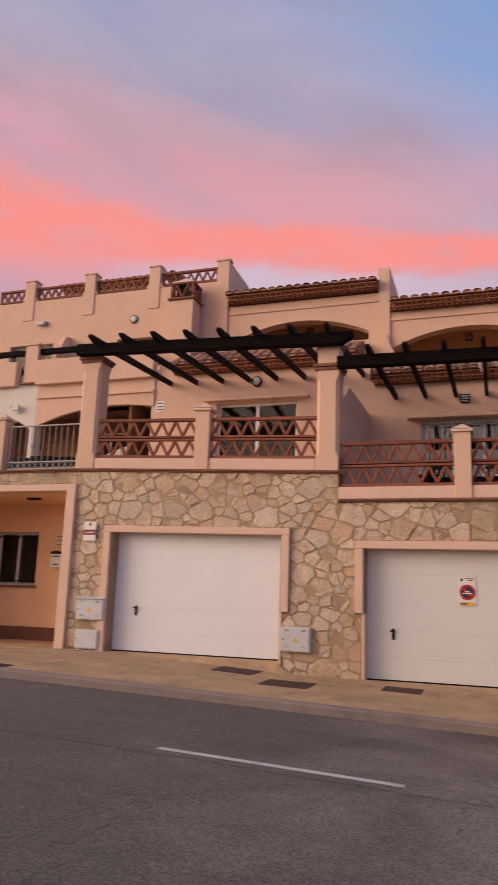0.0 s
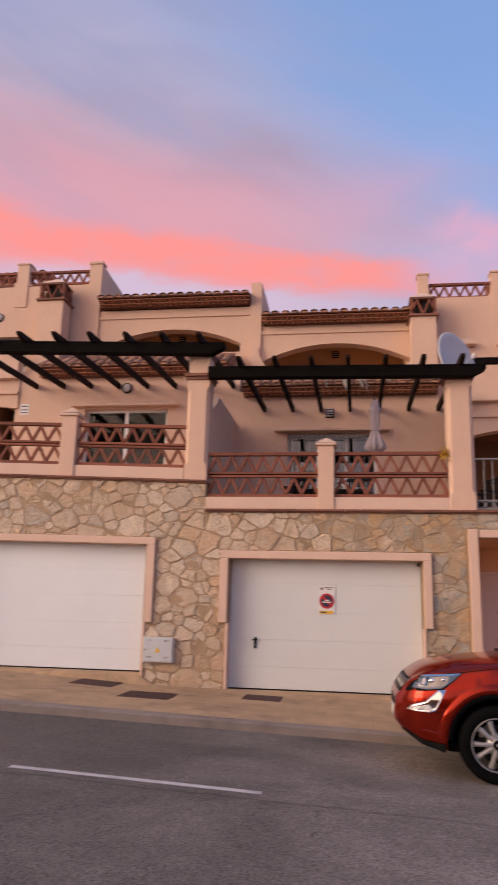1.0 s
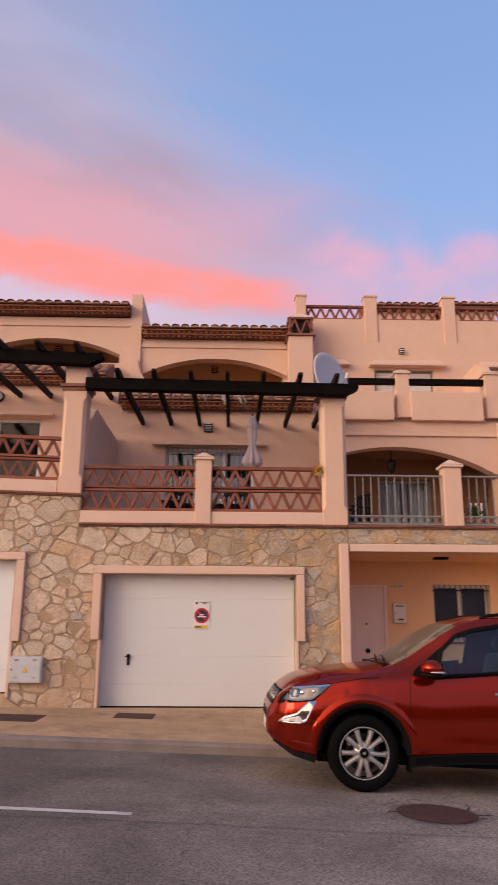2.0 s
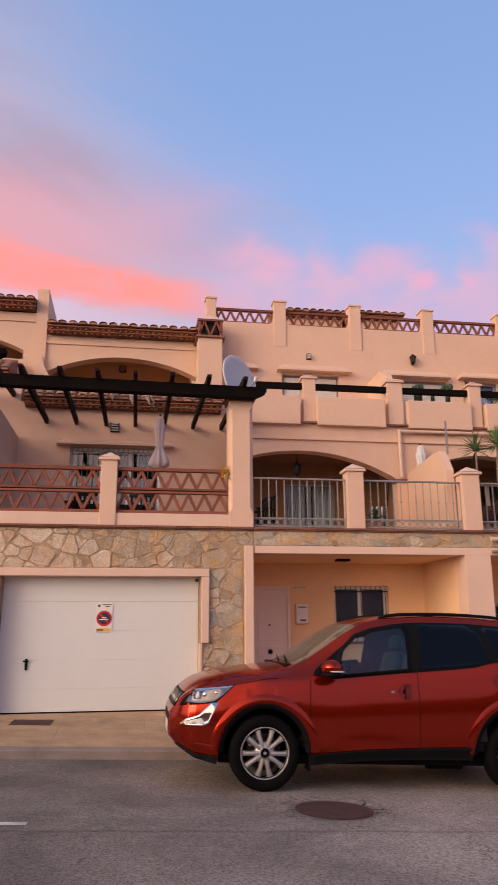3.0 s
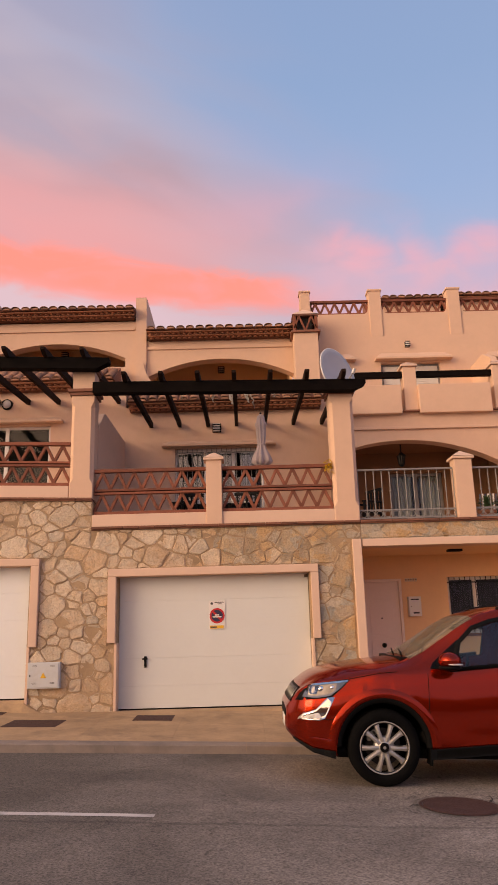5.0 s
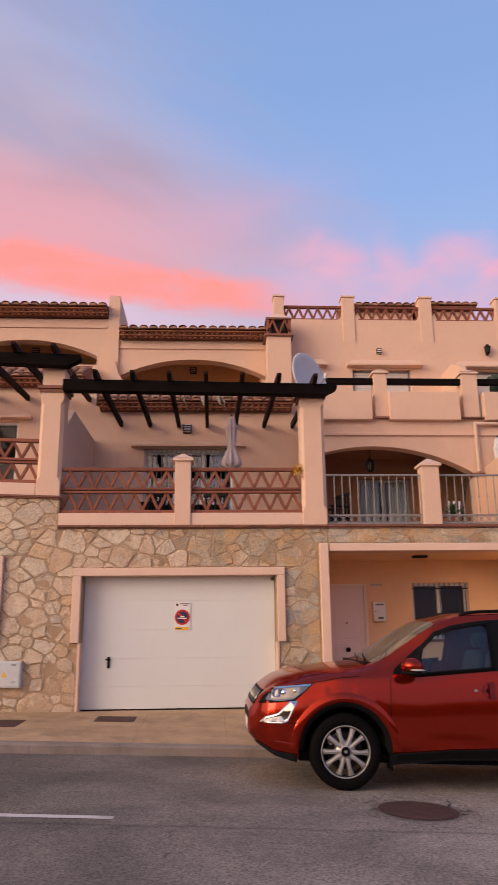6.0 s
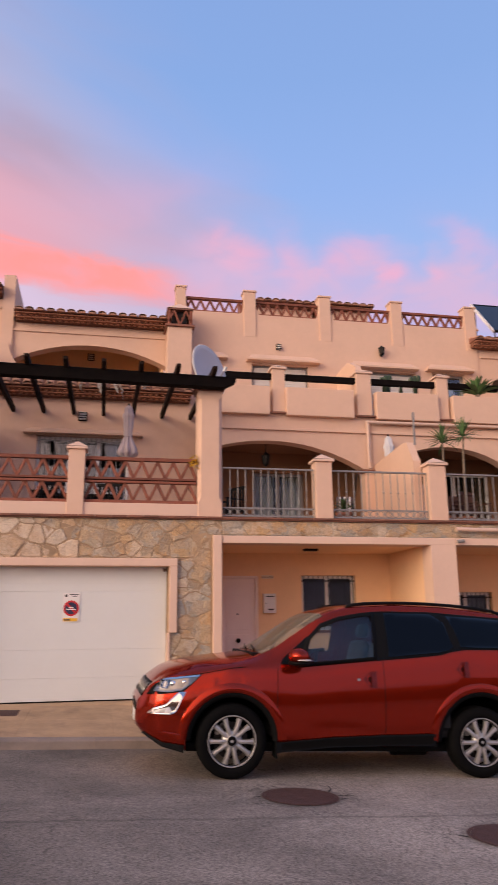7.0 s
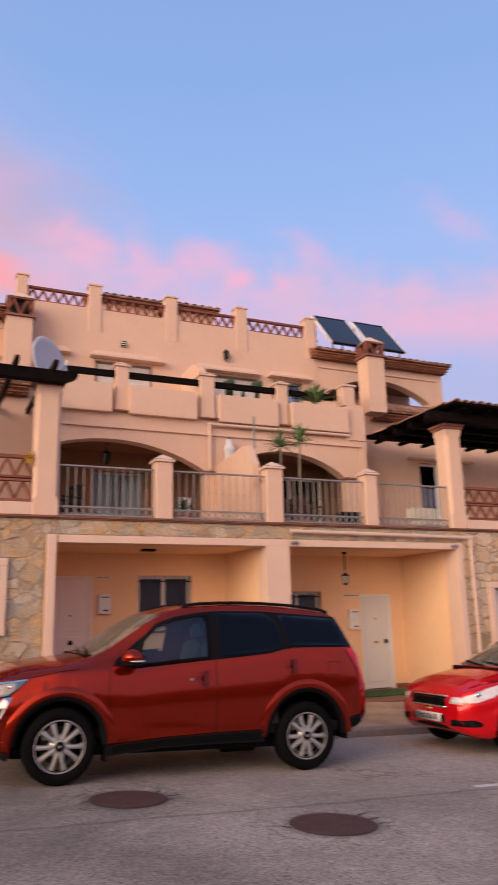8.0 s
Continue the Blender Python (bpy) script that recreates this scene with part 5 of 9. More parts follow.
def balcony(h, panels, posts, beam, lift=0.0):
    for a, b in panels:
        part("balcony_panel", cube(a, b, ARCH - 0.13, ARCH + 0.10, 5.76 + lift, 6.39 + lift, 0.018), PLASTER, h)
    for a, b in posts:
        capped_post(h, a, b, ARCH - 0.02, ARCH + 0.28, 5.802 + lift, 6.82 + lift, 0.15, "balcony_post")
        part("tile_course", cube(a - 0.07, b + 0.07, ARCH - 0.10, ARCH - 0.021, 5.802 + lift, 5.84 + lift, 0.006), COPING, h)
    beam_ob = thing("balcony_beam", ((beam[0] + beam[1]) / 2, ARCH, 6.57 + lift), "dark timber beam carried between the balcony posts", "beam", "balcony beams")
    edges = [beam[0]] + [v for p in posts if beam[0] < p[0] < beam[1] for v in (p[0] + 0.02, p[1] - 0.02)] + [beam[1]]
    for a, b in zip(edges[::2], edges[1::2]):
        part("timber", cube(a, b, ARCH + 0.05, ARCH + 0.17, 6.61 + lift, 6.74 + lift, 0.01), TIMBER, beam_ob)


balcony(H3, [(2.06, 3.36), (3.73, 5.25)], [(3.45, 3.73)], (2.06, 5.40))
balcony(H4, [(5.77, 7.24), (7.59, 9.12)], [(5.36, 5.70), (7.26, 7.54)], (5.45, 8.85))
capped_post(H4, 9.06, 9.38, ARCH - 0.02, ARCH + 0.28, 6.482, 6.96, 0.13, "balcony_post")
part("end_wall", cube(9.135, 9.62, ARCH - 0.04, UPPER - 0.01, 5.604, 6.48, 0.015), PLASTER, H4)
part("end_pier", cube(9.464, 9.62, ARCH - 0.015, BACK, T3 - 0.1, 5.60), PLASTER, H4)
part("balcony_divider", prism(bmesh.new(), [(ARCH + 0.3, 5.78), (ARCH + 0.3, 6.95), (ARCH + 0.42, 7.15), (UPPER - 0.9, 7.40), (UPPER - 0.005, 7.40), (UPPER - 0.005, 5.78)], 5.50, 5.64, "x"), PLASTER, H3)


SHUTTER = material("pale_shutter_slats", (0.60, 0.57, 0.53), 0.6, vary=0.05, scale=4.0)


def upper_storey(h, x0, x1, z0, top, wins, hoods, shutters=()):
    # the wall below the parapet stands as far forward as the posts
    part("upper_wall", panel_wall(bmesh.new(), x0, x1, UPPER - 0.028, UPPER + 0.3, z0, top - 0.6, wins), PLASTER, h)
    part("parapet_wall", cube(x0, x1, UPPER, UPPER + 0.3, top - 0.6, top), PLASTER, h)
    for w in wins:
        window(h, *w, UPPER, 2, 0, PALE_CURTAIN, 0.1, sash_mat=IRON)
    for x0, x1, z0, z1 in shutters:
        curtain = part("roller_shutter", cube(x0 + 0.05, x1 - 0.05, UPPER + 0.075, UPPER + 0.085, z0 + 0.05, z1 - 0.06), SHUTTER, h, "pale lowered roller shutter")
        n = int((z1 - z0 - 0.11) / 0.055)
        for k in range(n):
            part("slat", cube(x0 + 0.052, x1 - 0.052, UPPER + 0.060, UPPER + 0.0745, z1 - 0.065 - 0.055 * (k + 1), z1 - 0.068 - 0.055 * k, 0.005), SHUTTER, curtain)
    for a, b, z in hoods:
        hood(h, a, b, UPPER - 0.027, z, 0.22, 0.20)


upper_storey(H3, 1.31, 5.55, 5.56, 8.86, [(3.36, 4.78, 5.85, 7.56)], [(3.22, 5.05, 7.60), (1.9, 2.75, 7.60)], [(3.36, 4.78, 5.85, 7.56)])
upper_storey(H4, 5.55, 9.36, 5.56, 8.86, [(6.28, 7.60, 5.85, 7.54), (8.05, 8.95, 5.85, 7.58)], [(5.80, 7.62, 7.58), (7.86, 9.14, 7.61)], [(6.28, 7.60, 5.85, 7.54)])
for h, xs in ((H3, (1.62, 3.33)), (H4, (5.26, 7.18, 9.23))):
    for x in xs:
        flared_post(h, x, UPPER, 8.86, 9.44, 0.24 if x < 2 else 0.30)
for a, b in ((1.76, 3.19), (3.47, 5.12), (5.40, 7.04), (7.32, 9.09)):
    parapet_lattice(a, b, UPPER + 0.12, 8.865, 9.255)
shell(H3, 2.05, 5.66, -0.1, 9.0)
shell(H4, 5.68, 9.6, -0.2, 9.0)
# low tiled roof of the stair head behind the parapet
for x0, x1, z in ((3.56, 5.50, 9.87), (5.54, 7.12, 9.92)):
    tiled_eave(H3 if x0 < 5 else H4, x0, x1, 17.9, z, 4, 0.30, 1, 0.3)
    part("stair_head", cube(x0 + 0.1, x1 - 0.1, 18.2, 20.0, 8.3, z), PLASTER, H3 if x0 < 5 else H4)

for x0, x1 in ((3.68, 3.99), (5.86, 6.20), (8.07, 8.34)):
    capped_post(H3 if x0 < 5 else H4, x0, x1, FRONT - 0.01, FRONT + 0.27, T3 + 0.045, 4.28, 0.17, "terrace_post")
for a, b in ((2.0, 3.67), (4.0, 5.85), (6.21, 8.06), (8.35, 10.15)):
    iron_railing(a, b, FRONT + 0.10, T3 + 0.03, 4.15)
# wall between the two terraces, falling to the front post
part("terrace_divider", prism(bmesh.new(), [(FRONT + 0.27, T3 - 0.05), (FRONT + 0.27, 4.42), (FRONT + 0.55, 4.84), (FRONT + 0.78, 4.86), (ARCH, 4.74), (ARCH, T3 - 0.05)], 5.69, 5.84, "x"), PLASTER, H4)

# ---- upper neighbour, past the first garage ----
L0 = 0.70
F0 = 0.44
H0, T0 = porch_house(-13.6, -7.855, 0.665, 3.465, "peach terraced house with ochre porch beside the stone garage", F0, PAVING)
part("porch_jamb", cube(-8.0, -7.80, FRONT - 0.075, FRONT + 0.34, 0.2, 3.60, 0.012), TRIM, H0)
part("side_wall", cube(-8.0, -7.86, FRONT + 0.345, PORCH + 0.3, 0.2, 3.6), OCHRE, H0)
# unseen pier and side wall, added out of view to darken this porch
part("porch_pier", cube(-12.2, -11.40, FRONT - 0.047, FRONT + 0.34, 0.2, 3.464), TRIM, H0)
part("side_wall", cube(-11.6, -11.40, FRONT + 0.345, PORCH + 0.3, 0.2, 3.6), OCHRE, H0)
porch_back(H0, -11.40, -8.0, F0, 3.47, None, (-11.10, -9.96, 1.63, 2.83, "bare"))
part("skirting", cube(-11.39, -8.01, PORCH - 0.03, PORCH - 0.001, F0, 0.725), COPING, H0)
iron_railing(-9.6, -7.92, FRONT + 0.10, T0 + 0.03, 4.86)
iron_railing(-13.2, -9.95, FRONT + 0.10, T0 + 0.03, 4.86)
capped_post(H0, -9.94, -9.64, FRONT - 0.01, FRONT + 0.27, T0 + 0.045, 4.98, 0.17, "terrace_post")
PALE = material("white_plaster", (0.66, 0.62, 0.56), 0.9, vary=0.04, scale=1.0, bump=0.2, bump_scale=90)
part("arch_wall", clipped_arch(bmesh.new(), -10.58, -7.42, ARCH, ARCH + 0.10, T0 - 0.05, 6.50, -10.57, -6.2, 5.42, 5.85), PLASTER, H0)
# pocket wall in the brown plaster, with shade put into its colour
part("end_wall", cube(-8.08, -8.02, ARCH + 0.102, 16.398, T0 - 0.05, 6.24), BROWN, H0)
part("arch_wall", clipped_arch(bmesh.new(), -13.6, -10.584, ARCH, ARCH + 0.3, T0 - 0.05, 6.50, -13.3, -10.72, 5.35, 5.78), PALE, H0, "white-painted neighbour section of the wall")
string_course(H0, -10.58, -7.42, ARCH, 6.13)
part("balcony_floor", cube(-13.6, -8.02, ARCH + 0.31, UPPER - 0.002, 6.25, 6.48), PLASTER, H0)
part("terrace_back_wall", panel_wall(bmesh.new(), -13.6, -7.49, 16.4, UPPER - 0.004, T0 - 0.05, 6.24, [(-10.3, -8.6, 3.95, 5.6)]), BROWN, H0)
window(H0, -10.3, -8.6, 3.95, 5.6, 16.42, 2, 0, True)
balcony(H0, [(-13.6, -11.18), (-10.60, -7.42)], [(-11.02, -10.66)], (-13.5, -7.5), L0 - 0.02)
upper_storey(H0, -13.6, -6.69, 6.3, 9.56, [(-12.9, -11.5, 6.5, 8.24), (-9.5, -8.2, 6.5, 8.18)], [(-13.2, -11.05, 8.28), (-9.65, -8.25, 8.20)])
part("balcony_divider", prism(bmesh.new(), [(ARCH + 0.3, 6.48), (ARCH + 0.3, 7.6), (ARCH + 0.45, 7.85), (UPPER - 0.005, 8.1), (UPPER - 0.005, 6.48)], -10.35, -10.2, "x"), PLASTER, H0)
for x in (-12.42, -10.48, -8.50):
    flared_post(H0, x, UPPER, 9.58, 10.16, 0.32)
for a, b in ((-13.5, -12.58), (-12.26, -10.64), (-10.32, -8.66), (-8.34, -6.69)):
    parapet_lattice(a, b, UPPER + 0.12, 9.62, 10.0)
for x0, x1, z in ((-12.4, -9.3, 10.56), (-8.95, -8.5, 10.60)):
    tiled_eave(H0, x0, x1, 17.9, z, 3, 0.22, 1, 0.3)
    part("stair_head", cube(x0 + 0.06, x1 - 0.06, 18.2, 20.0, 9.0, z), PLASTER, H0)
shell(H0, -13.5, -7.95, 0.5, 9.6)


def set_back(ob, k):
    """Carry a part away from the street, grown to match, so that its wall lies flush with the next terrace wall."""
    for v in ob.data.vertices:
        v.co.x, v.co.y, v.co.z = v.co.x * k, v.co.y * k, EYE + (v.co.z - EYE) * k
    for child in ob.children:
        set_back(child, k)


for ob in [*H0.children, *bpy.data.objects["balcony_beam.002"].children]:
    ys, zs = [v.co.y for v in ob.data.vertices], [v.co.z for v in ob.data.vertices]
    if min(ys) > ARCH - 0.2 and max(ys) < UPPER and max(zs) > 4.5 and min(zs) > 3.5:
        set_back(ob, 1.0716)
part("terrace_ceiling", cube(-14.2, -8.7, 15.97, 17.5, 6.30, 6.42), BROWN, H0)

# ---- lower neighbour, at the far end ----
H5 = house((13.4, FRONT, ground(13.4) + 0.2), "peach end house with covered terrace, tiled eaves and solar panels")
low5 = ground(16.5) - 0.2
wall5 = part("stone_wall", panel_wall(bmesh.new(), 10.304, 16.5, FRONT + 0.012, FRONT + 0.34, low5, 3.19, [(11.08, 14.3, low5, 2.0)]), MORTAR, H5, "rubble stone wall in tan and grey")
stones(wall5, 10.32, 16.5, low5 + 0.1, 3.18, FRONT + 0.012, [(10.93, 14.45, -2.0, 2.14)])
coping(H5, 10.304, 16.5, 3.2)
garage_frame(H5, 10.94, 14.44, 2.13, 2.0, 11.09, 14.3, -0.2, -0.2)
garage_door(H5, 11.09, 14.3, -0.20, 2.0, FRONT + 0.22, 11.5)
part("terrace_floor", cube(10.304, 16.5, FRONT + 0.345, BACK, 2.85, 3.15), PLASTER, H5)
part("upstand", cube(10.62, 16.4, FRONT, FRONT + 0.22, 3.246, 3.44, 0.012), TRIM, H5)
roof_column(H5, 10.17, 10.60, 3.24, 5.54)
roof_column(H5, 16.05, 16.48, 3.24, 5.54)
lattice(10.62, 16.04, FRONT + 0.11, 3.45, 4.17, 2, 0.28)
part("terrace_wall", panel_wall(bmesh.new(), 9.624, 16.5, BACK, BACK + 0.3, 2.85, 6.9, [(12.0, 13.3, 3.2, 5.45)]), PLASTER, H5)
window(H5, 12.0, 13.3, 3.2, 5.45, BACK, 2, 0, True)
hood(H5, 11.6, 13.7, BACK, 5.50, 0.18, 0.14)
tiled_eave(H5, 10.5, 16.4, BACK - 0.44, 6.64, 2, 0.60, 2, 0.44)
part("upper_wall", arch_wall(bmesh.new(), 9.364, 13.55, UPPER, UPPER + 0.3, 6.5, 8.40, 9.7, 13.05, 7.18, 7.40, 7.92), PLASTER, H5)
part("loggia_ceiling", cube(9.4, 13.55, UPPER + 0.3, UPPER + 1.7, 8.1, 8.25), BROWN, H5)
part("loggia_back", cube(9.4, 13.56, UPPER + 1.6, UPPER + 1.75, 6.5, 8.098), PLASTER, H5)
string_course(H5, 9.45, 13.3, UPPER, 8.10, 0.04, 0.05)
part("roof_slab", prism(bmesh.new(), [(UPPER + 0.3, 8.45), (UPPER + 0.9, 8.62), (19.0, 9.2), (21.0, 8.8), (21.0, 8.3), (UPPER + 0.3, 8.3)], 9.4, 13.6, "x"), TILE, H5)
tiled_eave(H5, 9.15, 13.63, UPPER - 0.42, 8.45, 3, 0.30, 2, 0.42)
part("party_wall", cube(9.4, 9.6, UPPER + 0.3, 21.0, -0.8, 8.3), PLASTER, H5)
part("party_wall", cube(16.3, 16.5, FRONT + 0.35, 21.0, -0.9, 3.1), PLASTER, H5)
part("party_wall", cube(13.4, 13.6, UPPER + 1.752, 21.0, 3.0, 8.3), PLASTER, H5)
part("rear_wall", cube(9.6, 16.5, 20.7, 21.0, -0.9, 6.9), PLASTER, H5)
chimney(10.02, 10.54, 15.1, 15.56, 6.5, 7.98, "square peach chimney with brick cage and pointed cap", 0.36)


def awning():
    """A flat terrace roof of dark reed and tile on timber rafters."""
    a = thing("terrace_roof", (13.2, 12.2, 5.7), "dark tiled timber roof over the terrace", "terrace roof")
    part("front_beam", cube(9.62, 16.6, 12.28, 12.46, 5.545, 5.735, 0.015), TIMBER, a)
    slab = part("deck", prism(bmesh.new(), [(11.92, 5.82), (11.92, 5.87), (BACK - 0.45, 5.90), (BACK - 0.45, 5.85)], 10.0, 16.6, "x"), TIMBER, a)
    for y in (12.95, 13.55, 14.15, 14.75):
        part("purlin", cube(10.03, 16.55, y - 0.06, y + 0.06, 5.68, 5.82, 0.01), TIMBER, a)
    for i in range(9):
        x = 10.35 + 0.72 * i
        part("rafter", cube(x - 0.05, x + 0.05, 12.0, BACK - 0.46, 5.738, 5.818, 0.008), TIMBER, a)
    rng = random.Random(8)
    for i in range(31):
        piece("roof_tile", COVER_TILE, slab, pose(10.1 + 0.21 * i, 11.90 + rng.uniform(-0.02, 0.02), 5.865 + rng.uniform(-0.01, 0.01), rng.uniform(-2, 2), 0, rng.uniform(-4, 4)))
    for i in range(9):
        piece("roof_tile", COVER_TILE, slab, pose(10.02 + rng.uniform(-0.02, 0.02), 12.2 + 0.35 * i, 5.865 + rng.uniform(-0.01, 0.01), 0, rng.uniform(-3, 3), rng.uniform(-6, 6)))


awning()


def solar_panel(x0):
    s = thing("solar_panel", (x0 + 0.62, 17.1, 8.75), "dark blue glass solar water panel tilted on the roof", "solar panel", "solar panels")
    lean = math.radians(49)

    def at(u, v, w=0.0):
        return (x0 + u, 17.0 + v * math.cos(lean) - w * math.sin(lean), 9.0 + v * math.sin(lean) + w * math.cos(lean))

    for name, mat, u0, u1, v0, v1, w0, w1 in (("glass", SOLAR, 0.04, 1.14, 0.05, 1.60, 0.03, 0.06), ("frame", WHITE, 0.0, 0.04, 0.0, 1.65, 0.0, 0.07), ("frame", WHITE, 1.14, 1.18, 0.0, 1.65, 0.0, 0.07), ("frame", BLACK, 0.04, 1.14, 0.0, 0.05, 0.0, 0.07), ("frame", BLACK, 0.04, 1.14, 1.60, 1.65, 0.0, 0.07)):
        bm = bmesh.new()
        v = [bm.verts.new(at(u, vv, w)) for u, vv, w in ((u0, v0, w0), (u1, v0, w0), (u1, v1, w0), (u0, v1, w0), (u0, v0, w1), (u1, v0, w1), (u1, v1, w1), (u0, v1, w1))]
        for f in ((0, 1, 2, 3), (7, 6, 5, 4), (0, 4, 5, 1), (1, 5, 6, 2), (2, 6, 7, 3), (3, 7, 4, 0)):
            bm.faces.new([v[k] for k in f])
        part(name, bm, mat, s)
    for u in (0.1, 1.0):
        part("leg", rod(bmesh.new(), at(u, 1.55, 0), (at(u, 1.55, 0)[0], at(u, 1.55, 0)[1], 8.9), 0.02), BLACK, s)
        part("leg", rod(bmesh.new(), at(u, 0.1, 0.02), (at(u, 0.1, 0)[0], at(u, 0.1, 0)[1], 8.62), 0.02), BLACK, s)


SOLAR = material("solar_glass", (0.016, 0.019, 0.034), 0.12, vary=0.1, scale=1.0, specular=0.3)
solar_panel(10.10)
solar_panel(11.46)


# ---- cars ----
def car_paint(name, color, flake):
    m = bpy.data.materials.new(name)
    m.use_nodes = True
    g = Graph(m.node_tree)
    p = g.node("ShaderNodeTexCoord").outputs["Object"]
    dust_sheen = g.span(g.noise(p, 3.0, 6.0, 0.6), 0.4, 0.8, 0.0, 0.015)
    col = g.mix(dust_sheen, (*color, 1.0), (0.22, 0.15, 0.12, 1.0))
    rough = g.math("ADD", g.span(g.noise(p, 9.0, 4.0), 0.3, 0.7, 0.0, 0.04), 0.15)
    shader = g.node("ShaderNodeBsdfPrincipled", {"Base Color": col, "Metallic": flake, "Roughness": rough, "Coat Weight": 0.45, "Coat Roughness": 0.04, "Specular Tint": (0.75, 0.35, 0.25, 1.0)})
    out = g.node("ShaderNodeOutputMaterial")
    g.tree.links.new(shader.outputs[0], out.inputs[0])
    return m


COPPER_RED = car_paint("copper_red_paint", (0.335, 0.019, 0.0045), 0.86)
BRIGHT_RED = car_paint("bright_red_paint", (0.60, 0.004, 0.010), 0.25)
RUBBER = material("tyre_rubber", (0.004, 0.004, 0.0042), 0.85, specular=0.08, vary=0.2, scale=8, bump=0.2, bump_scale=120)
ALLOY = material("silver_alloy", (0.41, 0.395, 0.375), 0.42, 0.6, vary=0.06, scale=10)
CHROME = material("chrome", (0.8, 0.8, 0.8), 0.08, 1.0, vary=0.02, scale=10)
PRIVACY = material("privacy_glass", (0.002, 0.003, 0.006), 0.05, vary=0.1, scale=2, specular=0.14)
CAR_GLASS = glass_material("car_glass", (0.68, 0.78, 0.82), ior=1.6)
SCREEN = glass_material("windscreen_glass", (0.72, 0.78, 0.75), 0.03, 1.6, 0.20)
LAMP_GLASS = material("lamp_lens", (0.26, 0.245, 0.235), 0.20, 0.5, vary=0.5, scale=9, coat=1.0)
AMBER = material("white_indicator_lens", (0.66, 0.63, 0.60), 0.15, 0.0, vary=0.25, scale=14, coat=1.0)
TAIL_RED = material("tail_lamp_lens", (0.62, 0.006, 0.03), 0.3, 0.0, vary=0.15, scale=14, coat=0.3, specular=0.2)
TRIM_BLACK = material("black_cladding", (0.004, 0.004, 0.0042), 0.6, specular=0.1, vary=0.15, scale=8)
CABIN = material("grey_cabin_trim", (0.022, 0.021, 0.021), 0.8, vary=0.15, scale=5)
PLATE = material("number_plate", (0.60, 0.60, 0.58), 0.4, vary=0.03, scale=6)

SUV = dict(
    length=4.60, wheels=(0.97, 3.74), tyre=0.366, rim=0.25, arches=(0.480, 0.525), half=0.925,
    low=[(0, 0.50), (0.05, 0.41), (0.25, 0.31), (0.5, 0.25), (1.0, 0.24), (1.4, 0.26), (2.0, 0.30), (3.9, 0.32), (4.3, 0.38), (4.5, 0.44), (4.6, 0.52)],
    belt=[(0, 0.68), (0.04, 0.77), (0.10, 0.88), (0.20, 0.95), (0.35, 0.985), (0.65, 1.03), (0.94, 1.09), (1.2, 1.11), (1.45, 1.12), (1.72, 1.10), (2.03, 1.14), (2.5, 1.185), (3.0, 1.24), (3.3, 1.27), (3.45, 1.31), (3.6, 1.335), (4.0, 1.345), (4.42, 1.33), (4.55, 1.18), (4.6, 0.95)],
    top=[(0, 0.70), (0.05, 0.80), (0.11, 0.90), (0.17, 0.975), (0.3, 1.06), (0.58, 1.14), (0.85, 1.18), (1.15, 1.215), (1.27, 1.245), (1.44, 1.335), (1.62, 1.455), (1.81, 1.585), (1.94, 1.665), (2.07, 1.725), (2.3, 1.787), (2.86, 1.835), (3.44, 1.83), (3.89, 1.80), (4.17, 1.765), (4.27, 1.70), (4.36, 1.53), (4.46, 1.37), (4.53, 1.29), (4.57, 1.15), (4.6, 1.0)],
    body=[(0, 0.46), (0.05, 0.64), (0.18, 0.81), (0.45, 0.90), (0.8, 0.925), (3.9, 0.925), (4.3, 0.90), (4.5, 0.84), (4.6, 0.76)],
    shoulder=[(0, 0.42), (0.05, 0.59), (0.18, 0.75), (0.45, 0.835), (0.9, 0.865), (1.6, 0.875), (3.4, 0.875), (4.2, 0.85), (4.45, 0.80), (4.6, 0.68)],
    edge=[(0, 0.38), (0.1, 0.54), (0.4, 0.67), (1.1, 0.72), (1.35, 0.72), (1.8, 0.67), (2.3, 0.635), (3.4, 0.625), (4.1, 0.62), (4.35, 0.70), (4.6, 0.56)],
    crown=[(0, 0.03), (0.3, 0.045), (1.2, 0.04), (1.6, 0.035), (2.2, 0.045), (3.8, 0.05), (4.3, 0.045), (4.6, 0.03)],
)
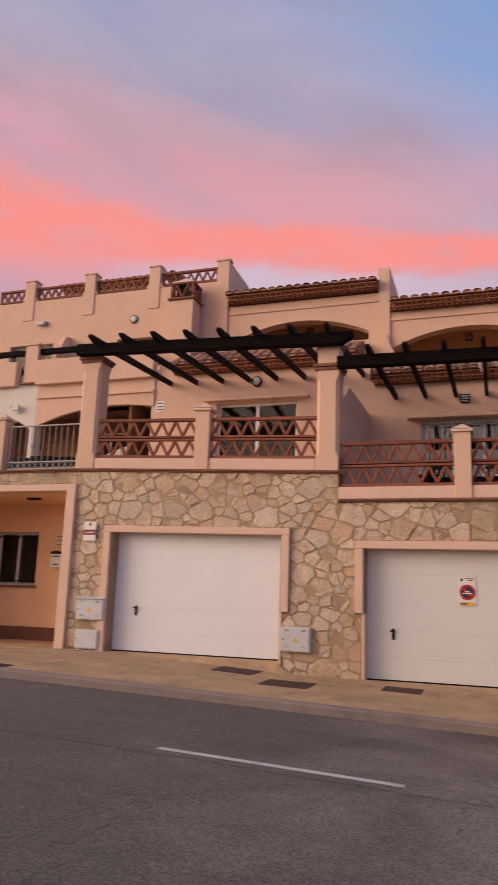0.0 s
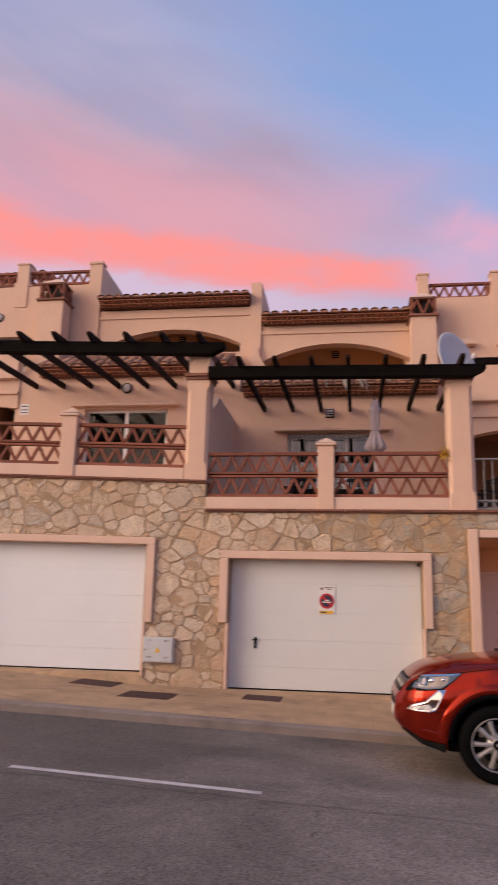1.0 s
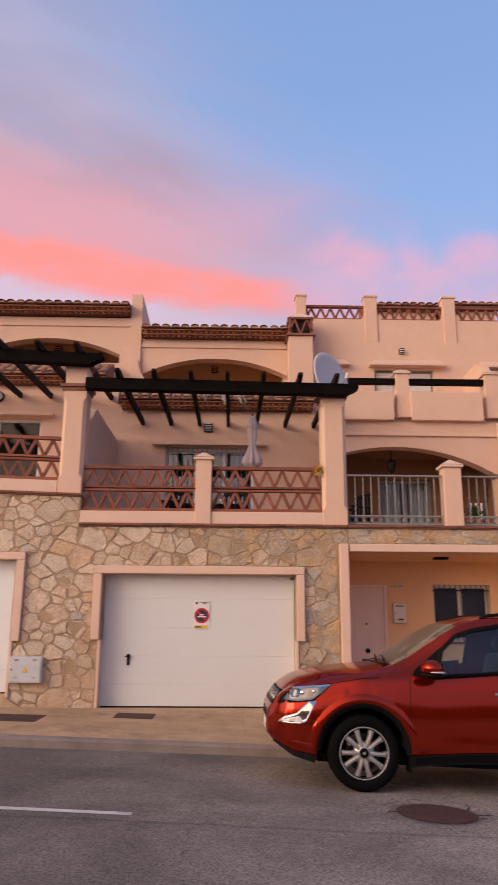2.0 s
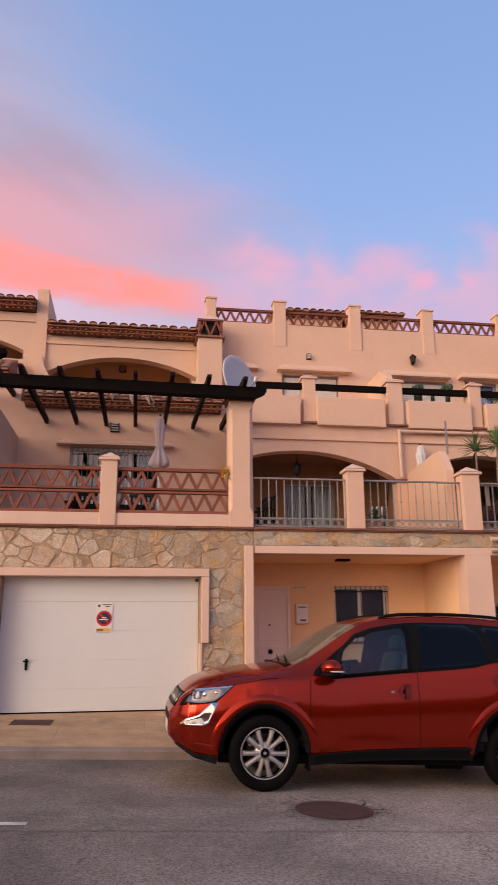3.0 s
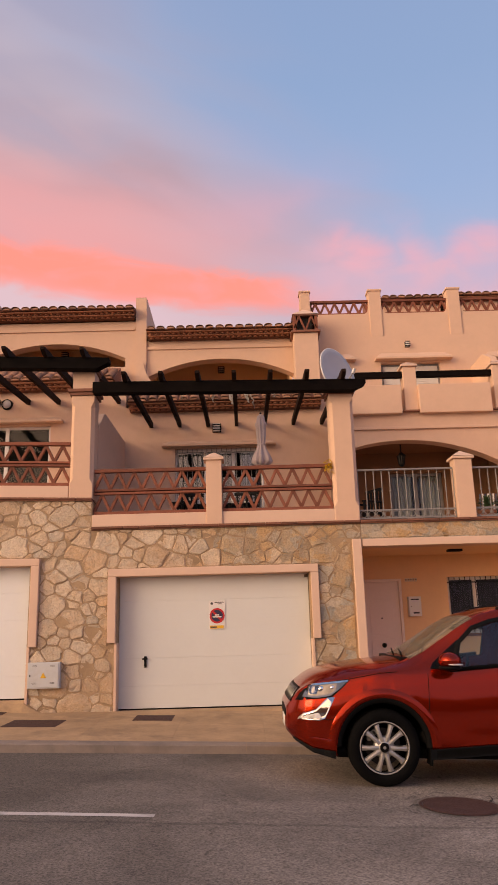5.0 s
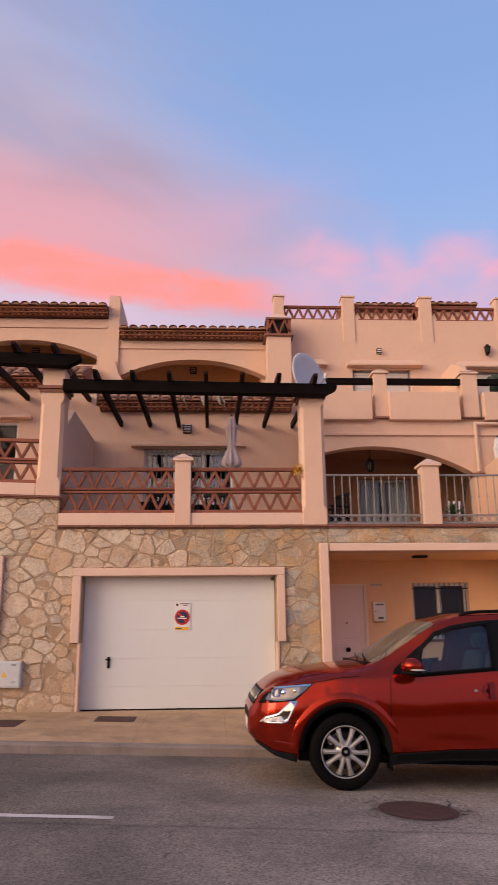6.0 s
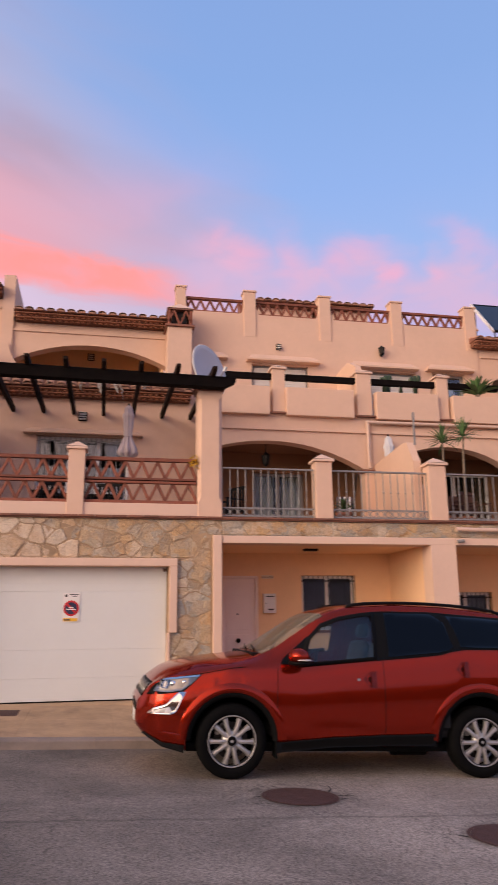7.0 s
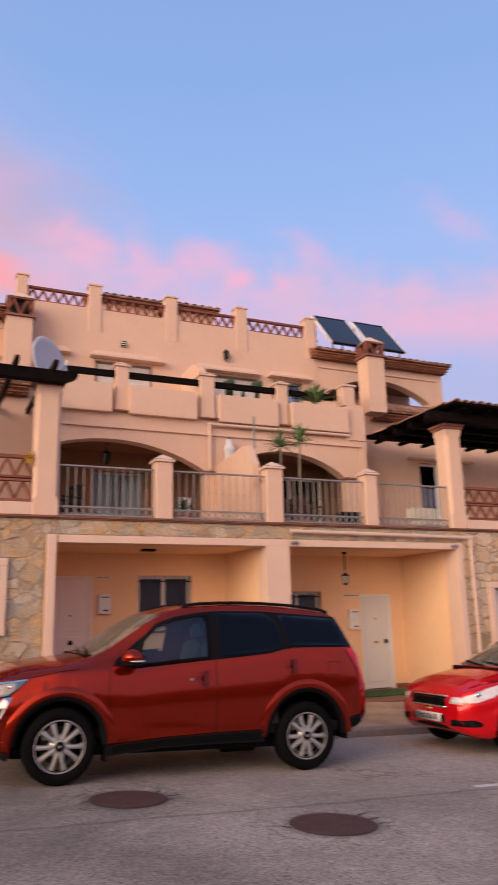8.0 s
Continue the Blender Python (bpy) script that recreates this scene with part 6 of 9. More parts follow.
HATCH = dict(
    length=3.92, wheels=(0.80, 3.28), tyre=0.295, rim=0.19, arches=(0.36, 0.36), half=0.84,
    low=[(0, 0.36), (0.05, 0.27), (0.25, 0.20), (0.6, 0.18), (3.5, 0.20), (3.8, 0.30), (3.92, 0.42)],
    belt=[(0, 0.60), (0.04, 0.70), (0.12, 0.77), (0.4, 0.86), (0.9, 0.93), (1.3, 0.965), (2.4, 0.99), (3.3, 1.03), (3.75, 1.0), (3.92, 0.75)],
    top=[(0, 0.64), (0.04, 0.74), (0.12, 0.83), (0.4, 0.94), (0.8, 1.02), (0.98, 1.05), (1.35, 1.26), (1.7, 1.42), (2.1, 1.49), (2.8, 1.49), (3.3, 1.42), (3.6, 1.22), (3.8, 1.05), (3.92, 0.8)],
    body=[(0, 0.56), (0.05, 0.66), (0.18, 0.76), (0.45, 0.825), (0.8, 0.84), (3.3, 0.84), (3.7, 0.78), (3.92, 0.66)],
    shoulder=[(0, 0.50), (0.05, 0.60), (0.18, 0.70), (0.45, 0.765), (0.9, 0.785), (3.2, 0.785), (3.92, 0.58)],
    edge=[(0, 0.45), (0.1, 0.54), (0.4, 0.61), (0.95, 0.65), (1.3, 0.61), (1.8, 0.56), (3.1, 0.545), (3.5, 0.58), (3.92, 0.5)],
    crown=[(0, 0.03), (0.3, 0.05), (1.0, 0.06), (1.8, 0.08), (3.3, 0.07), (3.92, 0.03)],
)


def curve_at(rows, u):
    """A smooth value along the car from a few stations."""
    xs, ys = [r[0] for r in rows], [r[1] for r in rows]
    s = 0.035
    return sum(w * float(np.interp(u + d * s, xs, ys)) for d, w in ((-2, 0.1), (-1, 0.22), (0, 0.36), (1, 0.22), (2, 0.1)))


PILLAR = [k / 16 for k in range(1, 17)]


def section(S, u):
    """The outline of one side at u: from under the sill up to the middle of the roof."""
    zb, zs, zt = (curve_at(S[k], u) for k in ("low", "belt", "top"))
    wb, wsh, we, cr = (curve_at(S[k], u) for k in ("body", "shoulder", "edge", "crown"))
    zt = max(zt, zs + 0.01)
    ze = max(zt - cr, zs + 0.004)
    h = zs - zb
    pts = [(0.0, zb + 0.02), (wb * 0.6, zb + 0.01), (wb * 0.88, zb), (wb * 0.96, zb + 0.03), (wb * 0.985, zb + 0.14 * h), (wb * 0.992, zb + 0.26 * h), (wb, zb + 0.40 * h), (wb, zb + 0.52 * h), (wb * 0.998, zb + 0.62 * h), (wb * 0.99, zb + 0.70 * h), (wb * 0.965 + wsh * 0.02, zb + 0.77 * h), (wb * 0.4 + wsh * 0.6, zb + 0.86 * h), (wsh * 1.004, zb + 0.95 * h), (wsh * 0.99, zs)]
    for f in PILLAR:
        bulge = 0.018 * math.sin(math.pi * f)
        pts.append((wsh * 0.99 + (we - wsh * 0.99) * f + bulge, zs + (ze - zs) * f))
    for f, g in ((0.93, 0.35), (0.80, 0.62), (0.6, 0.82), (0.3, 0.96), (0.0, 1.0)):
        pts.append((we * f, ze + (zt - ze) * g))
    return pts


def side_y(S, u, w):
    pts = section(S, u)
    body = pts[3:14 + len(PILLAR)]
    zs = [p[1] for p in body]
    return float(np.interp(w, zs, [p[0] for p in body]))


def inside(poly, u, w):
    hit = False
    for (a, b), (c, d) in zip(poly, poly[1:] + poly[:1]):
        if (b > w) != (d > w) and u < (c - a) * (w - b) / (d - b) + a:
            hit = not hit
    return hit


def refine(poly, step=0.06):
    out = []
    for (a, b), (c, d) in zip(poly, poly[1:] + poly[:1]):
        n = max(1, round(math.hypot(c - a, d - b) / step))
        out += [(a + (c - a) * k / n, b + (d - b) * k / n) for k in range(n)]
    return out


def grow(poly, r):
    """The outline moved out by r (in, if r is negative), with its edges kept parallel."""
    turn = sum(a[0] * b[1] - b[0] * a[1] for a, b in zip(poly, poly[1:] + poly[:1]))
    r = r if turn > 0 else -r
    out, n = [], len(poly)
    for k in range(n):
        a, b, c = Vector(poly[k - 1]), Vector(poly[k]), Vector(poly[(k + 1) % n])
        d1, d2 = (b - a).normalized(), (c - b).normalized()
        n1, n2 = Vector((d1.y, -d1.x)), Vector((d2.y, -d2.x))
        m = n1 + n2
        m = m / max(0.35, m.length_squared / 2)
        out.append((b.x + m.x * r, b.y + m.y * r))
    return out


def refine_pair(poly, other, step=0.05):
    """Two like outlines cut into the same number of pieces."""
    pa, pb, n = [], [], len(poly)
    for k in range(n):
        a, b, c, d = poly[k], poly[(k + 1) % n], other[k], other[(k + 1) % n]
        m = max(1, round(math.hypot(b[0] - a[0], b[1] - a[1]) / step))
        for i in range(m):
            pa.append((a[0] + (b[0] - a[0]) * i / m, a[1] + (b[1] - a[1]) * i / m))
            pb.append((c[0] + (d[0] - c[0]) * i / m, c[1] + (d[1] - c[1]) * i / m))
    return pa, pb


class Car:
    """Builds a car nose first along +u; near side towards the road."""

    def __init__(self, S, name, at, paint, label):
        self.S, self.paint = S, paint
        self.root = thing(name, (0, 0, 0), label, "car", "parked cars")
        self.at = at

    def put(self, name, bm, mat, parent=None, label="", smooth=True):
        return part(name, bm, mat, parent or self.root, label, smooth)

    def skin(self, poly, side, off, thick=0.012, ring=0.0):
        """A plate on the flank, cut to a polygon of (u, w); ring leaves only its border."""
        S = self.S
        bm = bmesh.new()
        edge, small = refine_pair(poly, grow(poly, -ring)) if ring else (refine(poly), None)
        place = lambda u, w, o: (u, side * (side_y(S, u, w) + o), w)
        outer = [bm.verts.new(place(u, w, off)) for u, w in edge]
        back = [bm.verts.new(place(u, w, off - thick)) for u, w in edge]
        n = len(edge)
        for k in range(n):
            bm.faces.new((outer[k], outer[(k + 1) % n], back[(k + 1) % n], back[k]))
        if ring:
            inner = [bm.verts.new(place(u, w, off)) for u, w in small]
            for k in range(n):
                bm.faces.new((outer[k], inner[k], inner[(k + 1) % n], outer[(k + 1) % n]))
        else:
            bm.faces.new(outer)
            big = bmesh.ops.triangulate(bm, faces=[f for f in bm.faces if len(f.verts) > 4])["faces"]
            bmesh.ops.subdivide_edges(bm, edges=list({e for f in big for e in f.edges if e.calc_length() > 0.09}), cuts=4, use_grid_fill=True)
            keep = set(back)
            for v in bm.verts:
                if v not in keep:
                    v.co.y = side * (side_y(S, v.co.x, v.co.z) + off)
        return bm

    def seam(self, pts, side, width=0.006, off=0.002):
        bm = bmesh.new()
        rows = []
        line = []
        for (a, b), (c, d) in zip(pts, pts[1:]):
            n = max(1, round(math.hypot(c - a, d - b) / 0.05))
            line += [(a + (c - a) * k / n, b + (d - b) * k / n) for k in range(n)]
        line.append(pts[-1])
        for k, (u, w) in enumerate(line):
            a, c = line[max(k - 1, 0)], line[min(k + 1, len(line) - 1)]
            d = Vector((c[0] - a[0], c[1] - a[1])).normalized()
            nu, nw = -d.y * width / 2, d.x * width / 2
            rows.append([bm.verts.new((u + s * nu, side * (side_y(self.S, u + s * nu, w + s * nw) + off), w + s * nw)) for s in (-1, 1)])
        for a, b in zip(rows, rows[1:]):
            bm.faces.new((a[0], a[1], b[1], b[0]))
        return bm

    def shell(self, holes, screen):
        """The painted body with its arches and window openings cut."""
        S = self.S
        n = int(S["length"] / 0.025)
        us = [S["length"] * k / n for k in range(n + 1)]
        bm = bmesh.new()
        rows = []
        for u in us:
            pts = section(S, u)
            right = [(y, z) for y, z in pts]
            full = [(-y, z) for y, z in right[1:-1]][::-1]
            loop = right + full
            rows.append([bm.verts.new((u, y, z)) for y, z in loop])
        m = len(rows[0])
        for a, b in zip(rows, rows[1:]):
            for k in range(m):
                bm.faces.new((a[k], b[k], b[(k + 1) % m], a[(k + 1) % m]))
        bm.faces.new(rows[0])
        bm.faces.new(rows[-1][::-1])
        kill = set()
        for f in bm.faces:
            c = f.calc_center_median()
            if abs(c.y) > 0.3 and any(inside(h, c.x, c.z) for h in holes) and c.z > curve_at(S["belt"], c.x):
                kill.add(f)
            if abs(c.y) < 0.69 and screen and screen[0] < c.x < screen[1] and c.z > curve_at(S["belt"], c.x) + 0.05 and f.normal.z > -2 and abs(c.y) < curve_at(S["edge"], c.x) * 0.97:
                kill.add(f)
        bmesh.ops.delete(bm, geom=list(kill), context="FACES")
        for wu, r in zip(S["wheels"], S["arches"]):
            doomed = [v for v in bm.verts if abs(v.co.y) > 0.45 and math.hypot(v.co.x - wu, v.co.z - S["tyre"]) < r]
            fringe = {w for v in doomed for f in v.link_faces for w in f.verts} - set(doomed)
            bmesh.ops.delete(bm, geom=doomed, context="VERTS")
            for v in fringe:
                if v.is_valid and abs(v.co.y) > 0.6:
                    d = Vector((v.co.x - wu, v.co.z - S["tyre"]))
                    if d.length < r * 1.35:
                        d = d.normalized() * r
                        v.co.x, v.co.z = wu + d.x, S["tyre"] + d.y
        return self.put("body", bm, self.paint)

    def arches(self):
        S = self.S
        for wu, arch in zip(S["wheels"], S["arches"]):
            for side in (-1, 1):
                bm = bmesh.new()
                r, c = arch + 0.004, S["tyre"]
                rings = []
                for k in range(19):
                    a = math.radians(-6 + 192 * k / 18)
                    x, z = wu + r * math.cos(a), c + r * math.sin(a)
                    rings.append([bm.verts.new((x, side * (S["half"] * 0.97), z)), bm.verts.new((x, side * 0.45, z))])
                for a, b in zip(rings, rings[1:]):
                    bm.faces.new((a[0], a[1], b[1], b[0]))
                bm.faces.new([p[1] for p in rings])
                self.put("wheel_arch_liner", bm, TRIM_BLACK)
                bm = bmesh.new()
                lips = []
                for k in range(23):
                    a = math.radians(2 + 176 * k / 22)
                    row = []
                    for rr, o in ((arch - 0.015, -0.02), (arch + 0.002, 0.014), (arch + 0.045, 0.018), (arch + 0.09, 0.002)):
                        x, z = wu + rr * math.cos(a), c + rr * math.sin(a)
                        row.append(bm.verts.new((x, side * (side_y(S, x, max(z, 0.36)) + o), z)))
                    lips.append(row)
                for a, b in zip(lips, lips[1:]):
                    for k in range(3):
                        bm.faces.new((a[k], a[k + 1], b[k + 1], b[k]))
                flare = self.put("fender_flare", bm, self.paint)
                bm = bmesh.new()
                lips = []
                for k in range(23):
                    a = math.radians(1 + 178 * k / 22)
                    row = []
                    for rr, o in ((arch - 0.055, -0.03), (arch - 0.045, 0.002), (arch - 0.004, 0.008)):
                        x, z = wu + rr * math.cos(a), c + rr * math.sin(a)
                        row.append(bm.verts.new((x, side * (side_y(S, x, max(z, 0.36)) + o), z)))
                    lips.append(row)
                for a, b in zip(lips, lips[1:]):
                    for k in range(2):
                        bm.faces.new((a[k], a[k + 1], b[k + 1], b[k]))
                self.put("arch_lip", bm, TRIM_BLACK, flare)

    def wheel(self, wu, side, spokes=10):
        S = self.S
        r, rim, y0 = S["tyre"], S["rim"], side * (S["half"] - 0.005)
        out = lambda d: y0 - side * d
        prof = [(rim - 0.005, 0.03), (rim + 0.012, 0.012), (rim + 0.03, 0.006), (r * 0.82, 0.0), (r * 0.93, 0.012), (r * 0.985, 0.035), (r, 0.06), (r, 0.19), (r * 0.96, 0.225), (rim, 0.23)]
        bm = bmesh.new()
        n = 44
        rings = [[bm.verts.new((wu + rr * math.cos(2 * math.pi * k / n), out(d), r + rr * math.sin(2 * math.pi * k / n))) for k in range(n)] for rr, d in prof]
        for a, b in zip(rings, rings[1:]):
            for k in range(n):
                bm.faces.new((a[k], a[(k + 1) % n], b[(k + 1) % n], b[k]))
        wheel = self.put("wheel", bm, RUBBER, None, "black tyre on silver alloy wheel")
        bm = bmesh.new()
        prof = [(rim - 0.004, 0.16), (rim - 0.02, 0.05), (rim - 0.018, 0.026), (rim, 0.02), (rim + 0.006, 0.03)]
        rings = [[bm.verts.new((wu + rr * math.cos(2 * math.pi * k / n), out(d), r + rr * math.sin(2 * math.pi * k / n))) for k in range(n)] for rr, d in prof]
        for a, b in zip(rings, rings[1:]):
            for k in range(n):
                bm.faces.new((a[k], a[(k + 1) % n], b[(k + 1) % n], b[k]))
        self.put("rim", bm, material_once("dull_rim_alloy", (0.05, 0.047, 0.045), 0.42, 0.7), wheel)
        bm = bmesh.new()
        prof = [(rim * 0.925, 0.060), (rim * 0.93, 0.034), (rim * 0.955, 0.024), (rim * 1.0, 0.018), (rim * 1.02, 0.026)]
        rings = [[bm.verts.new((wu + rr * math.cos(2 * math.pi * k / n), out(d), r + rr * math.sin(2 * math.pi * k / n))) for k in range(n)] for rr, d in prof]
        for a, b in zip(rings, rings[1:]):
            for k in range(n):
                bm.faces.new((a[k], a[(k + 1) % n], b[(k + 1) % n], b[k]))
        self.put("rim_lip", bm, ALLOY, wheel)
        self.put("hub", rod(bmesh.new(), (wu, out(0.075), r), (wu, out(0.033), r), rim * 0.44, 30, rim * 0.38), ALLOY, wheel)
        for k in range(spokes):
            # spokes stand in pairs that spring from one root and part towards the rim
            base = 2 * math.pi * (k // 2) / (spokes / 2) - math.pi / 2
            s = 1 if k % 2 else -1
            bm = bmesh.new()
            rows = []
            for f, spread, hw, d in ((0.24, 0.30, 0.105, 0.032), (0.42, 0.27, 0.100, 0.029), (0.58, 0.262, 0.092, 0.030), (0.74, 0.272, 0.100, 0.034), (0.88, 0.285, 0.125, 0.038), (0.97, 0.292, 0.165, 0.042)):
                a = base + s * spread
                t, rr = a + math.pi / 2, rim * f
                row = []
                for q, dd in ((-1, 0.030), (-0.72, 0.002), (0.0, -0.003), (0.72, 0.002), (1, 0.030)):
                    row.append(bm.verts.new((wu + rr * math.cos(a) + q * hw * rim * math.cos(t), out(d + dd), r + rr * math.sin(a) + q * hw * rim * math.sin(t))))
                rows.append(row)
            for ra, rb in zip(rows, rows[1:]):
                for i in range(4):
                    bm.faces.new((ra[i], ra[i + 1], rb[i + 1], rb[i]))
            self.put("spoke", bm, ALLOY, wheel, smooth=False)
        self.put("hub_cap", rod(bmesh.new(), (wu, out(0.045), r), (wu, out(0.022), r), rim * 0.20, 24, rim * 0.18), TRIM_BLACK, wheel, smooth=False)
        self.put("hub_badge", rod(bmesh.new(), (wu, out(0.023), r), (wu, out(0.020), r), rim * 0.06, 16), ALLOY, wheel, smooth=False)
        for k in range(5):
            a = 2 * math.pi * k / 5 - math.pi / 2
            self.put("wheel_nut", rod(bmesh.new(), (wu + rim * 0.33 * math.cos(a), out(0.045), r + rim * 0.33 * math.sin(a)), (wu + rim * 0.33 * math.cos(a), out(0.034), r + rim * 0.33 * math.sin(a)), 0.015, 6), material_once("dull_rim_alloy", (0.05, 0.047, 0.045), 0.42, 0.7), wheel, smooth=False)
        self.put("brake_disc", rod(bmesh.new(), (wu, out(0.13), r), (wu, out(0.12), r), rim * 0.72, 28), material_once("brake_disc", (0.035, 0.032, 0.03), 0.5, 0.8), wheel, smooth=False)

        bm = bmesh.new()
        for da in (-0.26, 0.26):
            a = 2.36 + da
            rod(bm, (wu + rim * 0.66 * math.cos(a), out(0.115), r + rim * 0.66 * math.sin(a)), (wu + rim * 0.66 * math.cos(a), out(0.085), r + rim * 0.66 * math.sin(a)), rim * 0.13, 14, rim * 0.11)
        bar(bm, (wu + rim * 0.68 * math.cos(2.1), out(0.10), r + rim * 0.68 * math.sin(2.1)), (wu + rim * 0.68 * math.cos(2.62), out(0.10), r + rim * 0.68 * math.sin(2.62)), 0.03, 0.06, 0.006)
        self.put("brake_caliper", bm, IRON, wheel, smooth=False)

    def settle(self):
        """Stand the finished car on the sloping street."""
        x, y = self.at
        self.root.matrix_basis = pose(x, y, ground(x), 0, math.degrees(math.atan(0.042)), 0)


MADE = {}


def material_once(name, color, rough, metal):
    if name not in MADE:
        MADE[name] = material(name, color, rough, metal, vary=0.1, scale=8)
    return MADE[name]


def slab_on_nose(car, u_of, y0, y1, w0, w1, out, steps=10):
    """A plate that follows the rounded nose between two heights."""
    bm = bmesh.new()
    cols = []
    for k in range(steps + 1):
        y = y0 + (y1 - y0) * k / steps
        cols.append([bm.verts.new((u_of(y, w) - o, y, w)) for w, o in ((w0, out), ((w0 + w1) / 2, out), (w1, out), (w1, -0.02), (w0, -0.02))])
    for a, b in zip(cols, cols[1:]):
        for k in range(5):
            bm.faces.new((a[k], a[(k + 1) % 5], b[(k + 1) % 5], b[k]))
    bm.faces.new(cols[0])
    bm.faces.new(cols[-1][::-1])
    return bm


def nose_u(S):
    """The foremost u at which the body is at least |y| wide at height w."""
    grid = [0.004 * k for k in range(220)]
    sect = [section(S, u)[2:] for u in grid]

    def u_of(y, w):
        for u, pts in zip(grid, sect):
            zs, ys = [p[1] for p in pts], [p[0] for p in pts]
            if zs[0] <= w <= zs[-1] and float(np.interp(w, zs, ys)) >= abs(y):
                return u
        return 0.6

    return u_of


def suv():
    c = Car(SUV, "car", (0.37, 8.80), COPPER_RED, "copper-red sport utility car with alloy wheels parked at the kerb")
    front = [(1.71, 1.135), (1.80, 1.385), (1.97, 1.545), (2.17, 1.62), (2.43, 1.67), (2.555, 1.685), (2.525, 1.22)]
    rear = [(2.69, 1.235), (2.70, 1.705), (3.26, 1.712), (3.40, 1.62), (3.45, 1.36), (3.40, 1.325), (3.28, 1.295)]
    quarter = [(3.55, 1.36), (3.51, 1.55), (3.45, 1.695), (3.86, 1.685), (4.20, 1.665), (4.28, 1.57), (4.40, 1.36)]
    behind = [(2.545, 1.19), (2.56, 1.715), (2.70, 1.725), (3.27, 1.734), (3.49, 1.722), (3.86, 1.706), (4.23, 1.69), (4.34, 1.52), (4.43, 1.342), (3.95, 1.338), (3.59, 1.33), (3.43, 1.305), (3.30, 1.268), (3.02, 1.235)]
    c.shell([front], (1.29, 1.98))
    c.arches()
    for wu in SUV["wheels"]:
        for side in (-1, 1):
            c.wheel(wu, side)
    for side in (-1, 1):
        win = c.put("front_door_window", c.skin(front, side, 0.004, 0.006), CAR_GLASS)
        win.visible_shadow = False
        c.put("window_seal", c.skin(grow(front, 0.028), side, 0.008, 0.014, 0.040), TRIM_BLACK)
        c.put("rear_door_window", c.skin(rear, side, 0.008, 0.012), PRIVACY)
        c.put("quarter_window", c.skin(quarter, side, 0.008, 0.012), PRIVACY)
        c.put("pillar_trim", c.skin(behind, side, 0.004, 0.008), TRIM_BLACK)
        c.put("mirror_sail", c.skin([(1.47, 1.135), (1.50, 1.19), (1.79, 1.425), (1.83, 1.41), (1.74, 1.12)], side, 0.006, 0.01), TRIM_BLACK)
        c.put("sill_cladding", c.skin([(1.43, 0.255), (1.43, 0.36), (2.03, 0.412), (2.61, 0.438), (3.19, 0.453), (3.20, 0.325), (2.6, 0.325), (2.03, 0.31)], side, 0.016, 0.03), TRIM_BLACK)
        for line in ([(1.45, 0.40), (1.43, 0.75), (1.44, 1.09)], [(2.62, 0.45), (2.62, 0.9), (2.615, 1.19)], [(0.27, 0.962), (0.36, 0.976), (0.65, 1.022), (0.94, 1.08), (1.12, 1.098)]):
            c.put("seam", c.seam(line, side), TRIM_BLACK)
        for u, w in ((2.47, 0.997), (3.55, 1.122)):
            h = c.put("door_handle", c.skin([(u - 0.02, w - 0.075), (u - 0.09, w), (u - 0.02, w + 0.08), (u + 0.06, w + 0.085), (u + 0.06, w - 0.085)], side, 0.003, 0.02), COPPER_RED)
            # flat black plate: the handle cup's shade put in as colour
            c.put("recess", c.skin([(u - 0.035, w - 0.012), (u - 0.035, w + 0.012), (u - 0.015, w + 0.032), (u - 0.015, w - 0.032)], side, 0.006, 0.02), TRIM_BLACK, h)
            c.put("grip", c.skin([(u - 0.005, w - 0.08), (u - 0.005, w + 0.075), (u + 0.045, w + 0.08), (u + 0.045, w - 0.085)], side, 0.03, 0.02), COPPER_RED, h)
        c.put("lock", c.skin([(2.31, 0.98), (2.31, 1.005), (2.345, 1.005), (2.345, 0.98)], side, 0.008, 0.012), IRON)
        c.put("fuel_flap", c.seam([(4.02, 1.03), (4.19, 1.03), (4.19, 1.17), (4.02, 1.17), (4.02, 1.03)], side), TRIM_BLACK)
        # mirror on the door
        bm = bmesh.new()
        bmesh.ops.create_uvsphere(bm, u_segments=18, v_segments=12, radius=1.0, matrix=Matrix.LocRotScale((1.63, side * 1.03, 1.222), Euler((0, 0, 0.25 * side)), (0.115, 0.125, 0.085)))
        mir = c.put("door_mirror", bm, COPPER_RED)
        bm = bmesh.new()
        bmesh.ops.create_uvsphere(bm, u_segments=14, v_segments=8, radius=1.0, matrix=Matrix.LocRotScale((1.63, side * 1.035, 1.155), None, (0.112, 0.12, 0.032)))
        c.put("mirror_base", bm, TRIM_BLACK, mir)
        bm = bmesh.new()
        bmesh.ops.create_uvsphere(bm, u_segments=12, v_segments=8, radius=1.0, matrix=Matrix.LocRotScale((1.655, side * 1.050, 1.188), None, (0.105, 0.118, 0.017)))
        c.put("indicator", bm, AMBER, mir, "clear indicator strip")
        c.put("mirror_arm", bar(bmesh.new(), (1.60, side * 0.86, 1.17), (1.64, side * 0.99, 1.165), 0.06, 0.05, 0.01), TRIM_BLACK, mir)
        # lamps
        lamp = [(0.150, 0.832), (0.220, 0.955), (0.62, 1.005), (0.54, 0.930), (0.43, 0.852), (0.30, 0.828)]
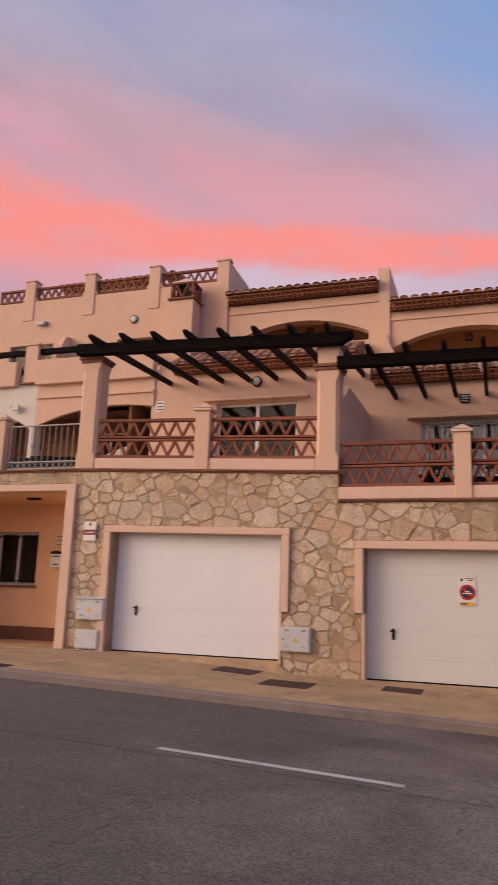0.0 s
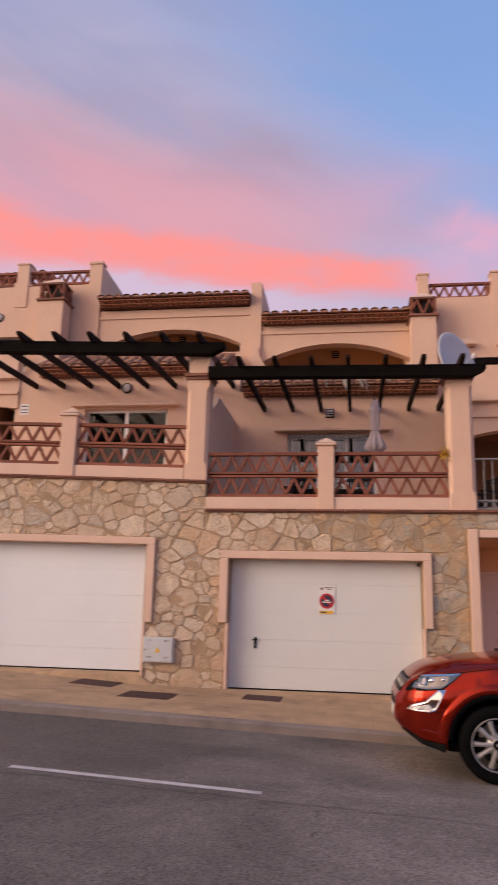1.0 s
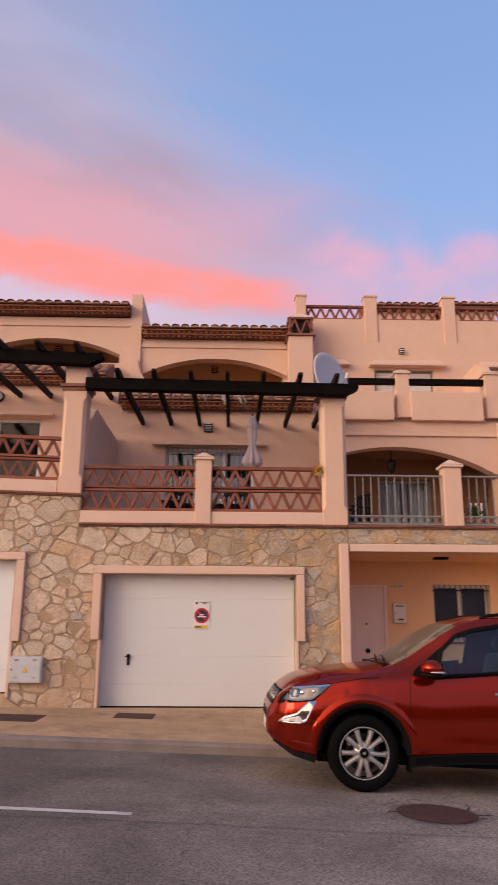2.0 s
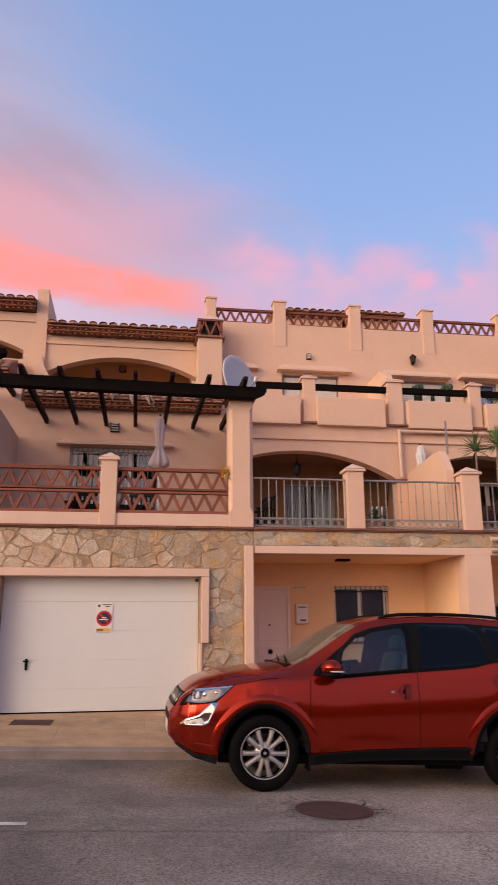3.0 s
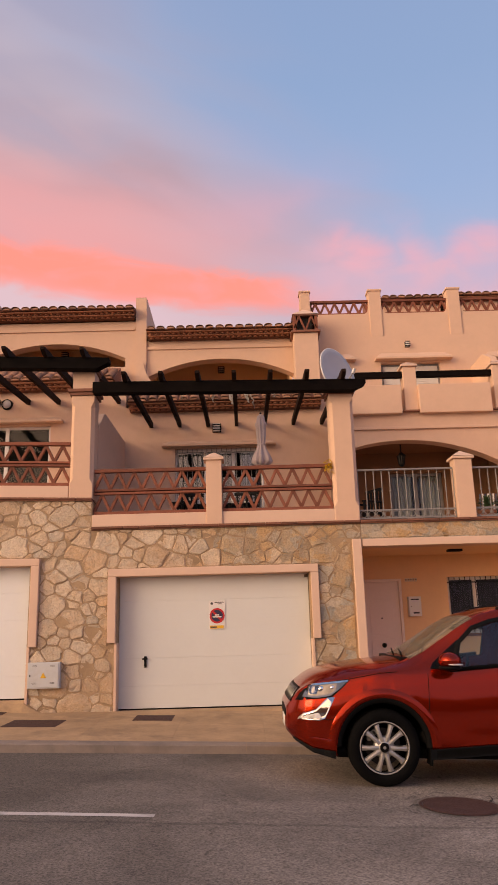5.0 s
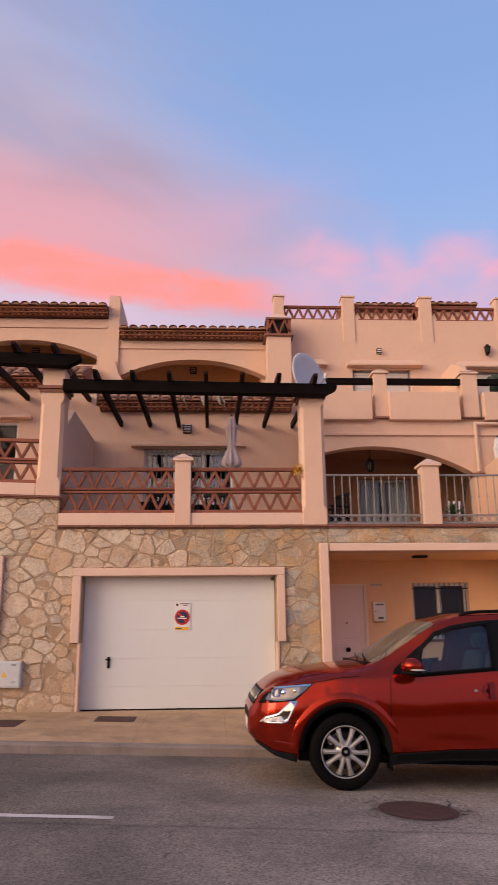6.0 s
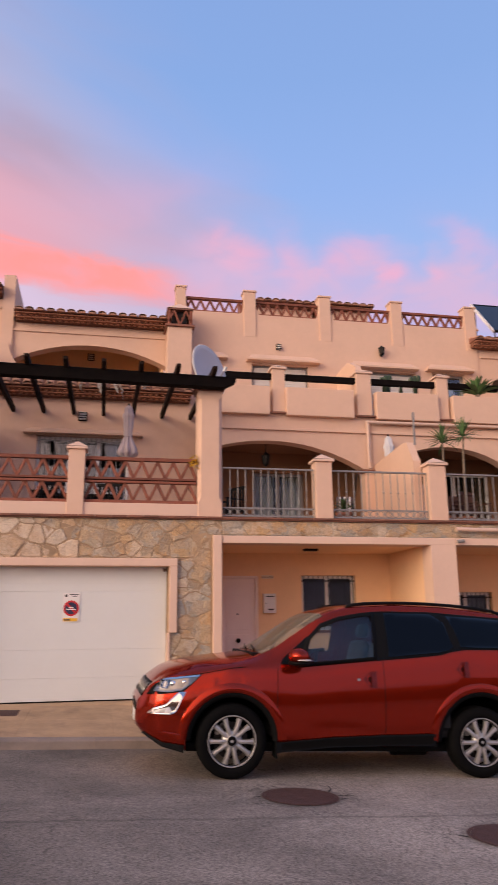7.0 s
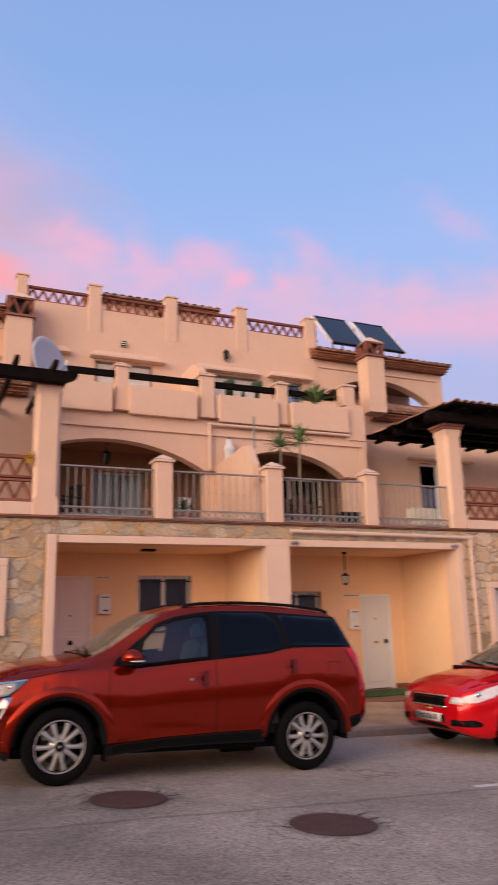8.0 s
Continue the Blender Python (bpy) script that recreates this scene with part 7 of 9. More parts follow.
        c.put("lamp_housing", c.skin([(0.085, 0.79), (0.13, 0.865), (0.20, 0.945), (0.34, 0.968), (0.64, 1.012), (0.56, 0.935), (0.45, 0.840), (0.26, 0.812)], side, 0.003, 0.02), TRIM_BLACK)
        hl = c.put("headlamp", c.skin(lamp, side, 0.008, 0.02), LAMP_GLASS, None, "clear wraparound headlamp")
        c.put("lamp_reflector", c.skin([(0.19, 0.866), (0.235, 0.938), (0.33, 0.950), (0.29, 0.862)], side, 0.0095, 0.02), material_once("dark_chrome", (0.45, 0.45, 0.46), 0.25, 0.95), hl)
        c.put("lamp_rim", c.skin([(0.225, 0.961), (0.62, 1.010), (0.61, 0.992), (0.225, 0.942)], side, 0.012, 0.02), CHROME, hl)
        for u, w, r in ((0.345, 0.908, 0.036), (0.455, 0.930, 0.024)):
            bm = bmesh.new()
            bmesh.ops.create_uvsphere(bm, u_segments=14, v_segments=8, radius=1.0, matrix=Matrix.LocRotScale((u, side * (side_y(SUV, u, w) - 0.005), w), None, (r, 0.02, r)))
            c.put("projector", bm, CHROME, hl)
        fog = [(0.10, 0.612), (0.15, 0.668), (0.28, 0.715), (0.35, 0.785), (0.40, 0.835), (0.475, 0.842), (0.425, 0.74), (0.375, 0.635), (0.32, 0.612)]
        c.put("fog_bezel", c.skin([(0.30, 0.70), (0.31, 0.72), (0.37, 0.79), (0.42, 0.815), (0.36, 0.73)], side, 0.005, 0.02), TRIM_BLACK)
        c.put("fog_lamp", c.skin(fog, side, 0.008, 0.02), CHROME, None, "bright chrome fog lamp surround")
        c.put("fog_lens", c.skin([(0.14, 0.625), (0.19, 0.658), (0.31, 0.688), (0.345, 0.635)], side, 0.014, 0.02), AMBER)
        c.put("seam", c.seam([(0.35, 0.622), (0.54, 0.626)], side), TRIM_BLACK)
        c.put("lower_bumper", c.skin([(0.06, 0.41), (0.07, 0.43), (0.26, 0.345), (0.48, 0.325), (0.48, 0.250), (0.26, 0.30)], side, 0.008, 0.02), TRIM_BLACK)
        c.put("bumper_crease", c.skin([(0.21, 0.445), (0.50, 0.415), (0.50, 0.427), (0.30, 0.452)], side, 0.012, 0.02), COPPER_RED)
        tail = [(4.30, 1.325), (4.45, 1.325), (4.53, 1.22), (4.545, 1.1), (4.54, 0.86), (4.48, 0.84), (4.45, 1.10)]
        c.put("tail_lamp", c.skin(tail, side, 0.010, 0.02), TAIL_RED, None, "red wraparound tail lamp")
        c.put("rear_bumper", c.skin([(4.28, 0.41), (4.28, 0.545), (4.50, 0.575), (4.53, 0.49), (4.42, 0.44)], side, 0.010, 0.02), TRIM_BLACK)
        # roof rail
        rail = [(2.28, 1.755), (2.36, 1.785), (2.5, 1.804), (2.73, 1.819), (3.0, 1.828), (3.3, 1.828), (3.6, 1.818), (3.9, 1.798), (4.08, 1.775), (4.18, 1.745)]
        bm = bmesh.new()
        loops = [[bm.verts.new((u, side * 0.58 + 0.016 * math.cos(a), w + 0.018 * math.sin(a))) for a in [math.pi * k / 4 for k in range(8)]] for u, w in rail]
        for la, lb in zip(loops, loops[1:]):
            for k in range(8):
                bm.faces.new((la[k], la[(k + 1) % 8], lb[(k + 1) % 8], lb[k]))
        bm.faces.new(loops[0])
        bm.faces.new(loops[-1][::-1])
        c.put("roof_rail", bm, TRIM_BLACK)
        c.put("door_card", cube(1.5, 3.4, side * 0.83 - 0.02, side * 0.83 + 0.02, 0.5, 1.07, 0.01), CABIN)
        # front seats
        x = 2.35
        bm = cube(x - 0.25, x + 0.28, side * 0.38 - 0.25, side * 0.38 + 0.25, 0.55, 0.80, 0.06)
        bar(bm, (x + 0.28, side * 0.38, 0.75), (x + 0.45, side * 0.38, 1.38), 0.46, 0.14, 0.05)
        bar(bm, (x + 0.45, side * 0.38, 1.42), (x + 0.49, side * 0.38, 1.58), 0.26, 0.11, 0.04)
        c.put("seat", bm, CABIN)
    # nose
    u_of = nose_u(SUV)
    grille = c.put("grille", slab_on_nose(c, u_of, -0.56, 0.56, 0.77, 0.915, 0.010), TRIM_BLACK, None, "black grille with upright bright slats")
    for k in range(7):
        y = -0.48 + 0.16 * k
        c.put("grille_slat", slab_on_nose(c, u_of, y - 0.013, y + 0.013, 0.78, 0.90, 0.016, 2), material_once("smoked_chrome", (0.32, 0.31, 0.30), 0.3, 0.9), grille)
    c.put("lower_grille", slab_on_nose(c, u_of, -0.40, 0.40, 0.60, 0.68, 0.004), TRIM_BLACK)
    c.put("number_plate", slab_on_nose(c, u_of, -0.20, 0.20, 0.48, 0.59, 0.006, 2), PLATE)
    # screens, cabin and wipers
    bm = bmesh.new()
    rows = []
    for k in range(13):
        u = 1.28 + (1.99 - 1.28) * k / 12
        pts = [(y, z) for y, z in section(SUV, u)[13 + len(PILLAR):]]
        full = [(y, z) for y, z in pts] + [(-y, z) for y, z in pts[::-1][1:]]
        rows.append([bm.verts.new((u, y, z + 0.003)) for y, z in full])
    for a, b in zip(rows, rows[1:]):
        for k in range(len(a) - 1):
            bm.faces.new((a[k], a[k + 1], b[k + 1], b[k]))
    glass = c.put("windscreen", bm, SCREEN)
    glass.visible_shadow = False
    bm = bmesh.new()
    v = [bm.verts.new(p) for p in ((4.31, -0.54, 1.65), (4.31, 0.54, 1.65), (4.49, 0.60, 1.34), (4.49, -0.60, 1.34))]
    bm.faces.new(v)
    c.put("tailgate_window", bm, PRIVACY)
    c.put("dashboard", cube(1.32, 1.80, -0.78, 0.78, 0.80, 1.13, 0.06), CABIN)
    c.put("cabin_floor", cube(1.4, 4.2, -0.8, 0.8, 0.40, 0.50), CABIN)
    c.put("rear_seat", cube(3.1, 3.45, -0.7, 0.7, 0.5, 1.35, 0.08), CABIN)
    ring = bmesh.new()
    for k in range(20):
        a, b = 2 * math.pi * k / 20, 2 * math.pi * (k + 1) / 20
        at = lambda t: (1.92 + 0.06 * math.sin(t), -0.38 + 0.19 * math.cos(t), 1.10 + 0.17 * math.sin(t))
        rod(ring, at(a), at(b), 0.016, 6)
    c.put("steering_wheel", ring, TRIM_BLACK)
    c.put("cowl", cube(1.20, 1.30, -0.64, 0.64, 1.19, 1.236, 0.012), TRIM_BLACK)
    for y0, y1 in ((-0.55, 0.05), (-0.05, 0.5)):
        c.put("wiper", rod(bmesh.new(), (1.24, y0, 1.262), (1.33, y1, 1.30), 0.009, 6), TRIM_BLACK)
    c.put("underbody", cube(0.5, 4.2, -0.72, 0.72, 0.24, 0.34, 0.03), TRIM_BLACK)
    c.put("exhaust", rod(bmesh.new(), (2.9, -0.35, 0.24), (3.3, -0.35, 0.24), 0.09, 14), TRIM_BLACK)
    c.put("mud_flap", cube(1.43, 1.45, -0.90, -0.70, 0.20, 0.40, 0.006), TRIM_BLACK)
    c.settle()


def hatchback():
    c = Car(HATCH, "car", (6.48, 8.82), BRIGHT_RED, "bright red small hatchback parked behind the sport utility car")
    front = [(1.28, 1.0), (1.55, 1.22), (1.78, 1.38), (2.22, 1.42), (2.22, 1.02)]
    rear = [(2.30, 1.02), (2.30, 1.42), (2.85, 1.41), (3.2, 1.20), (3.1, 1.06)]
    c.shell([front], (1.02, 1.66))
    c.arches()
    for wu in HATCH["wheels"]:
        for side in (-1, 1):
            c.wheel(wu, side, 10)
    for side in (-1, 1):
        win = c.put("front_door_window", c.skin(front, side, 0.004, 0.006), CAR_GLASS)
        win.visible_shadow = False
        c.put("window_seal", c.skin(grow(front, 0.025), side, 0.008, 0.012, 0.04), TRIM_BLACK)
        c.put("rear_door_window", c.skin(rear, side, 0.008, 0.012), PRIVACY)
        for line in ([(1.22, 0.3), (1.22, 0.95)], [(2.26, 0.3), (2.26, 1.0)], [(0.5, 0.90), (1.2, 0.955)]):
            c.put("seam", c.seam(line, side), TRIM_BLACK)
        lamp = [(0.055, 0.63), (0.09, 0.715), (0.40, 0.83), (0.66, 0.885), (0.60, 0.79), (0.42, 0.71), (0.2, 0.645)]
        hl = c.put("headlamp", c.skin(lamp, side, 0.006, 0.02), AMBER, None, "large clear swept headlamp")
        bm = bmesh.new()
        bmesh.ops.create_uvsphere(bm, u_segments=14, v_segments=8, radius=1.0, matrix=Matrix.LocRotScale((0.26, side * (side_y(HATCH, 0.26, 0.735) - 0.01), 0.735), None, (0.06, 0.025, 0.05)))
        c.put("reflector", bm, CHROME, hl)
        c.put("fog_recess", c.skin([(0.05, 0.34), (0.05, 0.42), (0.16, 0.43), (0.27, 0.39), (0.25, 0.35)], side, 0.006, 0.02), TRIM_BLACK)
        bm = bmesh.new()
        bmesh.ops.create_uvsphere(bm, u_segments=14, v_segments=10, radius=1.0, matrix=Matrix.LocRotScale((1.42, side * 0.93, 1.02), None, (0.07, 0.10, 0.07)))
        c.put("door_mirror", bm, BRIGHT_RED)
    u_of = nose_u(HATCH)
    for a, b in ((-0.64, -0.46), (0.46, 0.64)):
        c.put("headlamp_corner", slab_on_nose(c, u_of, a, b, 0.615, 0.70, 0.008), AMBER)
        c.put("fog_recess", slab_on_nose(c, u_of, a, b, 0.345, 0.42, 0.008), TRIM_BLACK)
    g = c.put("grille", slab_on_nose(c, u_of, -0.36, 0.36, 0.575, 0.695, 0.012), TRIM_BLACK, None, "black mesh grille in a bright frame")
    for z0, z1 in ((0.555, 0.575), (0.695, 0.712)):
        c.put("grille_frame", slab_on_nose(c, u_of, -0.38, 0.38, z0, z1, 0.022), CHROME, g)
    for k in range(3):
        c.put("grille_bar", slab_on_nose(c, u_of, -0.35, 0.35, 0.598 + 0.03 * k, 0.604 + 0.03 * k, 0.018), TRIM_BLACK, g)
    c.put("lower_grille", slab_on_nose(c, u_of, -0.34, 0.34, 0.29, 0.46, 0.008), TRIM_BLACK)
    pl = c.put("number_plate", slab_on_nose(c, u_of, -0.26, 0.26, 0.37, 0.475, 0.030, 2), PLATE)
    for k in range(6):
        y = -0.20 + 0.075 * k
        c.put("plate_bar", slab_on_nose(c, u_of, y, y + 0.04, 0.39, 0.455, 0.033, 2), BLACK, pl)
    bm = bmesh.new()
    bmesh.ops.create_cube(bm, size=1, matrix=Matrix.LocRotScale((u_of(0, 0.53) - 0.005, 0, 0.525), None, (0.02, 0.12, 0.035)))
    bmesh.ops.bevel(bm, geom=bm.edges[:], offset=0.008, segments=2, affect="EDGES")
    c.put("badge", bm, material_once("gold_badge", (0.55, 0.36, 0.10), 0.3, 0.9))
    bm = bmesh.new()
    rows = []
    for k in range(11):
        u = 1.0 + (1.66 - 1.0) * k / 10
        pts = [(y, z) for y, z in section(HATCH, u)[13 + len(PILLAR):]]
        full = pts + [(-y, z) for y, z in pts[::-1][1:]]
        rows.append([bm.verts.new((u, y, z + 0.003)) for y, z in full])
    for a, b in zip(rows, rows[1:]):
        for k in range(len(a) - 1):
            bm.faces.new((a[k], a[k + 1], b[k + 1], b[k]))
    c.put("windscreen", bm, SCREEN).visible_shadow = False
    c.put("dashboard", cube(1.05, 1.5, -0.7, 0.7, 0.7, 0.97, 0.05), CABIN)
    c.put("cabin_floor", cube(1.1, 3.5, -0.7, 0.7, 0.3, 0.4), CABIN)
    c.put("rear_seat", cube(2.2, 2.5, -0.65, 0.65, 0.4, 1.2, 0.08), CABIN)
    c.put("cowl", cube(0.90, 1.02, -0.6, 0.6, 1.0, 1.055, 0.012), TRIM_BLACK)
    for y0, y1 in ((-0.5, 0.05), (-0.02, 0.5)):
        c.put("wiper", rod(bmesh.new(), (0.98, y0, 1.07), (1.08, y1, 1.12), 0.012, 6), TRIM_BLACK)
    c.put("underbody", cube(0.4, 3.5, -0.62, 0.62, 0.17, 0.25, 0.03), TRIM_BLACK)
    c.settle()


suv()
hatchback()


# ---- small things on the houses ----
RED = material("sign_red", (0.48, 0.015, 0.02), 0.5, vary=0.05, scale=8)
NAVY = material("sign_navy", (0.02, 0.022, 0.06), 0.5, vary=0.05, scale=8)
YELLOW = material("sign_yellow", (0.72, 0.42, 0.03), 0.5, vary=0.05, scale=8)
INK = material("printed_ink", (0.06, 0.05, 0.05), 0.6, vary=0.05, scale=8)
LEAF = material("leaf_green", (0.075, 0.145, 0.045), 0.6, vary=0.3, scale=7, random_tint=0.3)
BARK = material("yucca_trunk", (0.22, 0.17, 0.12), 0.9, vary=0.25, scale=14, bump=0.6, bump_scale=60)
CLAY = material("clay_pot", (0.32, 0.13, 0.07), 0.8, vary=0.15, scale=8)
CANVAS = material("parasol_canvas", (0.50, 0.42, 0.43), 0.9, vary=0.08, scale=7, bump=0.2, bump_scale=60)
PALE_CANVAS = material("white_canvas", (0.60, 0.60, 0.62), 0.9, vary=0.06, scale=7, bump=0.2, bump_scale=60)
DISH = material("dish_enamel", (0.46, 0.45, 0.47), 0.5, vary=0.04, scale=4)
FROST = material("frosted_glass", (0.62, 0.60, 0.56), 0.35, vary=0.04, scale=6)
WICKER = material("brown_wicker", (0.10, 0.045, 0.028), 0.8, vary=0.3, scale=25, bump=0.8, bump_scale=120)


def disc(bm, x, y, z, r, depth=0.004, n=32):
    return rod(bm, (x, y, z), (x, y - depth, z), r, n)


def no_parking_sign(x0, x1, z0, z1, y):
    s = thing("parking_sign", ((x0 + x1) / 2, y, z0), "white garage plate with red and navy no-parking disc", "sign")
    part("plate", cube(x0, x1, y - 0.006, y, z0, z1, 0.003), WHITE, s)
    cx, cz, r = (x0 + x1) / 2, z0 + (z1 - z0) * 0.47, (x1 - x0) * 0.46
    part("disc", disc(bmesh.new(), cx, y - 0.006, cz, r), RED, s)
    part("field", disc(bmesh.new(), cx, y - 0.010, cz, r * 0.76), NAVY, s)
    part("slash", bar(bmesh.new(), (cx - r * 0.6, y - 0.016, cz + r * 0.6), (cx + r * 0.6, y - 0.016, cz - r * 0.6), 0.005, 0.034), RED, s)
    for k, w in ((0.012, 0.07), (-0.018, 0.15)):
        part("text_bar", cube(cx - w / 2, cx + w / 2, y - 0.022, y - 0.019, cz + k - 0.009, cz + k + 0.009), WHITE, s)
    part("footer", cube(x0 + 0.015, x1 - 0.03, y - 0.009, y - 0.0062, z0 + 0.012, z0 + 0.062), YELLOW, s)
    part("text_bar", cube(x0 + 0.025, x0 + 0.13, y - 0.012, y - 0.0092, z0 + 0.026, z0 + 0.046), INK, s)
    part("emblem", disc(bmesh.new(), x0 + 0.05, y - 0.006, z1 - 0.045, 0.026, 0.003, 5), INK, s)
    for k, (a, b) in enumerate(((0.10, 0.255), (0.15, 0.22))):
        part("text_bar", cube(x0 + a, x0 + b, y - 0.009, y - 0.0062, z1 - 0.035 - 0.026 * k, z1 - 0.022 - 0.026 * k), INK, s)


no_parking_sign(-0.635, -0.36, 1.505, 1.975, 12.726)


def meter_box(x0, x1, z0, z1, y=FRONT, warn=True, lid=False):
    m = thing("meter_box", ((x0 + x1) / 2, y, z0), "grey electricity meter box with warning triangle on the stone wall" if warn else "small grey service box low on the stone wall", "meter box", "meter boxes")
    part("casing", cube(x0, x1, y - 0.09, y + 0.03, z0, z1, 0.008), GREY, m)
    d = part("door", cube(x0 + 0.02, x1 - 0.02, y - 0.102, y - 0.0902, z0 + 0.02, z1 - 0.02, 0.004), GREY, m)
    part("lock", disc(bmesh.new(), x0 + 0.045, y - 0.102, (z0 + z1) / 2, 0.012, 0.006, 12), BLACK, d)
    if lid:
        part("lid", prism(bmesh.new(), [(y - 0.12, z1), (y - 0.12, z1 + 0.015), (y + 0.03, z1 + 0.05), (y + 0.03, z1)], x0 - 0.02, x1 + 0.02, "x"), GREY, m)
    if warn:
        cx, cz = (x0 + x1) / 2, (z0 + z1) / 2
        part("warning_triangle", prism(bmesh.new(), [(cx - 0.048, cz - 0.04), (cx + 0.048, cz - 0.04), (cx, cz + 0.045)], y - 0.106, y - 0.1022), YELLOW, d)
        for sx in (0.22, 0.78):
            for sz in (0.18, 0.84):
                for k in (0, 0.016):
                    part("vent_slot", cube(x0 + (x1 - x0) * sx - 0.035, x0 + (x1 - x0) * sx + 0.035, y - 0.105, y - 0.1022, z0 + (z1 - z0) * sz + k, z0 + (z1 - z0) * sz + k + 0.006), INK, d)


meter_box(-7.56, -6.99, 1.02, 1.40, lid=True)
meter_box(-7.54, -7.06, 0.50, 0.84, warn=False)
meter_box(-3.56, -3.04, 0.655, 1.06)

s = thing("alarm_sign", (-7.42, FRONT, 2.5), "white alarm company plate with a dark red stripe", "sign")
part("plate", cube(-7.56, -7.29, FRONT - 0.05, FRONT - 0.042, 2.49, 2.85, 0.003), WHITE, s)
part("stripe", cube(-7.56, -7.29, FRONT - 0.054, FRONT - 0.0503, 2.60, 2.70), material_once("dark_red_print", (0.20, 0.02, 0.02), 0.5, 0.0), s)
part("emblem", disc(bmesh.new(), -7.42, FRONT - 0.05, 2.80, 0.03, 0.004, 16), INK, s)
part("text_bar", cube(-7.52, -7.33, FRONT - 0.057, FRONT - 0.0543, 2.64, 2.655), WHITE, s)
s = thing("notice_plate", (-7.77, BACK, 5.94), "small white notice plate on the terrace wall", "sign")
part("plate", cube(-7.885, -7.665, BACK - 0.010, BACK - 0.002, 5.93, 6.19, 0.002), WHITE, s)
for z in (6.14, 6.05, 5.98):
    part("text_bar", cube(-7.86, -7.69, BACK - 0.013, BACK - 0.0102, z - 0.012, z + 0.012), NAVY, s)


def mailbox(x0, x1, z0, z1, y=PORCH):
    m = thing("mailbox", ((x0 + x1) / 2, y, z0), "white metal mailbox mounted on the porch wall", "mailbox", "mailboxes")
    part("body", cube(x0, x1, y - 0.12, y, z0, z1, 0.008), WHITE, m)
    part("door", cube(x0 + 0.015, x1 - 0.015, y - 0.128, y - 0.1202, z0 + 0.02, z1 - 0.09, 0.003), WHITE, m)
    part("slot", cube(x0 + 0.04, x1 - 0.04, y - 0.128, y - 0.1202, z1 - 0.065, z1 - 0.045), INK, m)
    part("name_plate", cube(x0 + 0.08, x1 - 0.05, y - 0.132, y - 0.1282, z0 + 0.05, z0 + 0.08), INK, m)
    part("lock", disc(bmesh.new(), x0 + 0.04, y - 0.128, (z0 + z1) / 2, 0.010, 0.005, 10), INK, m)
    return m


mailbox(3.11, 3.35, 1.64, 2.01)
mailbox(8.69, 8.92, 1.20, 1.63)
bm = prism(bmesh.new(), [(-9.54, 2.342), (-9.24, 2.342), (-9.28, 2.385), (-9.39, 2.41), (-9.50, 2.385)], PORCH - 0.135, PORCH)
part("lid", bm, BLACK, mailbox(-9.53, -9.25, 2.04, 2.34), "dark curved lid")


GLAZE = material("cream_glazed_tile", (0.68, 0.60, 0.48), 0.35, vary=0.08, scale=12)


def number_tiles(x0, x1, z, n, y=PORCH, rows=1):
    t = thing("number_tile", ((x0 + x1) / 2, y, z), "small pale ceramic tile plaque by the door", "number tile", "number tiles")
    w = (x1 - x0) / n
    for r in range(rows):
        for k in range(n):
            part("tile", cube(x0 + k * w + 0.004, x0 + (k + 1) * w - 0.004, y - 0.012, y, z - 0.035 - 0.09 * r, z + 0.035 - 0.09 * r, 0.003), GLAZE, t)
            part("text_bar", cube(x0 + k * w + 0.015, x0 + (k + 1) * w - 0.015, y - 0.015, y - 0.0122, z - 0.012 - 0.09 * r, z + 0.012 - 0.09 * r), INK, t)


number_tiles(3.09, 3.33, 2.335, 5)
number_tiles(8.62, 8.98, 1.935, 5)
number_tiles(-9.47, -9.21, 2.73, 3, rows=3)


def bulkhead_lamp(x, y, z, r=0.10):
    b = thing("wall_lamp", (x, y, z), "round white bulkhead lamp in a dark ring", "wall lamp", "wall lamps")
    part("ring", rod(bmesh.new(), (x, y, z), (x, y - 0.05, z), r, 28, r * 0.96), BLACK, b)
    bm = bmesh.new()
    bmesh.ops.create_uvsphere(bm, u_segments=20, v_segments=10, radius=1, matrix=Matrix.LocRotScale((x, y - 0.05, z), None, (r * 0.77, 0.045, r * 0.77)))
    part("diffuser", bm, FROST, b, "", True)


bulkhead_lamp(-5.28, BACK, 6.54, 0.125)
bulkhead_lamp(-9.03, UPPER, 8.71, 0.12)


def box_lamp(x, y, z, w=0.16, h=0.17):
    b = thing("wall_lamp", (x, y, z), "small square dark-framed wall lamp", "wall lamp", "wall lamps")
    part("back", cube(x - w / 2, x + w / 2, y - 0.03, y, z - h / 2, z + h / 2, 0.006), BLACK, b)
    part("diffuser", cube(x - w / 2 + 0.02, x + w / 2 - 0.02, y - 0.11, y - 0.0302, z - h / 2 + 0.02, z + h / 2 - 0.02, 0.01), FROST, b)
    for k in (-1, 0, 1):
        part("guard", cube(x - w / 2, x + w / 2, y - 0.12, y - 0.1102, z + k * 0.055 - 0.010, z + k * 0.055 + 0.010, 0.002), BLACK, b)


box_lamp(-0.56, BACK, 5.87, 0.19, 0.21)
box_lamp(4.03, UPPER, 8.02, 0.12, 0.15)
flood = thing("floodlight", (-11.88, UPPER, 8.81), "small pale floodlight on the upper wall", "floodlight", "floodlights")
part("head", cube(-12.02, -11.78, UPPER - 0.17, UPPER - 0.07, 8.775, 8.865, 0.015), GREY, flood)
part("bracket", cube(-11.80, -11.72, UPPER - 0.10, UPPER - 0.028, 8.80, 8.89, 0.008), IRON, flood)
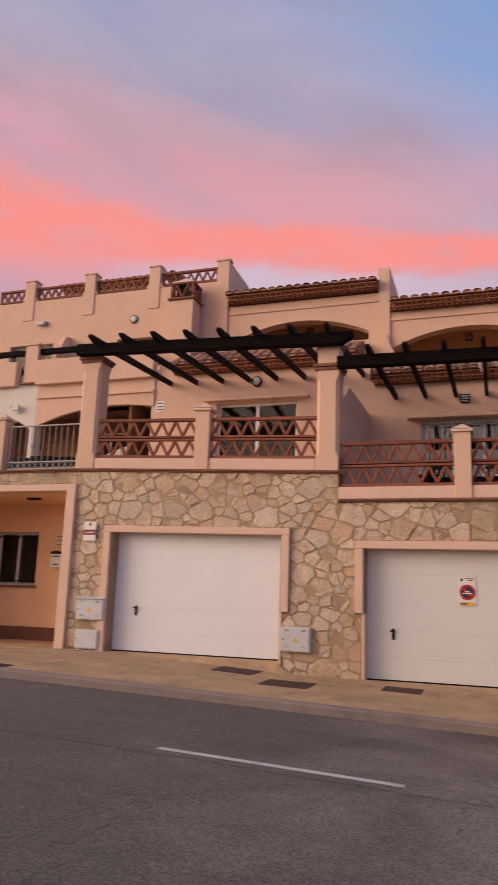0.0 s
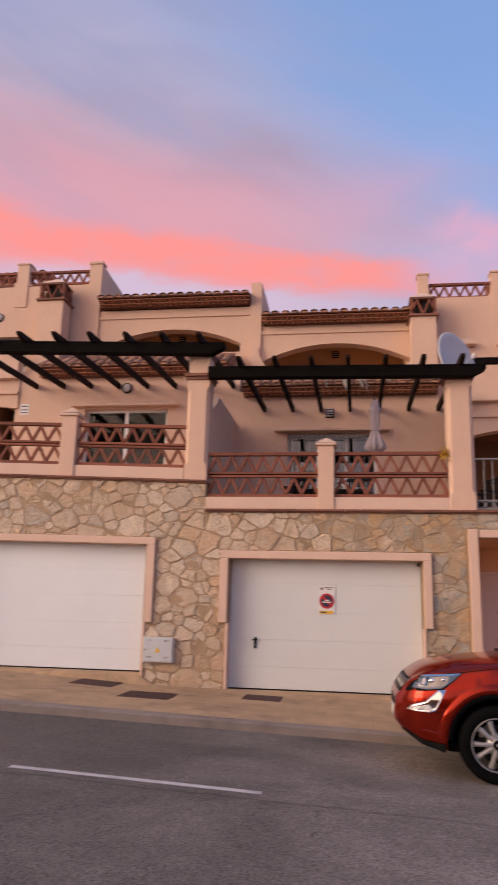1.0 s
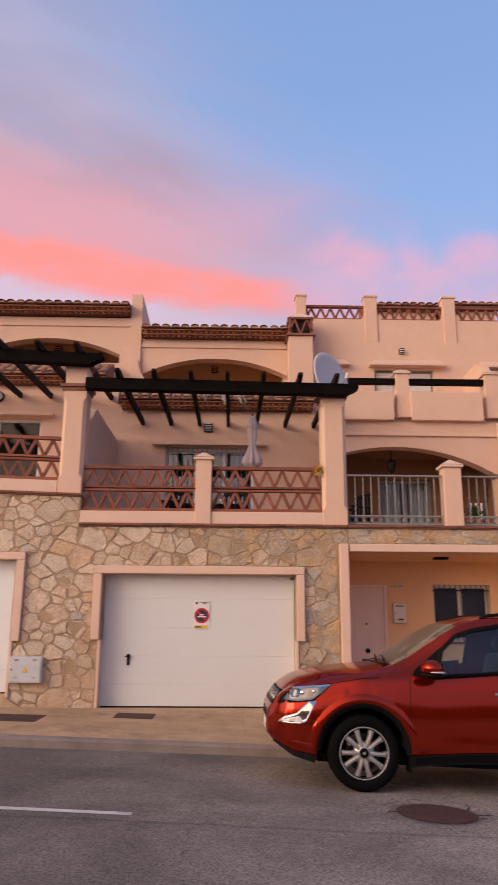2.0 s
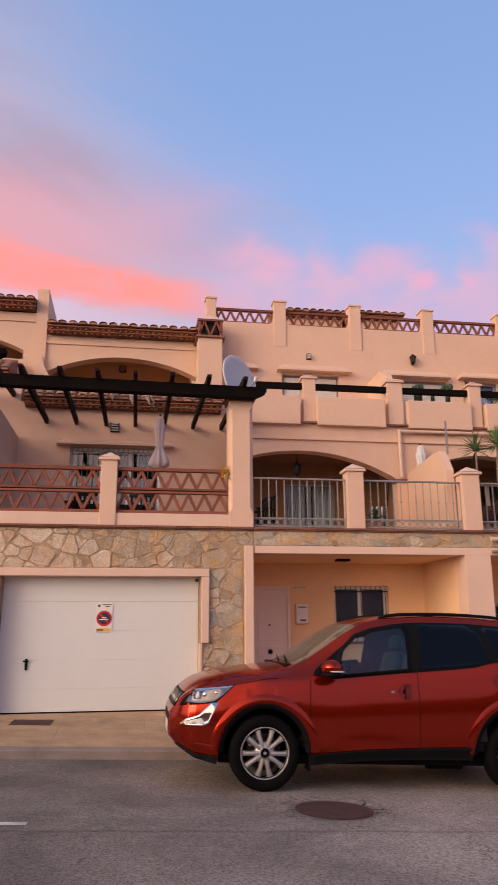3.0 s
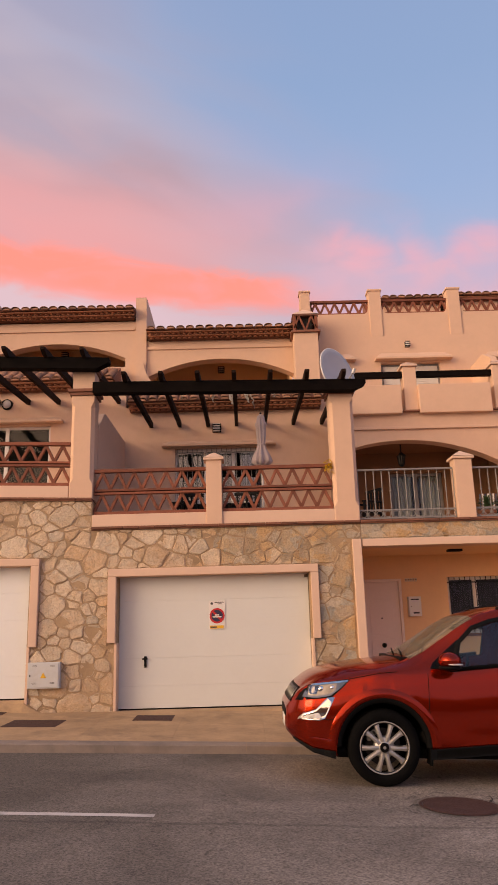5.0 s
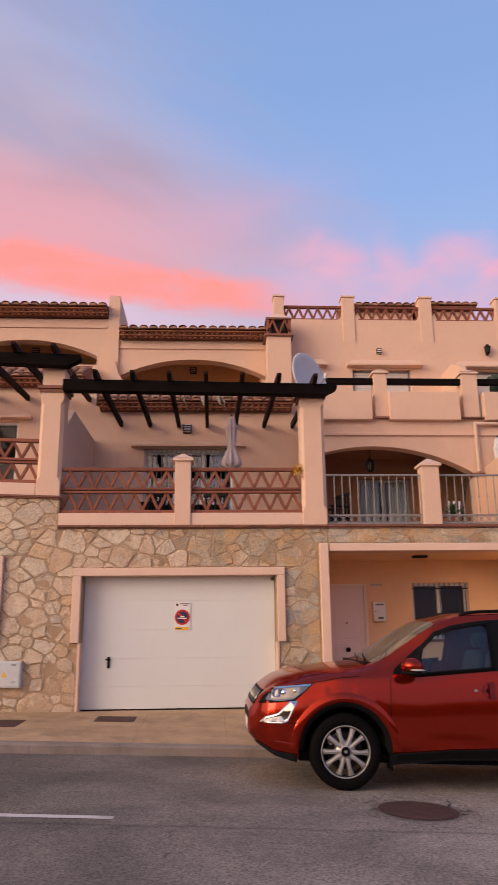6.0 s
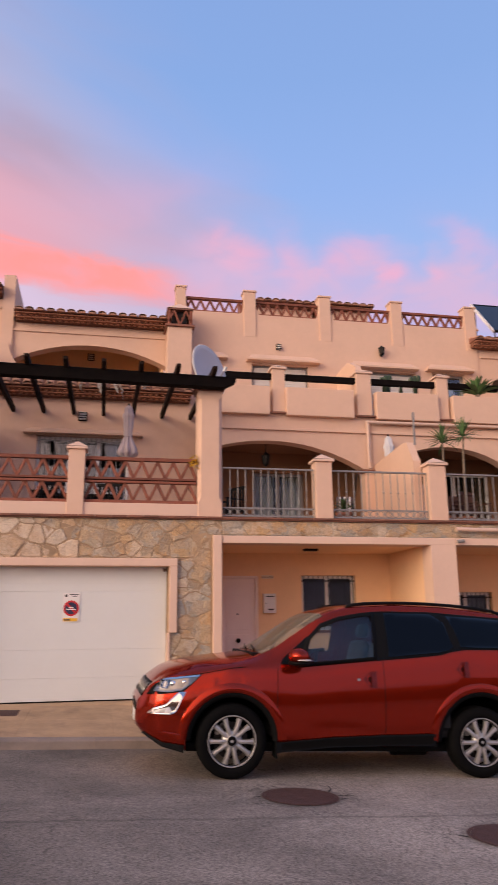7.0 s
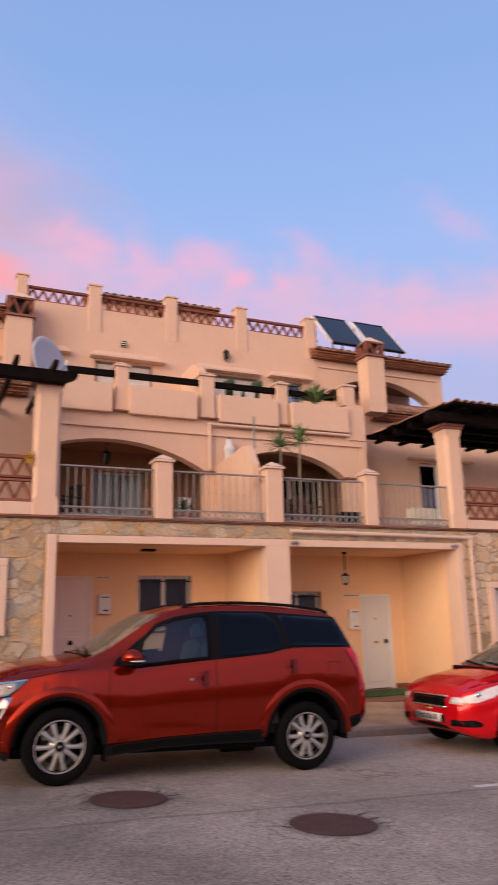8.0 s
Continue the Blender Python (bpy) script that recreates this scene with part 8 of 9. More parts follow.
flood = thing("floodlight", (-11.94, 15.86, 6.19), "small grey floodlight on the white wall", "floodlight", "floodlights")
part("head", cube(-11.98, -11.78, 15.70, 15.79, 6.11, 6.28, 0.012), GREY, flood)
part("bracket", cube(-12.13, -11.90, 15.79, 15.858, 6.245, 6.28, 0.006), IRON, flood)
box_lamp(-0.50, UPPER + 1.55, 8.05, 0.17, 0.17)
box_lamp(-4.57, UPPER + 1.55, 8.55, 0.17, 0.17)


def lantern(x, y, z, drop, wall=False, size=1.0, pane=None):
    """A six-sided iron lantern, hung on a chain or held on a bracket."""
    l = thing("lantern", (x, y, z), "black iron lantern with glass sides on the wall" if wall else "black iron lantern hanging from the ceiling", "lantern", "lanterns")
    k6 = size
    bm = bmesh.new()
    bmesh.ops.create_cone(bm, cap_ends=True, segments=6, radius1=0.115 * k6, radius2=0.02 * k6, depth=0.09 * k6, matrix=Matrix.Translation((x, y, z + 0.155 * k6)))
    part("roof", bm, BLACK, l)
    part("glass", rod(bmesh.new(), (x, y, z - 0.08 * k6), (x, y, z + 0.11 * k6), 0.06 * k6, 6, 0.085 * k6), pane or FROST, l)
    for k in range(6):
        a = math.pi / 3 * k
        part("bar", rod(bmesh.new(), (x + 0.064 * k6 * math.cos(a), y + 0.064 * k6 * math.sin(a), z - 0.08 * k6), (x + 0.09 * k6 * math.cos(a), y + 0.09 * k6 * math.sin(a), z + 0.11 * k6), 0.011 * k6, 5), BLACK, l)
    part("base", rod(bmesh.new(), (x, y, z - 0.13 * k6), (x, y, z - 0.08 * k6), 0.03 * k6, 8, 0.07 * k6), BLACK, l)
    if wall:
        part("bracket", bar(bmesh.new(), (x, y, z - 0.12), (x, y + drop, z - 0.05), 0.03, 0.03), BLACK, l)
        part("wall_plate", cube(x - 0.04, x + 0.04, y + drop - 0.02, y + drop, z - 0.16, z + 0.04, 0.005), BLACK, l)
    else:
        part("chain", rod(bmesh.new(), (x, y, z + 0.19), (x, y, z + drop), 0.012, 6), BLACK, l)
        part("rose", rod(bmesh.new(), (x, y, z + drop - 0.03), (x, y, z + drop), 0.05, 10), BLACK, l)


SMOKY = material("smoky_glass", (0.02, 0.014, 0.01), 0.4, vary=0.2, scale=20, specular=0.2)
lantern(6.68, UPPER - 0.13, 8.04, 0.13, True, 0.80, SMOKY)
lantern(8.08, 13.5, 2.22, 0.58, False, 0.8)
ceiling = thing("ceiling_lamp", (3.83, 13.5, 2.80), "flat oblong black ceiling lamp in the porch", "ceiling lamp", "ceiling lamps")
part("housing", cube(3.70, 3.96, 13.42, 13.58, 2.765, 2.806, 0.01), BLACK, ceiling)
ceiling = thing("ceiling_lamp", (-9.47, 13.5, 3.46), "flat oblong black ceiling lamp in the porch", "ceiling lamp", "ceiling lamps")
part("housing", cube(-9.62, -9.34, 13.42, 13.58, 3.435, 3.476, 0.01), BLACK, ceiling)
# terrace ceilings in the same plaster, already darkened with recess shade
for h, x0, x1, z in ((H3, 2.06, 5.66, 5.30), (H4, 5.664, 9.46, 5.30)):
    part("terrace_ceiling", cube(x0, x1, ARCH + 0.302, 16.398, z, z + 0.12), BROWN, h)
lantern(3.39, 15.3, 4.88, 0.42, False, 0.95, SMOKY)


def satellite_dish():
    d = thing("satellite_dish", (1.80, 13.2, 5.6), "pale grey satellite dish on a pole by the pergola", "satellite dish")
    bm = bmesh.new()
    n, rings = 36, 6
    face = Vector((0.64, -0.72, 0.20)).normalized()
    m = Matrix.Translation((1.80, 13.2, 6.12)) @ face.to_track_quat("Z", "Y").to_matrix().to_4x4()
    grid = []
    for r in range(1, rings + 1):
        f = r / rings
        grid.append([bm.verts.new(m @ Vector((0.46 * f * math.cos(2 * math.pi * k / n), 0.52 * f * math.sin(2 * math.pi * k / n), 0.07 * f * f))) for k in range(n)])
    mid = bm.verts.new(m @ Vector((0, 0, 0)))
    for k in range(n):
        bm.faces.new((mid, grid[0][k], grid[0][(k + 1) % n]))
    for a, b in zip(grid, grid[1:]):
        for k in range(n):
            bm.faces.new((a[k], b[k], b[(k + 1) % n], a[(k + 1) % n]))
    reflector = part("reflector", bm, DISH, d, "", True)
    sol = reflector.modifiers.new("thickness", "SOLIDIFY")
    sol.thickness = 0.012
    bm = bmesh.new()
    for k in range(n):
        a, b = 2 * math.pi * k / n, 2 * math.pi * (k + 1) / n
        rod(bm, m @ Vector((0.465 * math.cos(a), 0.525 * math.sin(a), 0.07)), m @ Vector((0.465 * math.cos(b), 0.525 * math.sin(b), 0.07)), 0.012, 6)
    part("rim", bm, WHITE, d)
    part("mast", rod(bmesh.new(), (1.85, 13.30, 5.42), (1.85, 13.30, 6.25), 0.025, 10), IRON, d)
    part("mast_foot", rod(bmesh.new(), (1.85, 12.80, 5.44), (1.85, 13.30, 5.44), 0.02, 8), IRON, d)
    part("receiver_arm", rod(bmesh.new(), m @ Vector((0, -0.40, 0.05)), m @ Vector((0, -0.15, 0.42)), 0.012, 6), IRON, d)
    part("receiver", rod(bmesh.new(), m @ Vector((0, -0.17, 0.40)), m @ Vector((0, -0.10, 0.46)), 0.03, 10), WHITE, d)


satellite_dish()


def folded_parasol(x, y, floor, z0, z1, mat, label, r=0.18):
    """A closed parasol: cloth gathered in folds, pinched by its tie."""
    p = thing("parasol", (x, y, floor), label, "parasol", "parasols")
    part("pole", rod(bmesh.new(), (x, y, floor), (x, y, z1 + 0.03), 0.019, 10), WHITE, p)
    part("base", rod(bmesh.new(), (x, y, floor), (x, y, floor + 0.07), 0.24, 24, 0.20), GREY, p)
    bm = bmesh.new()
    n, rows = 48, 28
    grid = []
    for j in range(rows + 1):
        f = j / rows
        z = z0 + (z1 - z0) * f
        env = float(np.interp(f, [0.0, 0.08, 0.18, 0.36, 0.42, 0.60, 0.76, 0.80, 0.86, 0.96, 1.0], [0.50, 0.98, 0.86, 0.44, 0.40, 0.50, 0.54, 0.66, 0.46, 0.38, 0.12]))
        ring = []
        for k in range(n):
            a = 2 * math.pi * k / n
            fold = 1 + (0.26 if f < 0.42 else 0.14) * math.cos(8 * a + 1.5 * f + 0.6 * math.sin(3 * a))
            rr = r * env * fold
            ring.append(bm.verts.new((x + rr * math.cos(a), y + rr * math.sin(a), z + (0.035 * math.cos(8 * a) if j == 0 else 0))))
        grid.append(ring)
    for a, b in zip(grid, grid[1:]):
        for k in range(n):
            bm.faces.new((a[k], a[(k + 1) % n], b[(k + 1) % n], b[k]))
    bm.faces.new(grid[-1])
    part("canopy", bm, mat, p, "", True)
    part("tie", rod(bmesh.new(), (x, y, z0 + (z1 - z0) * 0.40), (x, y, z0 + (z1 - z0) * 0.43), r * 0.47, 16), CANVAS, p)
    part("finial", rod(bmesh.new(), (x, y, z1), (x, y, z1 + 0.05), 0.03, 10, 0.01), BLACK, p)


folded_parasol(0.385, 14.3, T2 - 0.118, 4.62, 5.70, CANVAS, "closed pale pink parasol standing on the terrace", 0.175)
folded_parasol(5.97, 14.62, T3 - 0.048, 4.2, 5.36, PALE_CANVAS, "closed white parasol beside the terrace wall", 0.17)


def leaf_blade(bm, root, tip, width, bend=0.15, n=5):
    """A pointed, folded leaf from root to tip that droops a little."""
    root, tip = Vector(root), Vector(tip)
    d = tip - root
    side = d.cross(Vector((0, 0, 1)))
    side = side.normalized() if side.length > 1e-4 else Vector((1, 0, 0))
    up = side.cross(d).normalized()
    rows = []
    for k in range(n + 1):
        f = k / n
        c = root + d * f + up * (bend * d.length * math.sin(math.pi * f) * 0.6) - Vector((0, 0, bend * d.length * f * f))
        w = width * (0.55 + 0.9 * f - 1.45 * f * f + 0.02) if f < 1 else 0.001
        rows.append([bm.verts.new(c - side * w), bm.verts.new(c - up * w * 0.35), bm.verts.new(c + side * w)])
    for a, b in zip(rows, rows[1:]):
        bm.faces.new((a[0], a[1], b[1], b[0]))
        bm.faces.new((a[1], a[2], b[2], b[1]))


def pot(parent, x, y, z, r=0.16, h=0.28, mat=None):
    bm = rod(bmesh.new(), (x, y, z), (x, y, z + h), r * 0.72, 24, r)
    rod(bm, (x, y, z + h - 0.05), (x, y, z + h), r * 1.1, 24)
    part("pot", bm, mat or CLAY, parent)
    part("soil", rod(bmesh.new(), (x, y, z + h), (x, y, z + h + 0.006), r * 0.9, 20), BARK, parent)


def yucca(x, y, floor, crown, reach, seed, lean=0.0):
    rng = random.Random(seed)
    p = thing("yucca_plant", (x, y, floor), "tall potted yucca with a bare trunk and spiky crown", "plant", "yuccas")
    pot(p, x - lean, y, floor)
    bm = bmesh.new()
    pts = [Vector((x - lean + lean * f + 0.02 * math.sin(5 * f + seed), y, floor + 0.28 + (crown - floor - 0.28) * f)) for f in (0, 0.25, 0.5, 0.75, 1.0)]
    for k, (a, b) in enumerate(zip(pts, pts[1:])):
        rod(bm, a, b, 0.032 - 0.004 * k, 8, 0.028 - 0.004 * k)
    part("trunk", bm, BARK, p)
    for k in range(64):
        bm = bmesh.new()
        a = rng.uniform(0, 2 * math.pi)
        e = math.radians(rng.choice((85, 70, 60, 45, 35, 20, 5, -20)) + rng.uniform(-8, 8))
        l = reach * rng.uniform(0.75, 1.1)
        leaf_blade(bm, pts[-1], pts[-1] + Vector((math.cos(a) * math.cos(e), math.sin(a) * math.cos(e), math.sin(e))) * l, 0.022, 0.10)
        part("leaf", bm, LEAF, p)


yucca(6.56, 13.3, T3 - 0.048, 4.93, 0.42, 3)
yucca(7.05, 13.3, T3 - 0.048, 5.08, 0.44, 7, 0.10)


def agave(x, y, z, reach, seed):
    rng = random.Random(seed)
    p = thing("agave_plant", (x, y, z), "broad green agave rosette growing in the balcony planter", "plant")
    for k in range(70):
        bm = bmesh.new()
        a = rng.uniform(0, 2 * math.pi)
        e = math.radians(14 + 72 * (k / 70) ** 1.1 + rng.uniform(-6, 6))
        l = reach * rng.uniform(0.8, 1.1) * (1.05 - 0.35 * k / 70)
        leaf_blade(bm, (x, y, z), Vector((x, y, z)) + Vector((math.cos(a) * math.cos(e), math.sin(a) * math.cos(e), math.sin(e))) * l, 0.06, 0.10)
        part("leaf", bm, LEAF, p)
    part("stem", rod(bmesh.new(), (x, y, z - 0.25), (x, y, z + 0.02), 0.06, 10), BARK, p)


agave(8.31, 14.88, 6.48, 0.64, 5)
trough = thing("planter", (8.36, 14.98, 6.3), "plastered planter trough behind the balcony panel", "planter")
part("trough", cube(7.62, 9.07, ARCH + 0.105, ARCH + 0.30, 5.79, 6.36, 0.01), PLASTER, trough)
rng = random.Random(31)
sprig = thing("succulent", (7.75, 14.95, 6.36), "small trailing succulent in the balcony planter", "plant")
for k in range(26):
    bm = bmesh.new()
    a = rng.uniform(0, 2 * math.pi)
    x = 7.78 + rng.uniform(-0.10, 0.18)
    leaf_blade(bm, (x, 14.93, 6.36), (x + 0.12 * math.cos(a), 14.93 + 0.1 * math.sin(a), 6.42 + rng.uniform(0, 0.14)), 0.018, 0.1, 3)
    part("leaf", bm, LEAF, sprig)


CACTUS = material("dark_cactus_skin", (0.028, 0.055, 0.022), 0.6, vary=0.3, scale=12)


def cactus(x, y, z0, z1, r, arms=0):
    c = thing("cactus", (x, y, z0 - 0.22), "small columnar cactus in a pot on the balcony", "plant", "cacti")
    pot(c, x, y, 6.12, 0.10, 0.22)
    bm = bmesh.new()
    n = 20
    grid = []
    for j in range(10):
        f = j / 9
        env = math.sin(math.pi * (0.12 + 0.80 * f)) ** 0.5
        grid.append([bm.verts.new((x + r * env * (1 + 0.14 * math.cos(10 * 2 * math.pi * k / n)) * math.cos(2 * math.pi * k / n), y + r * env * (1 + 0.14 * math.cos(10 * 2 * math.pi * k / n)) * math.sin(2 * math.pi * k / n), z0 + (z1 - z0) * f)) for k in range(n)])
    for a, b in zip(grid, grid[1:]):
        for k in range(n):
            bm.faces.new((a[k], a[(k + 1) % n], b[(k + 1) % n], b[k]))
    bm.faces.new(grid[-1])
    part("stem", bm, CACTUS, c, "", True)
    for k in range(arms):
        bm = bmesh.new()
        bmesh.ops.create_uvsphere(bm, u_segments=12, v_segments=8, radius=1, matrix=Matrix.LocRotScale((x + 0.09 * (-1) ** k, y, z1 - 0.06 - 0.05 * k), None, (0.06, 0.05, 0.09)))
        part("arm", bm, CACTUS, c, "", True)


for x, z1, r, arms in ((6.23, 6.94, 0.085, 2), (6.58, 6.74, 0.045, 0), (6.94, 6.98, 0.05, 2)):
    stand = thing("plant_stand", (x, 15.2, 5.78), "low plastered plant stand on the balcony", "plant stand", "plant stands")
    part("block", cube(x - 0.12, x + 0.12, 15.08, 15.32, 5.78, 6.12, 0.01), PLASTER, stand)
    cactus(x, 15.2, 6.33, z1, r, arms)

# yellow flowers on the rail
bloom = thing("flower_bunch", (1.49, FRONT + 0.02, 4.1), "small bunch of yellow flowers tied to the balustrade", "flowers")
FLOWER = material("yellow_petal", (0.70, 0.46, 0.03), 0.7, vary=0.2, scale=20, random_tint=0.2)
rng = random.Random(12)
for k in range(70):
    bm = bmesh.new()
    x, z = 1.49 + rng.gauss(0, 0.04), 4.19 + rng.gauss(0, 0.06)
    y = FRONT + 0.03 + rng.uniform(-0.04, 0.02)
    leaf_blade(bm, (x, y, z), (x + rng.uniform(-0.06, 0.06), y + rng.uniform(-0.04, 0.02), z + rng.uniform(-0.05, 0.05)), 0.024, 0.1, 2)
    part("petal", bm, FLOWER, bloom)


# ---- torn cloth caught on the tiled ledge ----
CLOTH = material("torn_white_cloth", (0.50, 0.46, 0.43), 0.95, vary=0.15, scale=20)


def cloth_scrap(x, z, width, drop, seed):
    """A frayed strip hanging over the edge of the tiles."""
    rng = random.Random(seed)
    c = bmesh.new()
    rows = []
    for k in range(7):
        f = k / 6
        half = width / 2 * (1 - 0.75 * f) * rng.uniform(0.7, 1.2)
        mid = x + 0.06 * f * rng.uniform(0.2, 1.4) + 0.02 * math.sin(5 * f + seed)
        rows.append([c.verts.new((mid + half * (i - 1.5) / 1.5, BACK - 0.47 - 0.02 * math.sin(3 * i + 4 * f + seed), z - drop * f * rng.uniform(0.92, 1.05))) for i in range(4)])
    for ra, rb in zip(rows, rows[1:]):
        for i in range(3):
            c.faces.new((ra[i], ra[i + 1], rb[i + 1], rb[i]))
    bmesh.ops.solidify(c, geom=c.faces[:], thickness=0.004)
    tagged(part("cloth_scrap", c, CLOTH, None, "", True), "torn white cloth strip hanging from the roof tiles", "cloth", "torn cloth strips")


for k, (x, width, drop) in enumerate(((-0.63, 0.07, 0.20), (-0.22, 0.12, 0.26), (-0.14, 0.05, 0.12), (0.12, 0.10, 0.22), (0.22, 0.045, 0.35), (0.70, 0.14, 0.10), (-1.32, 0.08, 0.09))):
    cloth_scrap(x, 6.52, width, drop, k + 1)

# ---- pipes ----
PIPE = material("peach_pipe", (0.62, 0.44, 0.34), 0.6, vary=0.06, scale=5)


def pipe_run(name, pts, r, label, group="rain pipes"):
    p = thing(name, pts[-1], label, "pipe", group)
    for a, b in zip(pts, pts[1:]):
        part("length", rod(bmesh.new(), a, b, r, 14), PIPE, p)
    for q in pts[1:-1]:
        bm = bmesh.new()
        bmesh.ops.create_uvsphere(bm, u_segments=14, v_segments=10, radius=r * 1.15, matrix=Matrix.Translation(q))
        part("elbow", bm, PIPE, p, "", True)
    a, b = Vector(pts[0]), Vector(pts[1])
    for k in range(1, max(2, int((b - a).length / 1.1))):
        c = a + (b - a) * k / max(2, int((b - a).length / 1.1))
        d = (b - a).normalized() * 0.02
        part("clip", rod(bmesh.new(), c - d, c + d, r * 1.25, 14), PIPE, p)
    return p


pipe_run("rain_pipe", [(9.08, ARCH - 0.09, 5.70), (5.55, ARCH - 0.09, 5.685), (5.55, ARCH - 0.09, 4.66)], 0.037, "peach-painted rain pipe along the balcony and down the wall")
pipe_run("rain_pipe", [(6.28, FRONT - 0.10, 3.08), (10.52, FRONT - 0.10, 3.04), (10.52, FRONT - 0.10, -0.05)], 0.038, "peach-painted rain pipe over the porch and down the wall")
for x in (6.36, 10.1):
    spot = thing("spotlight", (x, FRONT - 0.08, 2.86), "small pale spotlight on the porch lintel", "spotlight", "spotlights")
    part("head", rod(bmesh.new(), (x - 0.07, FRONT - 0.10, 2.855), (x + 0.06, FRONT - 0.10, 2.87), 0.030, 14), IRON, spot)
    part("bracket", cube(x - 0.02, x + 0.02, FRONT - 0.10, FRONT - 0.05, 2.86, 2.90), GREY, spot)
sensor = thing("door_sensor", (1.03, FRONT + 0.19, 2.33), "small dark sensor box in the corner of the garage door", "sensor")
part("housing", cube(1.0, 1.055, FRONT + 0.195, FRONT + 0.231, 2.325, 2.375, 0.006), material("brown_plastic", (0.10, 0.07, 0.055), 0.6, vary=0.1, scale=20), sensor)
stake = thing("metal_post", (5.94, 13.2, 4.83), "thin weathered metal post standing on the terrace wall", "post")
part("shaft", cube(5.92, 5.955, 13.18, 13.215, 4.83, 5.50, 0.004), IRON, stake)


# ---- terrace furniture ----
def dark_chair(x, y, z, turn, mat=None):
    c = thing("terrace_chair", (0, 0, 0), "dark slatted terrace chair behind the railing", "chair", "terrace chairs")
    mat = mat or WICKER
    part("seat", cube(-0.24, 0.24, -0.24, 0.24, 0.42, 0.46, 0.01), mat, c)
    for k in range(5):
        part("back_slat", cube(-0.20 + 0.09 * k, -0.16 + 0.09 * k, 0.21, 0.24, 0.46, 0.90, 0.004), mat, c)
    part("back_rail", cube(-0.24, 0.24, 0.205, 0.245, 0.88, 0.94, 0.008), mat, c)
    for sx in (-0.21, 0.21):
        for sy in (-0.21, 0.21):
            part("leg", cube(sx - 0.022, sx + 0.022, sy - 0.022, sy + 0.022, 0, 0.42), mat, c)
        part("arm", cube(sx - 0.03, sx + 0.03, -0.24, 0.22, 0.64, 0.67, 0.006), mat, c)
        part("arm_post", cube(sx - 0.02, sx + 0.02, -0.22, -0.18, 0.46, 0.64), mat, c)
    c.matrix_basis = pose(x, y, z, 0, 0, turn)


dark_chair(-0.95, 13.6, T2 - 0.12, 10, BLACK)
dark_chair(0.0, 13.6, T2 - 0.12, -15, BLACK)
dark_chair(-1.2, 14.9, T2 - 0.12, 170, BLACK)
table = thing("terrace_table", (-0.45, 14.2, T2 - 0.12), "dark rectangular terrace table with cups on it", "table")
part("top", cube(-1.25, 0.20, 13.85, 14.65, T2 + 0.58, T2 + 0.62, 0.01), BLACK, table)
for x in (-1.15, 0.10):
    for y in (13.95, 14.55):
        part("leg", cube(x - 0.03, x + 0.03, y - 0.03, y + 0.03, T2 - 0.12, T2 + 0.58), BLACK, table)
for x, y in ((-0.9, 14.1), (-0.2, 14.0), (0.05, 14.3)):
    cup = thing("cup", (x, y, T2 + 0.62), "small white cup on the terrace table", "cup", "cups")
    part("bowl", rod(bmesh.new(), (x, y, T2 + 0.62), (x, y, T2 + 0.73), 0.03, 14, 0.045), WHITE, cup)
dark_chair(2.38, 14.2, T3 - 0.048, -60, BLACK)
dark_chair(7.55, 14.0, T3 - 0.048, 20)
folding = thing("folding_chair", (4.5, 13.4, T3 - 0.05), "pale striped folding chair leaning by the terrace post", "chair")
for k in range(7):
    part("slat", bar(bmesh.new(), (4.36 + 0.05 * k, 13.45, T3 + 0.0), (4.42 + 0.05 * k, 13.55, T3 + 0.62), 0.028, 0.012), WHITE if k % 2 else NAVY, folding)
part("frame", rod(bmesh.new(), (4.62, 13.4, T3 - 0.04), (4.86, 13.6, T3 + 1.1), 0.016, 8), BLACK, folding)
fern = thing("pot_plant", (4.42, 13.2, T3 - 0.05), "small green pot plant on the terrace floor", "plant")
pot(fern, 4.42, 13.2, T3 - 0.048, 0.14, 0.30)
rng = random.Random(2)
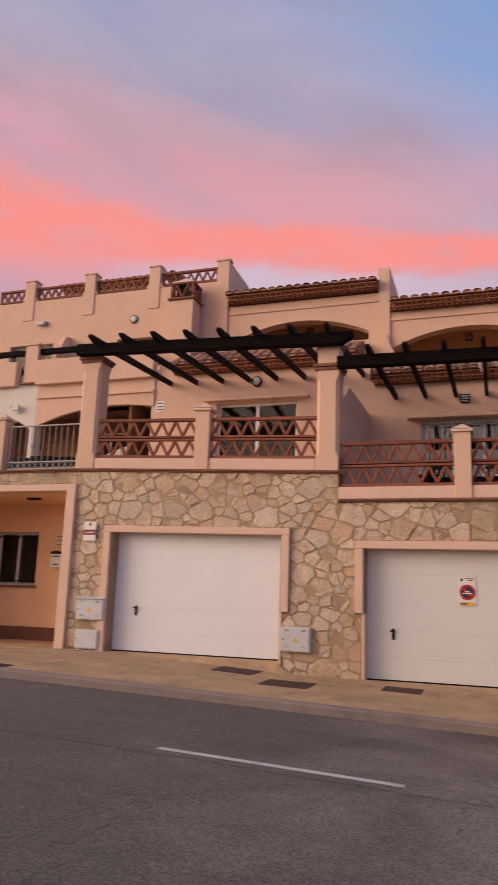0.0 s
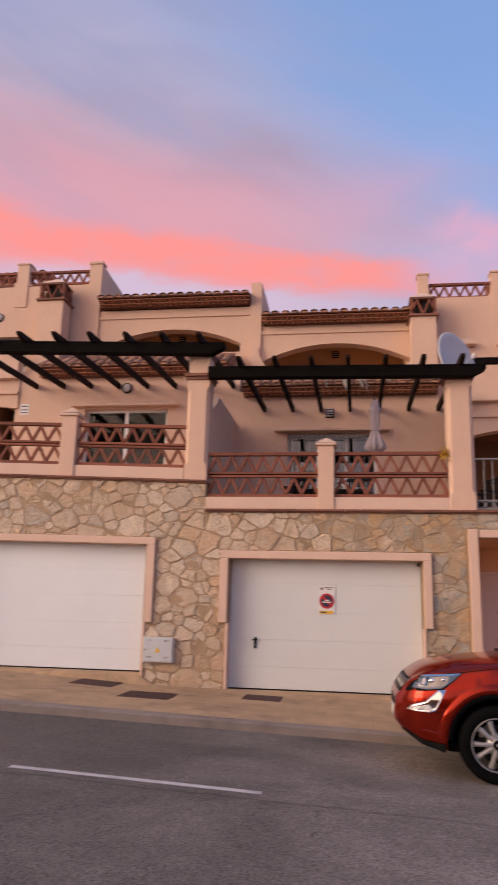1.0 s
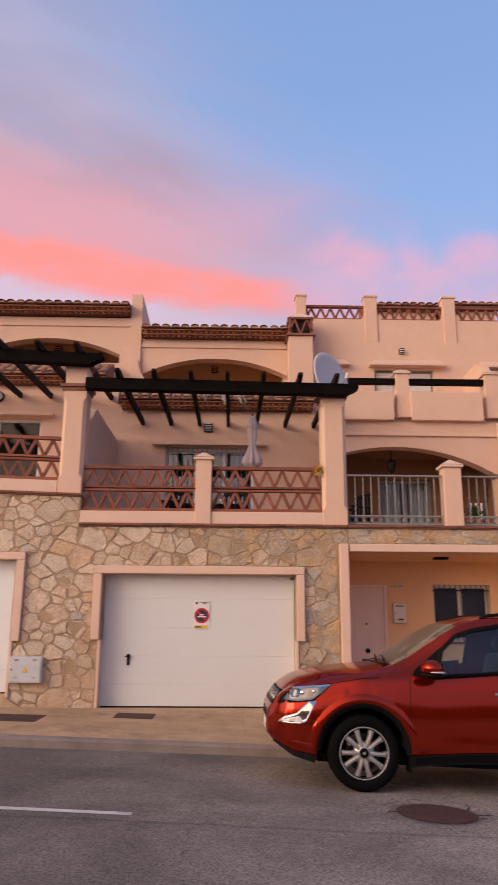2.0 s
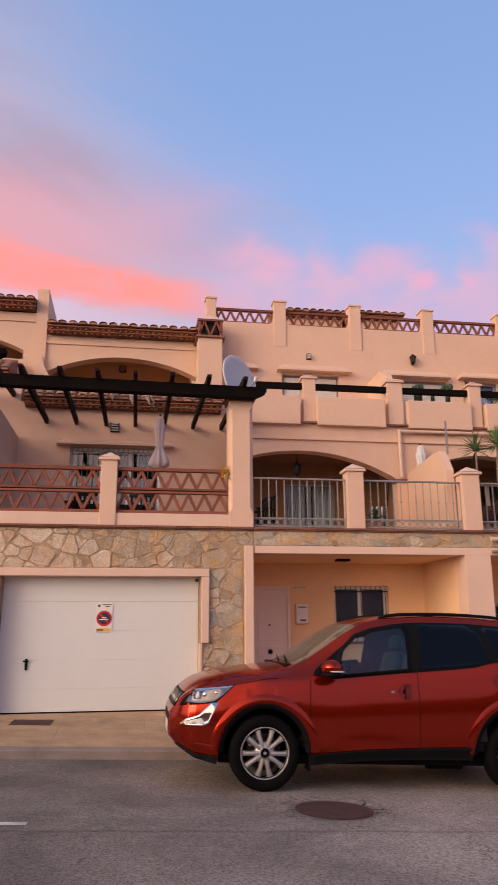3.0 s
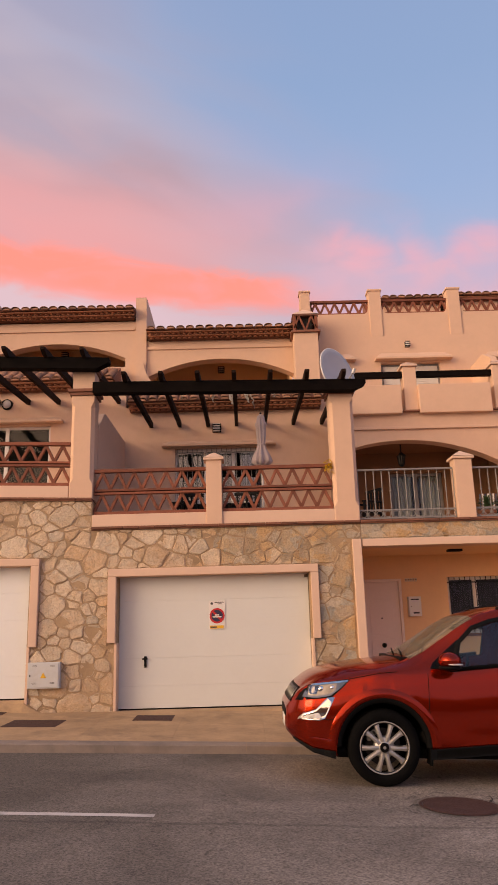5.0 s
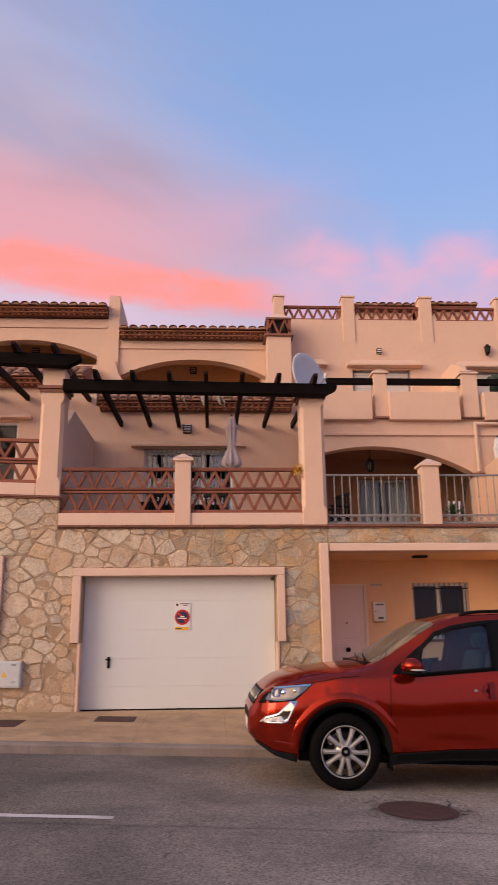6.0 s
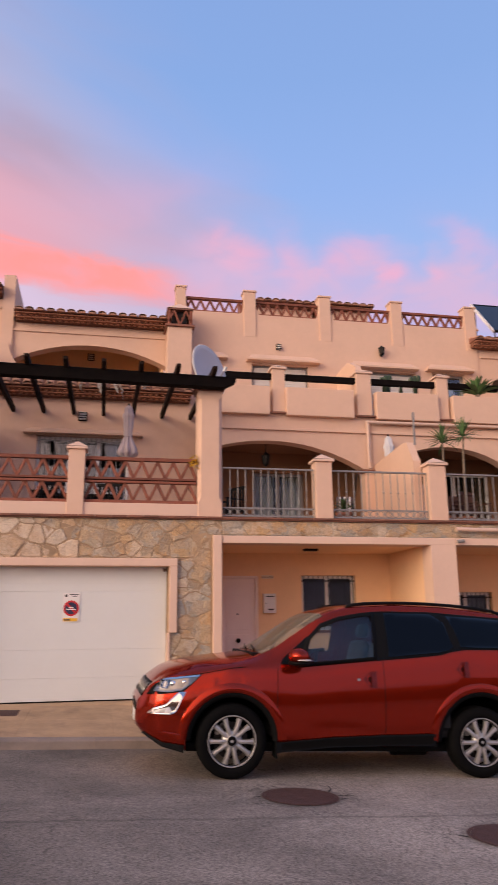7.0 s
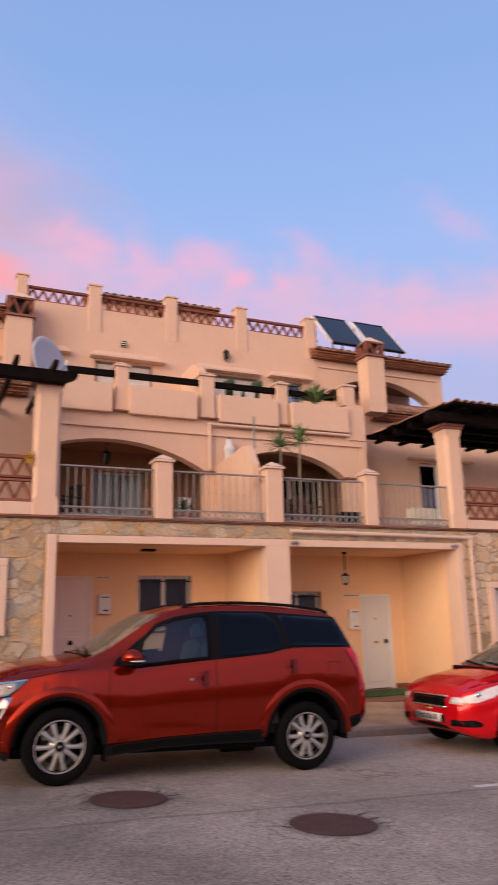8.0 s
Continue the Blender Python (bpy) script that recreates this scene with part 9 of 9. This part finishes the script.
for k in range(70):
    bm = bmesh.new()
    a = rng.uniform(0, 2 * math.pi)
    e = rng.uniform(0.3, 1.4)
    leaf_blade(bm, (4.42, 13.2, T3 + 0.26), (4.42 + 0.28 * math.cos(a) * math.cos(e), 13.2 + 0.28 * math.sin(a) * math.cos(e), T3 + 0.28 + 0.34 * math.sin(e)), 0.022, 0.2, 3)
    part("leaf", bm, LEAF, fern)
cab = thing("louvred_cabinet", (7.35, 14.4, T3 - 0.05), "brown louvred cabinet on the terrace", "cabinet")
part("carcass", cube(7.08, 7.66, 14.2, 14.6, T3 - 0.048, 4.0, 0.01), WICKER, cab)
for k in range(9):
    part("louvre", cube(7.12, 7.62, 14.17, 14.1985, 3.24 + 0.08 * k, 3.29 + 0.08 * k, 0.006), WICKER, cab)
tub = thing("planter", (8.05, 13.2, T3 - 0.05), "dark planter box behind the iron railing", "planter")
for k in range(4):
    part("stave", cube(7.84 + 0.12 * k, 7.955 + 0.12 * k, 13.08, 13.32, T3 - 0.048, 3.60, 0.008), BLACK, tub)
sofa = thing("garden_sofa", (11.2, 14.6, 3.15), "cushioned garden sofa with a pale patterned throw", "sofa")
part("base", cube(10.75, 11.65, 14.4, 15.0, 3.15, 3.55, 0.03), WICKER, sofa)
part("throw", cube(10.82, 11.58, 14.36, 14.95, 3.555, 3.72, 0.06), material("patterned_throw", (0.55, 0.50, 0.38), 0.95, vary=0.35, scale=9), sofa)
part("back", cube(10.8, 11.6, 14.80, 15.0, 3.725, 4.05, 0.06), material("sofa_back", (0.58, 0.53, 0.44), 0.95, vary=0.2, scale=9), sofa)
for k in range(4):
    locker = thing("storage_crate", (-10.3 + 0.5 * k, 13.5, T0 - 0.05), "dark storage crate behind the terrace railing", "crate", "storage crates")
    part("box", cube(-10.52 + 0.5 * k, -10.05 + 0.5 * k, 13.3, 13.7, T0 - 0.048, 4.32 - 0.03 * (k % 2), 0.015), BLACK, locker)
    part("lid", cube(-10.53 + 0.5 * k, -10.04 + 0.5 * k, 13.29, 13.71, 4.322 - 0.03 * (k % 2), 4.36 - 0.03 * (k % 2), 0.01), BLACK, locker)
